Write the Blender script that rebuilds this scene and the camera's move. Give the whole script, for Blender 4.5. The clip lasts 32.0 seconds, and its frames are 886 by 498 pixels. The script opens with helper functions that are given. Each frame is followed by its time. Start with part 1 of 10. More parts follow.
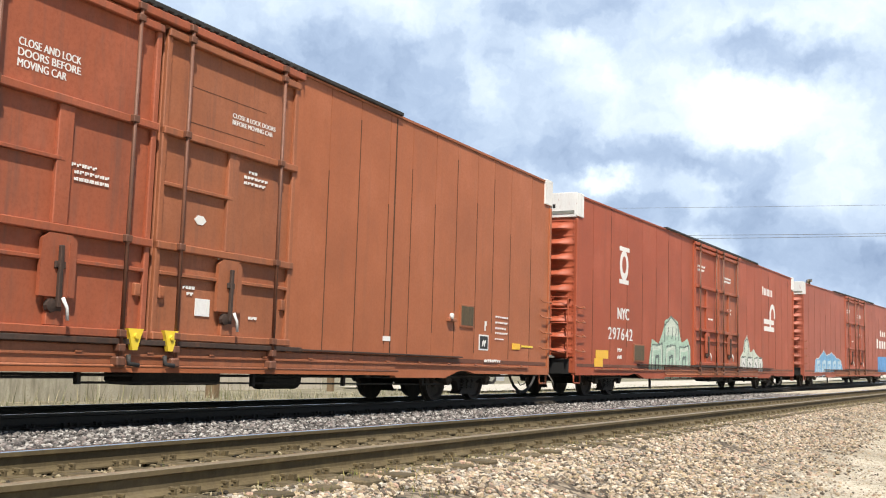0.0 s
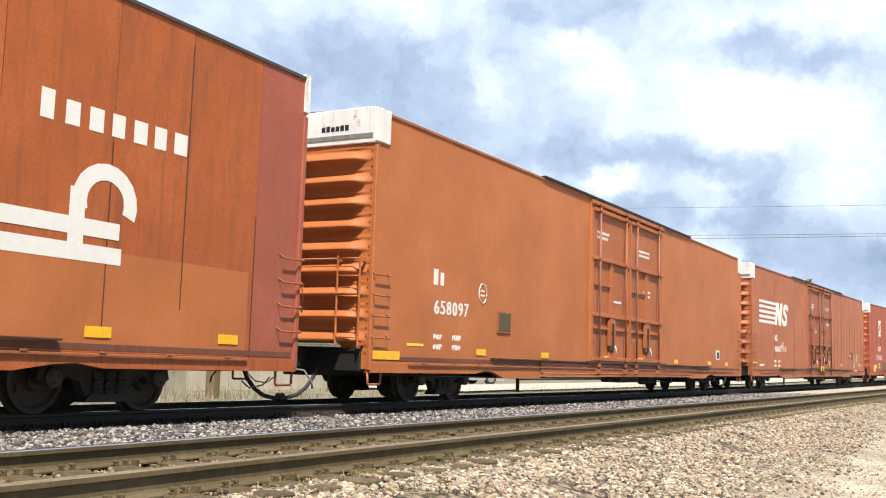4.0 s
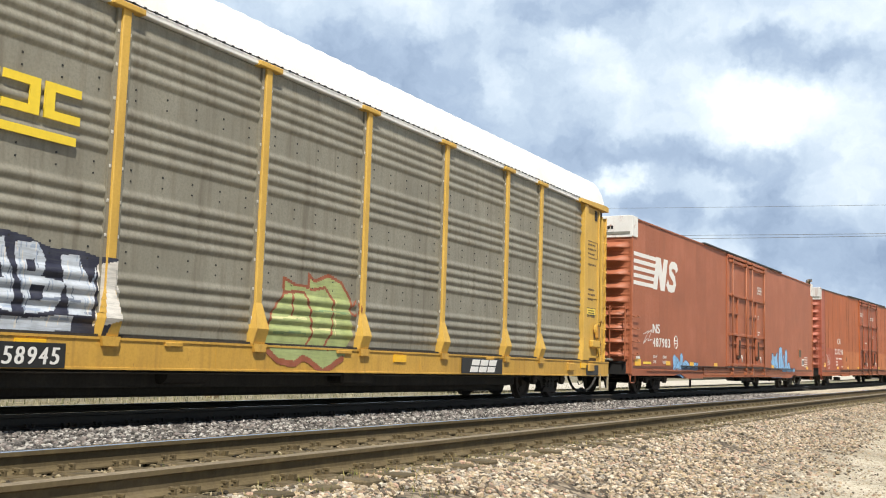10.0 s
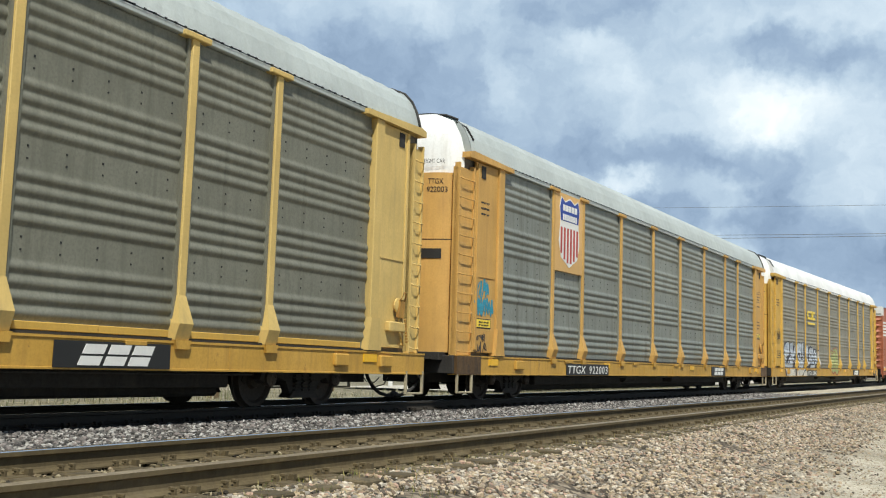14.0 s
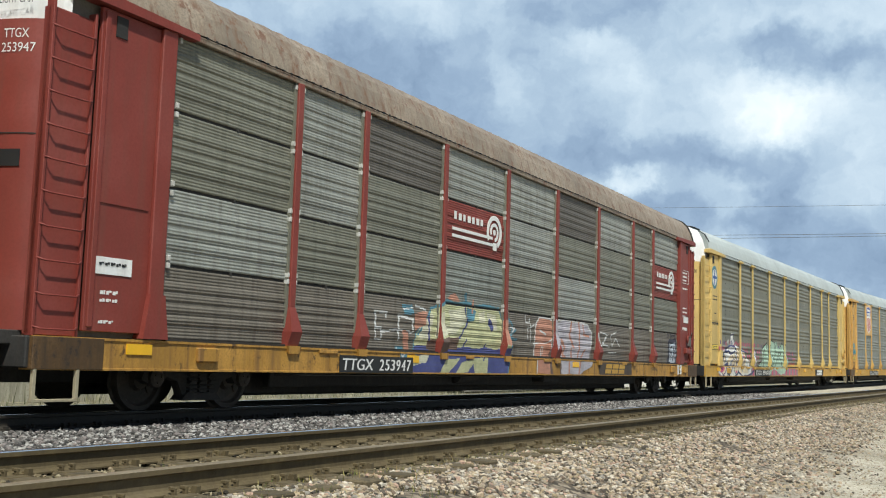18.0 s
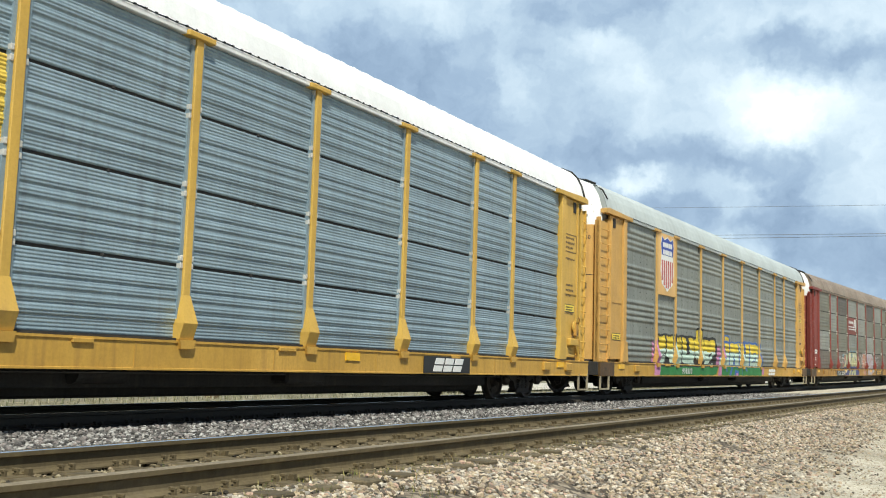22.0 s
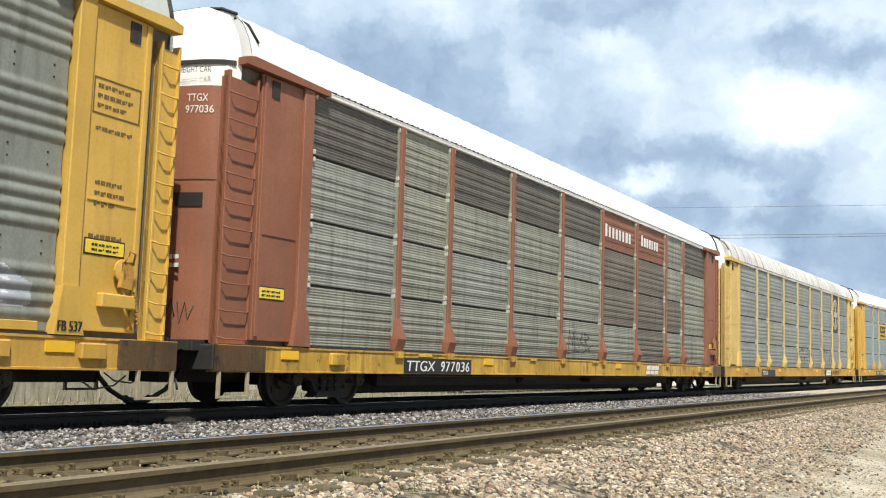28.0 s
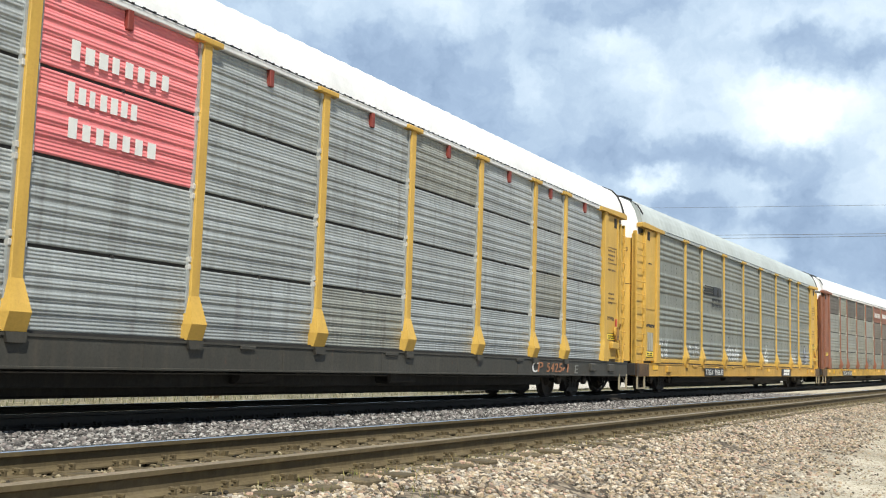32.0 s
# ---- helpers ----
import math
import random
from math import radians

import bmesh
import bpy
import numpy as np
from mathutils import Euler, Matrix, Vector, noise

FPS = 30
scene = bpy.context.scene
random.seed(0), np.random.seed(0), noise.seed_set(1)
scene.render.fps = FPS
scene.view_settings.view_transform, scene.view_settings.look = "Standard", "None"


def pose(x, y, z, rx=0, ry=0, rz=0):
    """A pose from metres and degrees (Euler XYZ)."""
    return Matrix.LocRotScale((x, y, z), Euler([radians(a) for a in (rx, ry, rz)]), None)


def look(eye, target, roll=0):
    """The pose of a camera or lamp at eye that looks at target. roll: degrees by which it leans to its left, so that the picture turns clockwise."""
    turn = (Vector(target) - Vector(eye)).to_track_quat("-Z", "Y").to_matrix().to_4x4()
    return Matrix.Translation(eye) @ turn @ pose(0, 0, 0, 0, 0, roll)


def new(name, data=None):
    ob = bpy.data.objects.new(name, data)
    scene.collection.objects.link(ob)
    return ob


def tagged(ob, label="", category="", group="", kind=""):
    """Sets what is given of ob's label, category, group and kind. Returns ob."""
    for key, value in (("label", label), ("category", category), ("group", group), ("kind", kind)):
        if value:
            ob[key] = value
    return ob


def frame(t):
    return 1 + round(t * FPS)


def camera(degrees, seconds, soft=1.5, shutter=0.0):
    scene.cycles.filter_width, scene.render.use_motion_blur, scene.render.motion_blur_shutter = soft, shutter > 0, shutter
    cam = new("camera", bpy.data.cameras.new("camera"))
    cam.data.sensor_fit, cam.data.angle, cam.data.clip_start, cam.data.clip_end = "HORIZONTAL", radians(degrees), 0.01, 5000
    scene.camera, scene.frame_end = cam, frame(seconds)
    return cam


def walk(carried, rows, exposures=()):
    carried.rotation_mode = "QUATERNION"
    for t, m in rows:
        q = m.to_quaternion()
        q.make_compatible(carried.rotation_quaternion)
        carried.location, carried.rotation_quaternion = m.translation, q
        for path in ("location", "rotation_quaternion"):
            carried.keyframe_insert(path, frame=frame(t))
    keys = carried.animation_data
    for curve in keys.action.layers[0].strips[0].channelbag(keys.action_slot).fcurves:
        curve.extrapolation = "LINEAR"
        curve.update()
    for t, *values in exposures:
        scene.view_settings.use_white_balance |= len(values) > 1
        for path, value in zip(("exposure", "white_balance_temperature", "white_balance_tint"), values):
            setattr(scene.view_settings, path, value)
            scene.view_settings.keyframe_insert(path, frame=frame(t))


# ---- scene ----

# Camera: stands still beside the line, slightly tilted up.
EYE = Vector((0.0, 0.0, 0.72))
cam = camera(45.93, 32.0, soft=1.1, shutter=0.0)
AIM = Vector((math.cos(radians(27.284)) * math.cos(radians(6.408)), math.sin(radians(27.284)) * math.cos(radians(6.408)), math.sin(radians(6.408))))
STAND = look(EYE, EYE + AIM * 10, 1.827)
# the clip's camera opens up and closes down a little as pale and dark cars pass
walk(cam, [(0.0, STAND), (32.0, STAND)], [(0.0, 0.42, 6600, 10), (3.0, 0.45, 6700, 11), (5.6, 0.68, 6800, 10), (6.0, 0.52, 6850, 10), (8.0, 0.42, 6800, 9), (11.0, 0.20, 6600, 7), (13.0, 0.0, 6400, 4), (15.5, -0.05, 6200, 4), (17.0, -0.04, 6100, 3), (18.0, -0.06, 6180, 3), (19.0, 0.12, 6300, 2), (20.0, 0.13, 6400, 2), (24.0, 0.17, 6250, 3), (28.0, 0.27, 6500, 6), (29.0, 0.32, 6500, 6), (30.4, 0.42, 6700, 7), (31.0, 0.24, 6400, 5), (32.0, 0.22, 6350, 6)])

# Sky light and sun.
world = bpy.data.worlds.new("world")
scene.world = world
world.use_nodes = True
SUN_ELEV, SUN_AZ = 56.0, 218.0  # degrees; azimuth counter-clockwise from +x
wn = world.node_tree.nodes
sky = wn.new("ShaderNodeTexSky")
sky.sky_type, sky.sun_disc = "NISHITA", False
sky.sun_elevation, sky.sun_rotation = radians(SUN_ELEV), radians(90.0 - SUN_AZ)
world.node_tree.links.new(sky.outputs[0], wn["Background"].inputs[0])
wn["Background"].inputs[1].default_value = 0.065
sun_dir = Vector((math.cos(radians(SUN_AZ)) * math.cos(radians(SUN_ELEV)), math.sin(radians(SUN_AZ)) * math.cos(radians(SUN_ELEV)), math.sin(radians(SUN_ELEV))))
sun_lamp = bpy.data.lights.new("sun", "SUN")
sun_lamp.energy, sun_lamp.angle, sun_lamp.color = 5.0, radians(0.6), (1.0, 0.95, 0.87)
sun = new("sun", sun_lamp)
sun.matrix_world = look((0, 0, 60), Vector((0, 0, 60)) - sun_dir)

# The line: straight beside the camera, then a slow bend to the near side and a light climb.
BEND, CLIMB = -0.000597, 0.0000909
TRAIN_Y, NEAR_Y, NEAR_Z = 10.84, 5.33, 0.035


def line_point(s, y=0.0, z=0.0):
    """A point of the line, s metres along, y metres across from the eye's line, z over the rail."""
    k = max(s, 0.0)
    return Vector((s, y + BEND * k * k, z + CLIMB * k * k))


def travel(t):
    q = (t - 16.0) / 16.0
    return 189.18 * q - 1.505 * q ** 2 - 0.84 * q ** 3 + 0.747 * q ** 4


def car_pose(s, reach=10.0):
    a, b = line_point(s - reach, TRAIN_Y), line_point(s + reach, TRAIN_Y)
    d = b - a
    mid = (a + b) / 2
    return pose(mid.x, mid.y, mid.z, 0, -math.degrees(math.atan2(d.z, d.x)), math.degrees(math.atan2(d.y, d.x)))


# ---------------------------------------------------------------- mesh tools
class Geo:
    """Collects faces for one mesh."""

    def __init__(self):
        self.v, self.f, self.m, self.s = [], [], [], []

    def add(self, verts, faces, mat=0, smooth=False):
        n = len(self.v)
        self.v.extend(verts)
        for q in faces:
            self.f.append(tuple(n + i for i in q))
            self.m.append(mat)
            self.s.append(smooth)
        return self

    def box(self, x0, x1, y0, y1, z0, z1, c=0.0, mat=0):
        """A box; c: width of its chamfered edges."""
        if c <= 0:
            v = [(x, y, z) for x in (x0, x1) for y in (y0, y1) for z in (z0, z1)]
            return self.add(v, [(0, 1, 3, 2), (4, 6, 7, 5), (0, 4, 5, 1), (2, 3, 7, 6), (0, 2, 6, 4), (1, 5, 7, 3)], mat)
        c = min(c, 0.45 * min(x1 - x0, y1 - y0, z1 - z0))
        X, Y, Z = (x0, x1), (y0, y1), (z0, z1)
        v, at = [], {}
        for i in (0, 1):
            for j in (0, 1):
                for k in (0, 1):
                    dx, dy, dz = (c, -c)[i], (c, -c)[j], (c, -c)[k]
                    at[i, j, k] = len(v)
                    v += [(X[i], Y[j] + dy, Z[k] + dz), (X[i] + dx, Y[j], Z[k] + dz), (X[i] + dx, Y[j] + dy, Z[k])]
        f = []
        for a in (0, 1):
            q = [at[a, j, k] for j, k in ((0, 0), (0, 1), (1, 1), (1, 0))]
            f.append(q if a == 0 else q[::-1])
            q = [at[j, a, k] + 1 for j, k in ((0, 0), (1, 0), (1, 1), (0, 1))]
            f.append(q if a == 0 else q[::-1])
            q = [at[j, k, a] + 2 for j, k in ((0, 0), (0, 1), (1, 1), (1, 0))]
            f.append(q if a == 0 else q[::-1])
        for a in (0, 1):
            for b in (0, 1):
                q = [at[a, b, 0], at[a, b, 0] + 1, at[a, b, 1] + 1, at[a, b, 1]]
                f.append(q if a == b else q[::-1])
                q = [at[a, 0, b] + 2, at[a, 0, b], at[a, 1, b], at[a, 1, b] + 2]
                f.append(q if a == b else q[::-1])
                q = [at[0, a, b] + 1, at[0, a, b] + 2, at[1, a, b] + 2, at[1, a, b] + 1]
                f.append(q if a == b else q[::-1])
        for i, j, k in at:
            q = [at[i, j, k], at[i, j, k] + 1, at[i, j, k] + 2]
            f.append(q[::-1] if (i + j + k) % 2 == 0 else q)
        return self.add(v, f, mat)

    def prism(self, poly, y0, y1, mat=0, axis="y"):
        """A flat outline (x, z), or (y, z) along x, or (x, y) along z, given thickness."""
        n = len(poly)
        put = {"y": lambda a, b, d: (a, d, b), "x": lambda a, b, d: (d, a, b), "z": lambda a, b, d: (a, b, d)}[axis]
        v = [put(a, b, y0) for a, b in poly] + [put(a, b, y1) for a, b in poly]
        f = [tuple(range(n)), tuple(range(2 * n - 1, n - 1, -1))]
        f += [(i, n + i, n + (i + 1) % n, (i + 1) % n) for i in range(n)]
        return self.add(v, f, mat)

    def tube(self, pts, r, n=6, mat=0):
        """A round bar along a chain of points."""
        pts = [Vector(p) for p in pts]
        v, f = [], []
        for i, p in enumerate(pts):
            d = (pts[min(i + 1, len(pts) - 1)] - pts[max(i - 1, 0)]).normalized()
            side = d.cross(Vector((0, 0, 1)) if abs(d.z) < 0.9 else Vector((1, 0, 0))).normalized()
            up = side.cross(d)
            for k in range(n):
                a = 2 * math.pi * k / n
                v.append(p + (side * math.cos(a) + up * math.sin(a)) * r)
        for i in range(len(pts) - 1):
            for k in range(n):
                f.append((i * n + k, i * n + (k + 1) % n, (i + 1) * n + (k + 1) % n, (i + 1) * n + k))
        f.append(tuple(range(n))[::-1])
        f.append(tuple(range((len(pts) - 1) * n, len(pts) * n)))
        return self.add(v, f, mat, True)

    def disc(self, c, axis, rings, n=20, mat=0):
        """A turned body about an axis ('x' or 'y'): rings of (offset along the axis, radius)."""
        v, f = [], []
        for d, r in rings:
            for k in range(n):
                a = 2 * math.pi * k / n
                p, q = r * math.cos(a), r * math.sin(a)
                v.append((c[0] + p, c[1] + d, c[2] + q) if axis == "y" else (c[0] + d, c[1] + p, c[2] + q))
        for i in range(len(rings) - 1):
            for k in range(n):
                f.append((i * n + k, i * n + (k + 1) % n, (i + 1) * n + (k + 1) % n, (i + 1) * n + k))
        f.append(tuple(range(n)))
        f.append(tuple(range((len(rings) - 1) * n, len(rings) * n))[::-1])
        return self.add(v, f, mat)

    def grid(self, rows, mat=0, smooth=True, close=False):
        """A sheet through rows of points."""
        n = len(rows[0])
        f = [(i * n + k, i * n + k + 1, (i + 1) * n + k + 1, (i + 1) * n + k) for i in range(len(rows) - 1) for k in range(n - 1)]
        return self.add([p for r in rows for p in r], f, mat, smooth)

    def mesh(self, name, mats):
        me = bpy.data.meshes.new(name)
        me.from_pydata([tuple(p) for p in self.v], [], self.f)
        for m in (mats if isinstance(mats, (list, tuple)) else [mats]):
            me.materials.append(m)
        me.polygons.foreach_set("material_index", self.m)
        me.polygons.foreach_set("use_smooth", self.s)
        me.update()
        return me


def tidy(me):
    """Makes the faces of a closed mesh look outwards."""
    bm = bmesh.new()
    bm.from_mesh(me)
    bmesh.ops.recalc_face_normals(bm, faces=bm.faces)
    bm.to_mesh(me)
    bm.free()
    return me


def part(name, geo, mats, parent, label="", at=None):
    me = geo if isinstance(geo, bpy.types.Mesh) else tidy(geo.mesh(name, mats))
    ob = new(name, me)
    ob.parent = parent
    if at is not None:
        ob.matrix_basis = at
    if label:
        tagged(ob, label)
    return ob


STORE = {}


def stored(key, build, mats, name):
    """Mesh data shared between alike pieces."""
    if key not in STORE:
        STORE[key] = tidy(build().mesh(name, mats))
    return STORE[key]


# ---------------------------------------------------------------- materials
def nodes_of(name):
    m = bpy.data.materials.new(name)
    m.use_nodes = True
    t = m.node_tree
    return m, t, t.nodes["Principled BSDF"]


def noise_node(t, vec, scale, detail=4.0, rough=0.6):
    n = t.nodes.new("ShaderNodeTexNoise")
    n.inputs["Scale"].default_value, n.inputs["Detail"].default_value, n.inputs["Roughness"].default_value = scale, detail, rough
    t.links.new(vec, n.inputs["Vector"])
    return n


def ramp(t, fac, stops):
    r = t.nodes.new("ShaderNodeValToRGB")
    e = r.color_ramp.elements
    while len(e) < len(stops):
        e.new(0.5)
    for i, (p, c) in enumerate(stops):
        e[i].position = p
        e[i].color = (*c, 1) if len(c) == 3 else c
    t.links.new(fac, r.inputs[0])
    return r


def blend(t, fac, a, b, mode="MIX"):
    n = t.nodes.new("ShaderNodeMix")
    n.data_type, n.blend_type = "RGBA", mode
    for sock, val in ((n.inputs[0], fac), (n.inputs[6], a), (n.inputs[7], b)):
        if isinstance(val, (int, float)):
            sock.default_value = val
        elif isinstance(val, tuple):
            sock.default_value = (*val, 1)
        else:
            t.links.new(val, sock)
    return n.outputs[2]


def place_vec(t, stretch=(1, 1, 1), shuffle=True):
    """Object space, shifted at random from piece to piece, stretched."""
    tc = t.nodes.new("ShaderNodeTexCoord")
    mp = t.nodes.new("ShaderNodeMapping")
    mp.inputs["Scale"].default_value = stretch
    if shuffle:
        info = t.nodes.new("ShaderNodeObjectInfo")
        mul = t.nodes.new("ShaderNodeVectorMath")
        mul.operation = "SCALE"
        mul.inputs["Scale"].default_value = 37.0
        comb = t.nodes.new("ShaderNodeCombineXYZ")
        for k in range(3):
            t.links.new(info.outputs["Random"], comb.inputs[k])
        t.links.new(comb.outputs[0], mul.inputs[0])
        add = t.nodes.new("ShaderNodeVectorMath")
        t.links.new(tc.outputs["Object"], add.inputs[0])
        t.links.new(mul.outputs[0], add.inputs[1])
        t.links.new(add.outputs[0], mp.inputs["Vector"])
    else:
        t.links.new(tc.outputs["Object"], mp.inputs["Vector"])
    return mp.outputs[0]


def bump(t, b, height, strength, dist=0.01):
    n = t.nodes.new("ShaderNodeBump")
    n.inputs["Strength"].default_value, n.inputs["Distance"].default_value = strength, dist
    t.links.new(height, n.inputs["Height"])
    t.links.new(n.outputs[0], b.inputs["Normal"])


def paint(name, col, dirt=(0.10, 0.075, 0.055), much=0.35, rust=0.0, rough=0.55, metal=0.0, fade=0.12, rustcol=(0.17, 0.06, 0.025)):
    """Weathered paint: faded patches, rain streaks running down, grime, rust spots."""
    m, t, b = nodes_of(name)
    big = noise_node(t, place_vec(t), 0.7, 5, 0.6)
    streak = noise_node(t, place_vec(t, (3.4, 3.4, 0.55)), 2.2, 5, 0.6)
    fine = noise_node(t, place_vec(t), 26.0, 4, 0.7)
    light = tuple(min(1.0, c * (1 + fade) + 0.02) for c in col)
    dark = tuple(c * (1 - fade * 1.3) for c in col)
    c1 = ramp(t, big.outputs["Fac"], [(0.3, dark), (0.52, col), (0.75, light)]).outputs[0]
    s = ramp(t, streak.outputs["Fac"], [(0.48, (0, 0, 0)), (0.78, (much, much, much))]).outputs[0]
    c2 = blend(t, s, c1, dirt)
    g = ramp(t, fine.outputs["Fac"], [(0.44, (0, 0, 0)), (0.66, (min(0.8, much * 0.8),) * 3)]).outputs[0]
    c3 = blend(t, g, c2, tuple(c * 0.66 for c in col))
    run = noise_node(t, place_vec(t, (3.6, 3.6, 0.14)), 1.9, 3, 0.5)
    rs = ramp(t, run.outputs["Fac"], [(0.56, (0, 0, 0)), (0.74, (min(0.85, much),) * 3)]).outputs[0]
    c3 = blend(t, rs, c3, dirt)
    if rust > 0:
        spots = noise_node(t, place_vec(t, (1.0, 1.0, 0.6)), 5.0, 8, 0.75)
        rr = ramp(t, spots.outputs["Fac"], [(0.66 - 0.12 * rust, (0, 0, 0)), (0.72 - 0.1 * rust, (min(1.0, 0.4 + rust * 0.6),) * 3)]).outputs[0]
        c3 = blend(t, rr, c3, rustcol)
    t.links.new(c3, b.inputs["Base Color"])
    b.inputs["Metallic"].default_value = metal
    r = ramp(t, fine.outputs["Fac"], [(0.2, (rough - 0.1,) * 3), (0.8, (min(1, rough + 0.15),) * 3)])
    t.links.new(r.outputs[0], b.inputs["Roughness"])
    bump(t, b, fine.outputs["Fac"], 0.12, 0.004)
    return m


def stone(name, cols, rough=0.9):
    """Broken stone, each piece of its own tone."""
    m, t, b = nodes_of(name)
    geo = t.nodes.new("ShaderNodeNewGeometry")
    n = len(cols)
    tone = ramp(t, geo.outputs["Random Per Island"], [(i / n, q) for i, q in enumerate(cols)])
    tone.color_ramp.interpolation = "CONSTANT"
    c = tone.outputs[0]
    fine = noise_node(t, place_vec(t, shuffle=False), 45.0, 4, 0.7)
    g = ramp(t, fine.outputs["Fac"], [(0.3, (0.72, 0.72, 0.72)), (0.7, (1.0, 1.0, 1.0))]).outputs[0]
    t.links.new(blend(t, 1.0, c, g, "MULTIPLY"), b.inputs["Base Color"])
    b.inputs["Roughness"].default_value = rough
    bump(t, b, fine.outputs["Fac"], 0.3, 0.01)
    return m


def flat_paint(name, col, rough=0.5):
    """Stencil and spray paint, slightly worn."""
    m, t, b = nodes_of(name)
    n = noise_node(t, place_vec(t), 9.0, 5, 0.7)
    t.links.new(ramp(t, n.outputs["Fac"], [(0.3, tuple(c * 0.92 for c in col)), (0.55, col)]).outputs[0], b.inputs["Base Color"])
    b.inputs["Roughness"].default_value = rough
    return m


M = {}
M["black"] = paint("grimy black steel", (0.024, 0.022, 0.020), (0.06, 0.048, 0.036), 0.4, rough=0.75)
M["olive"] = paint("dull olive paint", (0.085, 0.062, 0.030), (0.16, 0.11, 0.05), 0.5, 0.2)
M["step"] = paint("pale worn step", (0.42, 0.36, 0.24), (0.12, 0.08, 0.05), 0.6, 0.5)
# brown that stands for the shade below the boxcar side sheets
M["foot"] = paint("brown foot shade", (0.165, 0.060, 0.032), (0.07, 0.035, 0.022), 0.5, 0.1)
M["gear"] = paint("dull grey casting", (0.13, 0.125, 0.115), (0.06, 0.05, 0.04), 0.6, 0.2, rough=0.6)
# dark steel of the lock gear; on the door ledge it stands for shade
M["soot"] = paint("dark steel and door shade", (0.050, 0.030, 0.022), (0.13, 0.06, 0.035), 0.5, 0.1, rough=0.7)
M["wheel"] = paint("wheel steel", (0.055, 0.046, 0.038), (0.13, 0.10, 0.075), 0.5, rough=0.65, metal=0.2)
M["hose"] = paint("rubber", (0.032, 0.031, 0.030), (0.09, 0.08, 0.07), 0.4, rough=0.8)
M["pipe"] = paint("dusty pipe", (0.15, 0.13, 0.11), (0.06, 0.05, 0.04), 0.5, 0.1, rough=0.7)
M["white"] = paint("white paint", (0.80, 0.80, 0.78), (0.42, 0.38, 0.32), 0.3, 0.15)
M["stencil"] = flat_paint("white stencil", (0.78, 0.77, 0.74))
M["blackmark"] = flat_paint("black stencil", (0.02, 0.02, 0.02))
M["faint"] = flat_paint("faded dark stencil", (0.15, 0.095, 0.035))
M["reflector"] = flat_paint("yellow reflector", (0.85, 0.48, 0.02), 0.35)
M["signyellow"] = flat_paint("yellow sign", (0.85, 0.62, 0.05), 0.4)
M["brown_ns"] = paint("brown oxide paint", (0.372, 0.118, 0.056), (0.25, 0.095, 0.05), 0.28, 0.0)
M["brown_a"] = paint("red brown paint", (0.400, 0.125, 0.050), (0.26, 0.10, 0.05), 0.26, 0.03)
M["red_b"] = paint("oxide red paint", (0.380, 0.082, 0.034), (0.22, 0.07, 0.04), 0.28, 0.05)
M["red_c"] = paint("faded oxide red paint", (0.360, 0.095, 0.055), (0.20, 0.08, 0.05), 0.28, 0.05)
M["orange_e"] = paint("orange brown paint", (0.460, 0.145, 0.042), (0.34, 0.11, 0.045), 0.22, 0.0)
M["orange_door"] = paint("brownish orange door paint", (0.405, 0.125, 0.042), (0.24, 0.085, 0.04), 0.35, 0.05)
M["orange_cr"] = paint("sun bleached oxide paint", (0.420, 0.105, 0.024), (0.15, 0.06, 0.03), 0.60, 0.35, rustcol=(0.36, 0.13, 0.035))
M["door_red"] = paint("door oxide paint", (0.365, 0.098, 0.044), (0.14, 0.075, 0.055), 0.55, 0.2, rustcol=(0.17, 0.10, 0.065))
M["brown_door"] = paint("dull brown door paint", (0.345, 0.118, 0.052), (0.13, 0.07, 0.05), 0.45, 0.1)
M["yellow"] = paint("yellow paint", (0.62, 0.385, 0.075), (0.36, 0.21, 0.07), 0.30, 0.10)
M["yellow_deep"] = paint("orange yellow paint", (0.60, 0.350, 0.095), (0.33, 0.18, 0.065), 0.32, 0.08)
M["yellow_pale"] = paint("pale yellow paint", (0.66, 0.47, 0.16), (0.34, 0.24, 0.11), 0.30, 0.0)
M["sill_yellow"] = paint("grimy yellow sill", (0.57, 0.330, 0.058), (0.26, 0.140, 0.040), 0.42, 0.30)
M["sill_worn"] = paint("worn yellow sill", (0.60, 0.36, 0.05), (0.14, 0.065, 0.028), 0.62, 0.75, rustcol=(0.085, 0.042, 0.022), fade=0.3)
M["sill_dirty"] = paint("dirty brown yellow sill", (0.47, 0.25, 0.045), (0.15, 0.075, 0.030), 0.75, 0.85, rustcol=(0.065, 0.036, 0.020), fade=0.3)
M["sill_sooty"] = paint("sooty yellow brown steel", (0.115, 0.064, 0.024), (0.028, 0.021, 0.016), 0.95, 0.9, rustcol=(0.035, 0.024, 0.018), fade=0.4)
M["rod"] = paint("worn dark rod", (0.165, 0.066, 0.036), (0.06, 0.035, 0.025), 0.5, 0.1)
M["seam"] = paint("dark brown seam", (0.085, 0.036, 0.018), (0.16, 0.06, 0.026), 0.4, rough=0.85)
M["sill_dark"] = paint("sooty sill", (0.054, 0.051, 0.042), (0.095, 0.080, 0.060), 0.5, 0.25, rustcol=(0.13, 0.055, 0.03))
M["zinc"] = paint("weathered galvanised sheet", (0.276, 0.288, 0.254), (0.12, 0.115, 0.09), 0.55, 0.0, 0.5, 0.25)
M["zinc_light"] = paint("galvanised sheet", (0.350, 0.355, 0.315), (0.15, 0.14, 0.115), 0.55, 0.04, 0.5, 0.3)
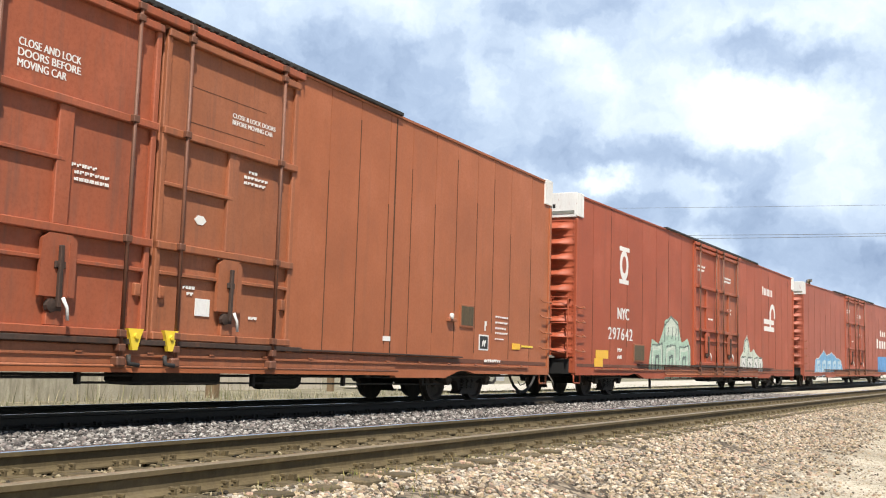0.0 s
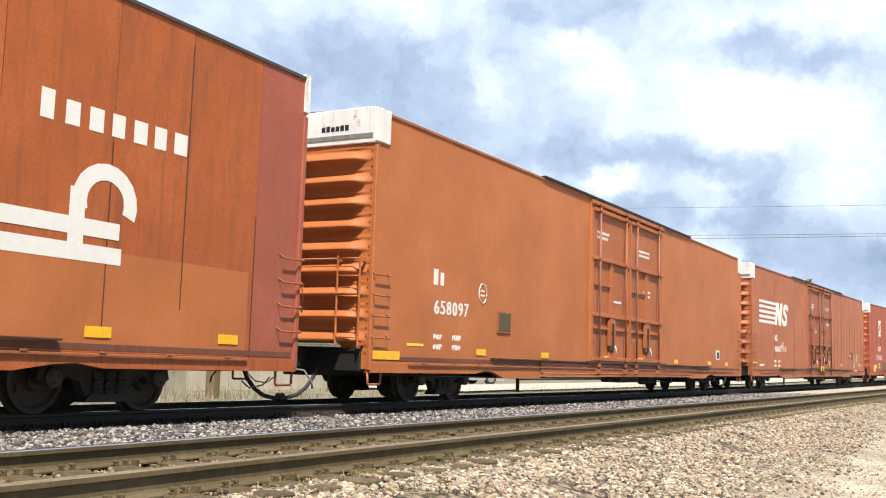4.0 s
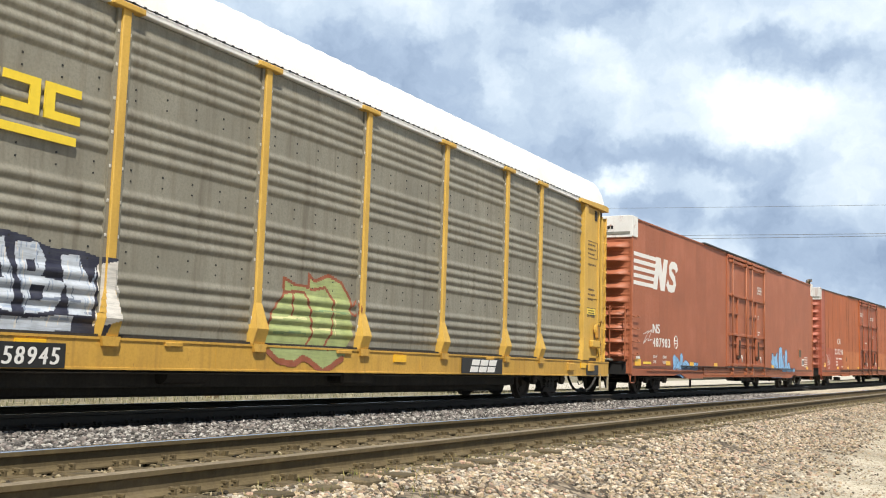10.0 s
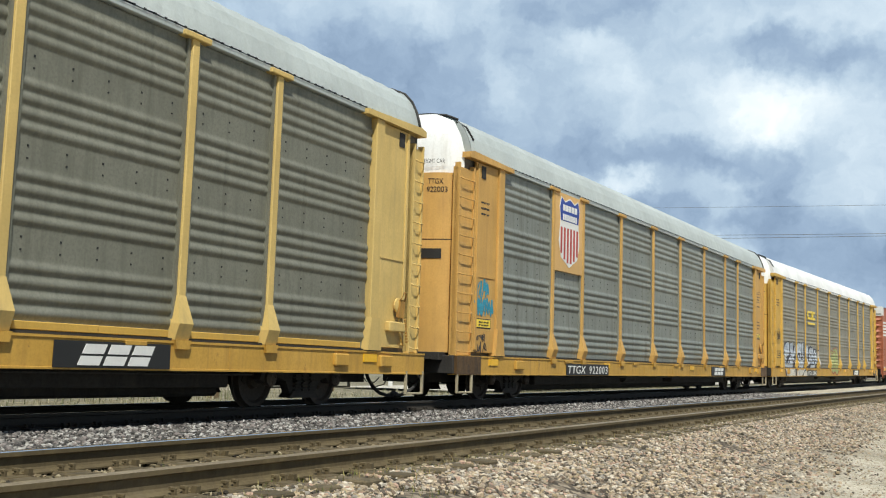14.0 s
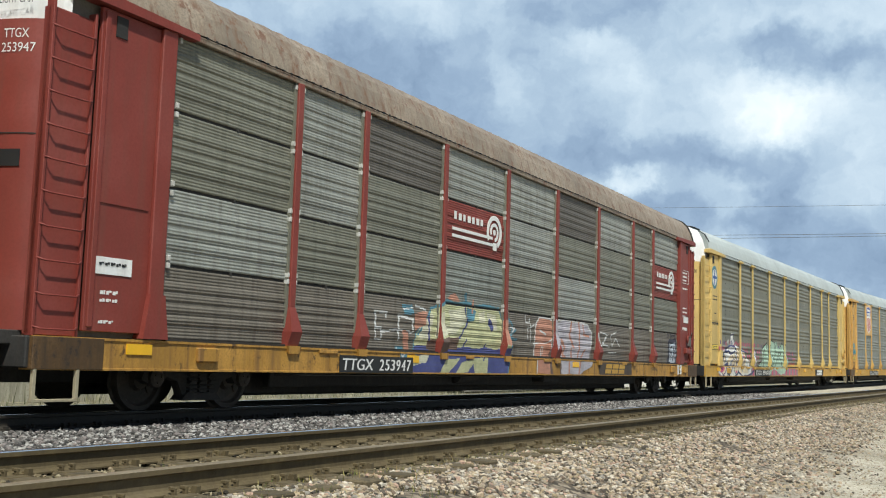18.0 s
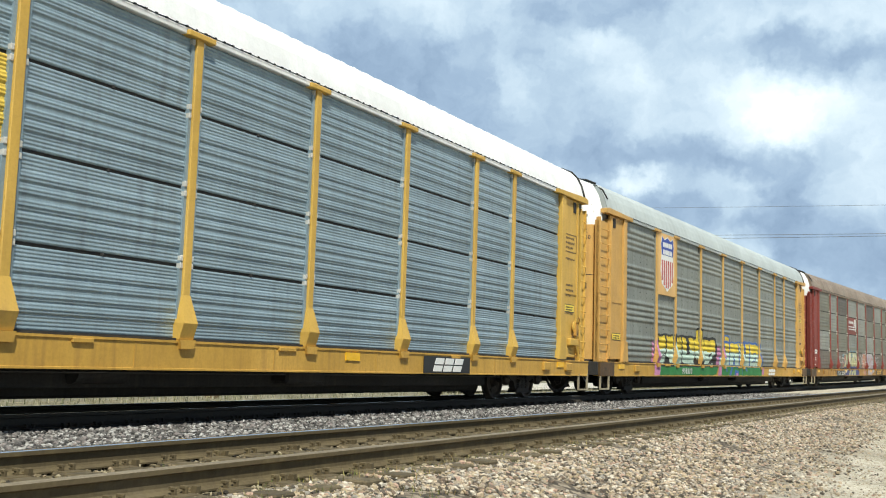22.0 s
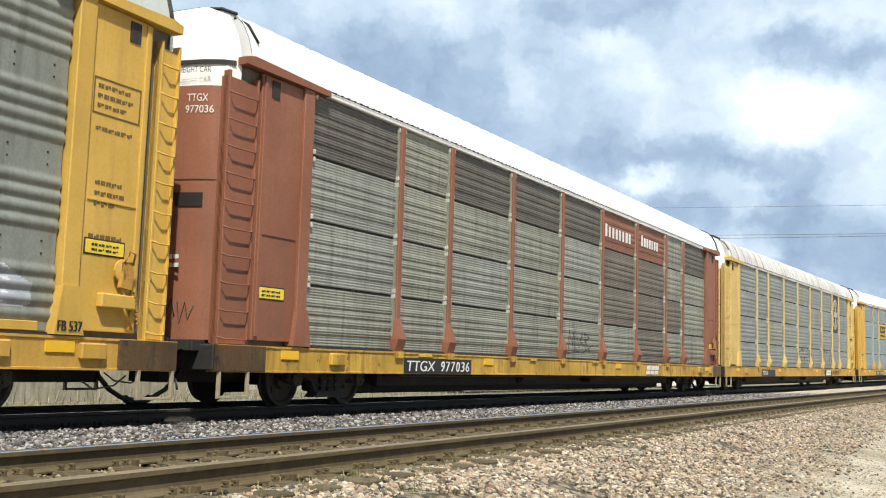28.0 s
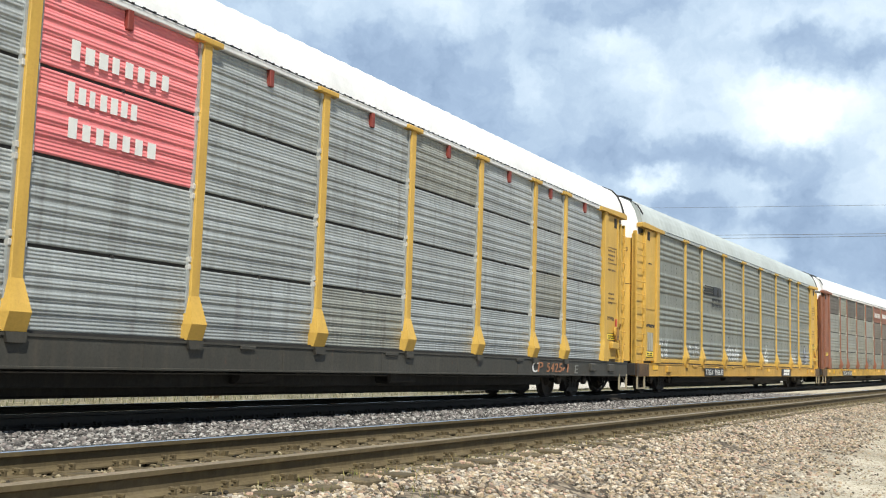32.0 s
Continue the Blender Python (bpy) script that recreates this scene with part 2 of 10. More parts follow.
M["zinc_blue"] = paint("bluish galvanised sheet", (0.300, 0.385, 0.435), (0.18, 0.21, 0.22), 0.42, 0.0, 0.45, 0.3)
M["zinc_dark"] = paint("dirty galvanised sheet", (0.150, 0.135, 0.115), (0.08, 0.07, 0.06), 0.6, 0.1, 0.55, 0.2)
M["roof_white"] = paint("white roof", (0.82, 0.82, 0.81), (0.62, 0.62, 0.6), 0.25, 0.0)
M["roof_grey"] = paint("grey blue roof", (0.46, 0.50, 0.49), (0.33, 0.35, 0.33), 0.3, 0.0)
M["roof_rust"] = paint("rusting zinc roof", (0.29, 0.235, 0.175), (0.15, 0.075, 0.040), 0.95, 0.9, rustcol=(0.17, 0.080, 0.042), fade=0.3)
M["zinc_olive"] = paint("olive-stained sheet", (0.345, 0.345, 0.285), (0.14, 0.13, 0.095), 0.65, 0.05, 0.5, 0.3)
M["zinc_pale"] = paint("pale galvanised sheet", (0.315, 0.335, 0.325), (0.17, 0.18, 0.18), 0.5, 0.03, 0.5, 0.3)
M["zinc_warm"] = paint("olive grey weathered sheet", (0.232, 0.228, 0.178), (0.12, 0.115, 0.085), 0.58, 0.02, 0.5, 0.25)
M["zinc_brown"] = paint("brown-stained sheet", (0.205, 0.180, 0.145), (0.10, 0.08, 0.06), 0.65, 0.1, 0.55, 0.2)
M["zinc_bright"] = paint("bright galvanised sheet", (0.430, 0.455, 0.450), (0.20, 0.195, 0.18), 0.55, 0.06, 0.5, 0.3)
M["clip"] = paint("pale zinc clip", (0.55, 0.54, 0.50), (0.3, 0.27, 0.22), 0.4, 0.2)
M["white_chipped"] = paint("chipped white paint", (0.80, 0.80, 0.78), (0.5, 0.46, 0.42), 0.3, 0.6, rustcol=(0.34, 0.12, 0.07))
M["white_scraped"] = paint("scraped white paint", (0.76, 0.76, 0.74), (0.30, 0.12, 0.08), 0.7, 0.95, rustcol=(0.27, 0.10, 0.065), fade=0.2)
M["zinc_tan"] = paint("brownish olive sheet", (0.300, 0.282, 0.226), (0.15, 0.125, 0.09), 0.6, 0.06, 0.5, 0.25)
M["cream"] = flat_paint("aged cream paint", (0.50, 0.48, 0.40))
M["roof_patchy"] = paint("white roof with rust patches", (0.70, 0.69, 0.67), (0.36, 0.28, 0.22), 0.6, 0.3, rustcol=(0.26, 0.13, 0.07))
M["red_rack"] = paint("oxide red rack paint", (0.225, 0.040, 0.028), (0.15, 0.06, 0.04), 0.3, 0.05)
M["roof_dark"] = paint("dark grey roof", (0.085, 0.075, 0.068), (0.05, 0.04, 0.035), 0.4, 0.2)
M["brown_rack"] = paint("faded brown rack paint", (0.27, 0.105, 0.058), (0.17, 0.085, 0.055), 0.45, 0.15)
M["cp_red"] = paint("faded red sheet", (0.84, 0.23, 0.24), (0.70, 0.27, 0.27), 0.3, 0.0)
M["csx_yellow"] = paint("yellow sheet", (0.72, 0.50, 0.07), (0.4, 0.28, 0.1), 0.3, 0.0)
M["peach"] = paint("peach yellow sheet", (0.72, 0.44, 0.16), (0.5, 0.3, 0.12), 0.2, 0.0)
M["rail"] = paint("rusty rail", (0.105, 0.077, 0.036), (0.19, 0.145, 0.066), 0.5, 0.15, 0.8, 0.0)
M["railtop"] = paint("worn rail head", (0.55, 0.56, 0.58), (0.42, 0.41, 0.40), 0.3, 0.0, 0.17, 0.9)
M["railtop_dull"] = paint("dull rail head", (0.33, 0.265, 0.175), (0.13, 0.10, 0.07), 0.5, 0.1, 0.5, 0.5)
M["tie"] = paint("weathered timber", (0.125, 0.095, 0.050), (0.035, 0.028, 0.016), 0.8, rough=0.9, fade=0.35)
# train track's timber and rails: oil plus the train's shade, put into the colour
M["tie_dark"] = paint("oiled timber with painted shade", (0.022, 0.019, 0.016), (0.05, 0.04, 0.03), 0.4, rough=0.9)
M["rail_dark"] = paint("oiled rail with painted shade", (0.045, 0.038, 0.030), (0.06, 0.045, 0.03), 0.4, 0.1, 0.65, 0.2)
M["concrete"] = paint("stained concrete", (0.42, 0.40, 0.32), (0.15, 0.135, 0.095), 0.85, 0.3, rough=0.9, fade=0.25, rustcol=(0.12, 0.12, 0.07))
M["concrete_pale"] = paint("pale concrete", (0.52, 0.48, 0.40), (0.3, 0.26, 0.2), 0.4, rough=0.9)
M["wood_post"] = paint("brown timber post", (0.20, 0.14, 0.08), (0.09, 0.07, 0.05), 0.5, rough=0.85)
M["silver"] = paint("silver car paint", (0.50, 0.53, 0.56), (0.4, 0.4, 0.4), 0.1, 0.0, 0.3, 0.5, fade=0.04)
M["carglass"] = paint("tinted car glass", (0.03, 0.035, 0.04), (0.05, 0.05, 0.05), 0.1, 0.0, 0.12, fade=0.02)
M["stones"] = stone("shoulder stone", [(0.085, 0.070, 0.052), (0.37, 0.30, 0.215), (0.50, 0.41, 0.30), (0.19, 0.14, 0.10), (0.44, 0.385, 0.31), (0.66, 0.58, 0.46), (0.13, 0.108, 0.082), (0.46, 0.31, 0.225), (0.30, 0.27, 0.225), (0.56, 0.44, 0.305), (0.33, 0.255, 0.16), (0.24, 0.20, 0.145), (0.42, 0.33, 0.20)])
M["stones_grey"] = stone("ballast stone", [(0.05, 0.047, 0.043), (0.23, 0.215, 0.20), (0.12, 0.112, 0.104), (0.34, 0.32, 0.295), (0.085, 0.077, 0.072), (0.46, 0.44, 0.41), (0.15, 0.132, 0.122), (0.25, 0.215, 0.20)])
M["stones_dirty"] = stone("fouled stone", [(0.035, 0.028, 0.018), (0.20, 0.16, 0.088), (0.11, 0.088, 0.050), (0.34, 0.285, 0.18), (0.15, 0.115, 0.06), (0.26, 0.20, 0.12)])
M["weed"] = stone("low weeds", [(0.12, 0.15, 0.035), (0.24, 0.23, 0.06), (0.36, 0.30, 0.11), (0.08, 0.11, 0.025), (0.28, 0.20, 0.08)])
M["grass"] = stone("dry grass", [(0.32, 0.285, 0.17), (0.44, 0.40, 0.27), (0.20, 0.20, 0.10), (0.36, 0.34, 0.25), (0.14, 0.15, 0.07)])

# ---------------------------------------------------------------- lettering and painted marks
TEXTS = {}


def letter_mesh(words):
    """Outline of words in the built-in font, 1 high, as plain triangles."""
    if words not in TEXTS:
        cu = bpy.data.curves.new("lettering", "FONT")
        cu.body = words
        ob = new("lettering", cu)
        me = bpy.data.meshes.new_from_object(ob.evaluated_get(bpy.context.evaluated_depsgraph_get()))
        bpy.data.objects.remove(ob)
        TEXTS[words] = ([v.co.copy() for v in me.vertices], [tuple(p.vertices) for p in me.polygons])
        bpy.data.meshes.remove(me)
    return TEXTS[words]


for words in ("0", "1", "2", "3", "4", "5", "6", "7", "8", "9", "2 3 7 2 9 6", "487983", "486812", "DF", "658097", "297642", "922003", "158945", "994870", "930949", "977036", "996633", "991810", "EXCESS HEIGHT CAR", "CLOSE AND LOCK", "DOORS BEFORE", "MOVING CAR", "CLOSE & LOCK", "CLOSE & LOCK DOORS", "BEFORE MOVING CAR", "TTGX", "C R", "FAW PLUS YOU", "NYC", "NS", "C", "P", "E", "5425", "253947", "LD LMT", "LT WT", "150600", "112400", "FB 537"):
    letter_mesh(words)


def lettering(words, x0, x1, z0, z1, mat, parent, y=-1.504, bold=0.0, slant=0.0, label=""):
    """Words that fill a field of the near side."""
    v, f = letter_mesh(words)
    ax, bx = min(p.x for p in v), max(p.x for p in v)
    az, bz = min(p.y for p in v), max(p.y for p in v)
    g = Geo()
    if words.isdigit():
        # each figure in its own field, as stencils are set
        step = (x1 - x0) / len(words)
        for i, d in enumerate(words):
            v, f = letter_mesh(d)
            ax, bx = min(p.x for p in v), max(p.x for p in v)
            az, bz = min(p.y for p in v), max(p.y for p in v)
            w = step * (0.30 if d == "1" else 0.68)
            c = x0 + step * (i + 0.5)
            for k, dx in enumerate((-bold, 0.0, bold) if bold else (0.0,)):
                g.add([(c + dx + ((p.x - ax) / (bx - ax) - 0.5) * w + slant * (p.y - az) / (bz - az) * (z1 - z0), y - 0.0007 * k, z0 + (p.y - az) / (bz - az) * (z1 - z0)) for p in v], f)
        ob = new("lettering", g.mesh("lettering", mat))
        ob.parent = parent
        if label:
            tagged(ob, label)
        return ob
    for k, dx in enumerate(((-bold, bold) if bold else (0.0,))):
        g.add([(x0 + dx + (p.x - ax) / (bx - ax) * (x1 - x0) + slant * (p.y - az) / (bz - az) * (z1 - z0), y - 0.0007 * k, z0 + (p.y - az) / (bz - az) * (z1 - z0)) for p in v], f)
    ob = new("lettering", g.mesh("lettering", mat))
    ob.parent = parent
    if label:
        tagged(ob, label)
    return ob


def end_lettering(words, sx, y0, y1, z0, z1, mat, parent):
    """Words on the curved end door, read from outside."""
    v, f = letter_mesh(words)
    ax, bx = min(p.x for p in v), max(p.x for p in v)
    az, bz = min(p.y for p in v), max(p.y for p in v)
    pts = []
    for p in v:
        y = y0 + (p.x - ax) / (bx - ax) * (y1 - y0)
        pts.append((sx * (13.509 + 0.46 * math.sqrt(1 - (y / 1.36) ** 2)), -sx * y, z0 + (p.y - az) / (bz - az) * (z1 - z0)))
    ob = new("lettering", Geo().add(pts, f).mesh("lettering", mat))
    ob.parent = parent


def end_tag(strokes, sx, r, mat, parent, label):
    """A scrawl on the curved end door: strokes of (y, z)."""
    g = Geo()
    for st in strokes:
        g.tube([(sx * (13.504 + 0.46 * math.sqrt(1 - (y / 1.36) ** 2)), -sx * y, z) for y, z in st], r, 5)
    part("graffiti", g, mat, parent, label)


def bars(rows, mat, parent, y=-1.503, name="stencil_mark", label="", end=None):
    """Plain bars in place of small writing: rows of (x0, x1, z0, z1, pieces)."""
    g = Geo()
    rng = random.Random(len(rows) * 31 + int(rows[0][0] * 100))
    for x0, x1, z0, z1, n in rows:
        w = (x1 - x0) / n
        for i in range(n):
            a, b = x0 + i * w + w * 0.1, x0 + (i + 1) * w - w * 0.12
            top = z1 - (z1 - z0) * rng.choice((0, 0, 0.12, 0.2))
            if end is None and z1 - z0 > 0.12 and w > 0.12:
                # larger writing: one bar for each sign, the first of a row taller
                q = a + (b - a) * rng.uniform(0.62, 0.86)
                low = 0.0 if i == 0 else (z1 - z0) * 0.17
                g.box(a, q, y - 0.002, y + 0.004, z0, z1 - low)
            elif end is None:
                m = a + (b - a) * rng.uniform(0.4, 0.62)
                g.box(a, m, y - 0.002, y + 0.004, z0, top)
                g.box(m + 0.1 * w, b, y - 0.002, y + 0.004, z0 + (z1 - z0) * rng.choice((0, 0.3, 0.5)), z1)
            else:
                g.box(end - 0.003, end + 0.004, a, b, z0, top)
    return tagged(part(name, g, mat, parent, label), label, kind="stuff")


class Canvas:
    """A field of the near side on which spray paint is laid cell by cell."""

    def __init__(self, x0, x1, z0, z1, cell=0.024):
        self.x0, self.z0, self.cell = x0, z0, cell
        self.nx, self.nz = int((x1 - x0) / cell), int((z1 - z0) / cell)
        self.X, self.Z = np.meshgrid(x0 + (np.arange(self.nx) + 0.5) * cell, z0 + (np.arange(self.nz) + 0.5) * cell)
        self.c = np.full(self.X.shape, -1)
        rng = np.random.RandomState(int(abs(x0) * 10))
        w = rng.rand(4) * 6
        self.wx = 0.018 * np.sin(self.Z * 9 + w[0]) + 0.012 * np.sin(self.X * 5 + w[1])
        self.wz = 0.018 * np.sin(self.X * 7 + w[2]) + 0.010 * np.sin(self.Z * 13 + w[3])

    def inside(self, pts):
        x, z = self.X + self.wx, self.Z + self.wz
        r = np.zeros(x.shape, bool)
        for i in range(len(pts)):
            (ax, az), (bx, bz) = pts[i - 1], pts[i]
            if az == bz:
                continue
            r ^= ((az > z) != (bz > z)) & (x < (bx - ax) * (z - az) / (bz - az) + ax)
        return r

    def poly(self, pts, k, only=None):
        m = self.inside(pts)
        self.c[m if only is None else m & (self.c == only)] = k

    def rect(self, x0, x1, z0, z1, k, only=None):
        self.poly([(x0, z0), (x1, z0), (x1, z1), (x0, z1)], k, only)

    def ell(self, cx, cz, rx, rz, k):
        self.c[((self.X + self.wx - cx) / rx) ** 2 + ((self.Z + self.wz - cz) / rz) ** 2 < 1] = k

    def stroke(self, pts, w, k, only=None):
        x, z = self.X + self.wx * 0.5, self.Z + self.wz * 0.5
        for (ax, az), (bx, bz) in zip(pts, pts[1:]):
            L = (bx - ax) ** 2 + (bz - az) ** 2 + 1e-9
            u = np.clip(((x - ax) * (bx - ax) + (z - az) * (bz - az)) / L, 0, 1)
            m = (x - ax - u * (bx - ax)) ** 2 + (z - az - u * (bz - az)) ** 2 < (w / 2) ** 2
            self.c[m if only is None else m & (self.c == only)] = k

    def edge(self, k, width=1):
        """An outline round all that is painted."""
        on = self.c >= 0
        grown = on.copy()
        for _ in range(width):
            g = grown.copy()
            g[1:] |= grown[:-1]
            g[:-1] |= grown[1:]
            g[:, 1:] |= grown[:, :-1]
            g[:, :-1] |= grown[:, 1:]
            grown = g
        self.c[grown & ~on] = k

    def lay(self, name, mats, parent, surface, label):
        """The paint as thin skins on the surface y(x, z), one for each tag that stands apart."""
        gap = max(1, int(0.16 / self.cell))
        on = self.c >= 0
        wide = on.copy()
        for _ in range(gap):
            q = wide.copy()
            q[1:] |= wide[:-1]
            q[:-1] |= wide[1:]
            q[:, 1:] |= wide[:, :-1]
            q[:, :-1] |= wide[:, 1:]
            wide = q
        tag = np.full(on.shape, -1)
        count = 0
        for z, x in zip(*np.nonzero(wide)):
            if tag[z, x] >= 0:
                continue
            tag[z, x] = count
            todo = [(int(z), int(x))]
            while todo:
                a, b = todo.pop()
                for c, d in ((a + 1, b), (a - 1, b), (a, b + 1), (a, b - 1)):
                    if 0 <= c < self.nz and 0 <= d < self.nx and wide[c, d] and tag[c, d] < 0:
                        tag[c, d] = count
                        todo.append((c, d))
            count += 1
        first = None
        for k in range(count):
            ob = self.skin(name, mats, parent, surface, label, on & (tag == k))
            first = first or ob
        return first

    def skin(self, name, mats, parent, surface, label, where):
        jz, jx = np.nonzero(where)
        if len(jz) == 0:
            return None
        index, verts, faces, mi = {}, [], [], []
        for z, x in zip(jz.tolist(), jx.tolist()):
            q = []
            for dz, dx in ((0, 0), (0, 1), (1, 1), (1, 0)):
                px, pz = self.x0 + (x + dx) * self.cell, self.z0 + (z + dz) * self.cell
                py = surface(self.x0 + (x + 0.5) * self.cell, pz) - 0.005
                key = (z + dz, x + dx, round(py, 3))
                if key not in index:
                    index[key] = len(verts)
                    verts.append((px, py, pz))
                q.append(index[key])
            faces.append(tuple(q))
            mi.append(int(self.c[z, x]))
        me = bpy.data.meshes.new(name)
        me.from_pydata(verts, [], faces)
        for m in mats:
            me.materials.append(m)
        me.polygons.foreach_set("material_index", mi)
        me.update()
        ob = new(name, me)
        ob.parent = parent
        tagged(ob, label)
        return ob


def scribble(cv, x0, x1, z0, z1, n, w, k, seed):
    """A quick tag: n looped signs drawn with one line each."""
    r = random.Random(seed)
    step = (x1 - x0) / n
    for i in range(n):
        a, h = x0 + i * step, z1 - z0
        pts = [(a + step * r.uniform(-0.1, 0.25), z0 + h * r.uniform(0.0, 0.3))]
        for j in range(5):
            pts.append((a + step * r.uniform(-0.05, 1.05), z0 + h * (r.uniform(0.6, 1.0) if j % 2 == 0 else r.uniform(0.0, 0.45))))
        line = []
        for p, q, u, v in zip([pts[0]] + pts, pts, pts[1:], pts[2:] + [pts[-1]]):
            for m in range(5):
                f = m / 5
                line.append(tuple(0.5 * (2 * b + (c - a_) * f + (2 * a_ - 5 * b + 4 * c - d) * f * f + (3 * b - a_ - 3 * c + d) * f ** 3) for a_, b, c, d in zip(p, q, u, v)))
        cv.stroke(line + [pts[-1]], w, k)


SPRAY = {}


def spray(col):
    if col not in SPRAY:
        m, t, b = nodes_of("spray paint")
        vec = place_vec(t, shuffle=False)
        wash = noise_node(t, place_vec(t, (0.7, 1.0, 9.0), False), 4.0, 6, 0.7)
        mist = noise_node(t, vec, 3.0, 5, 0.65)
        tone = ramp(t, mist.outputs["Fac"], [(0.3, tuple(c * 0.72 for c in col)), (0.5, col), (0.72, tuple(min(1.0, c * 1.12 + 0.03) for c in col))]).outputs[0]
        worn = ramp(t, wash.outputs["Fac"], [(0.46, (0, 0, 0)), (0.66, (0.62, 0.62, 0.62))]).outputs[0]
        t.links.new(blend(t, worn, tone, tuple(0.45 * c + 0.05 for c in col)), b.inputs["Base Color"])
        b.inputs["Roughness"].default_value = 0.65
        SPRAY[col] = m
    return SPRAY[col]


# ---------------------------------------------------------------- running gear, shared by all cars
def truck(parent, x):
    """Two-axle bogie under a car."""
    def frame_geo():
        g = Geo()
        for sy in (-1, 1):
            y = sy * 1.0
            out = [(-1.12, 0.42), (-1.05, 0.62), (-0.62, 0.66), (-0.42, 0.78), (0.42, 0.78), (0.62, 0.66), (1.05, 0.62), (1.12, 0.42), (0.98, 0.36), (0.74, 0.36), (0.66, 0.46), (0.46, 0.40), (0.34, 0.20), (-0.34, 0.20), (-0.46, 0.40), (-0.66, 0.46), (-0.74, 0.36), (-0.98, 0.36)]
            g.prism(out, y - 0.07, y + 0.07)
            g.prism([(-0.40, 0.14), (0.40, 0.14), (0.30, 0.24), (-0.30, 0.24)], y - 0.11, y + 0.11)
            for dx in (-0.2, 0, 0.2):
                g.disc((dx, sy * 1.13, 0.40), "x", [(-0.06, 0.02), (0.06, 0.02)], 6)
                for k in range(5):
                    g.box(dx - 0.075, dx + 0.075, y - 0.13, y + 0.13, 0.25 + 0.055 * k, 0.28 + 0.055 * k)
        g.box(-0.24, 0.24, -1.05, 1.05, 0.52, 0.72, 0.03)
        g.box(-0.5, 0.5, -0.4, 0.4, 0.3, 0.5, 0.03)
        return g

    def wheels_geo():
        g = Geo()
        for sy in (-1, 1):
            y = sy * 0.75
            g.disc((0, y, 0), "y", [(-sy * 0.075, 0.455), (-sy * 0.045, 0.455), (-sy * 0.035, 0.425), (sy * 0.065, 0.418), (sy * 0.067, 0.36), (sy * 0.02, 0.33), (sy * 0.01, 0.16), (sy * 0.075, 0.13), (sy * 0.08, 0.09)], 28)
            for k in range(2):
                a = math.pi * k + 0.6
                g.box(0.24 * math.cos(a) - 0.05, 0.24 * math.cos(a) + 0.05, y + sy * 0.02 - 0.02, y + sy * 0.02 + 0.02, 0.24 * math.sin(a) - 0.05, 0.24 * math.sin(a) + 0.05)
        g.tube([(0, -0.7, 0), (0, 0.7, 0)], 0.08, 10)
        return g

    def cap_geo():
        g = Geo()
        g.disc((0, -1.09, 0), "y", [(0.06, 0.125), (-0.03, 0.125), (-0.05, 0.09), (-0.055, 0.03)], 14)
        for k in range(3):
            a = 2 * math.pi * k / 3 + 0.4
            g.disc((0.06 * math.cos(a), -1.145, 0.06 * math.sin(a)), "y", [(0.0, 0.02), (-0.014, 0.02)], 6)
        return g

    frame_ob = part("truck", stored("truck", frame_geo, M["black"], "truck"), None, parent, "black cast steel bogie frame with springs", pose(x, 0, 0.0))
    sets = []
    for dx in (-0.89, 0.89):
        w = part("wheelset", stored("wheelset", wheels_geo, M["wheel"], "wheelset"), None, frame_ob, "rusty steel wheels on an axle", pose(dx, 0, 0.42))
        sets.append((w, dx))
        for turn in (0, 180):
            part("bearing_cap", stored("bearing_cap", cap_geo, M["wheel"], "bearing_cap"), None, frame_ob, "", pose(dx, 0, 0.44, 0, 0, turn))
    return sets


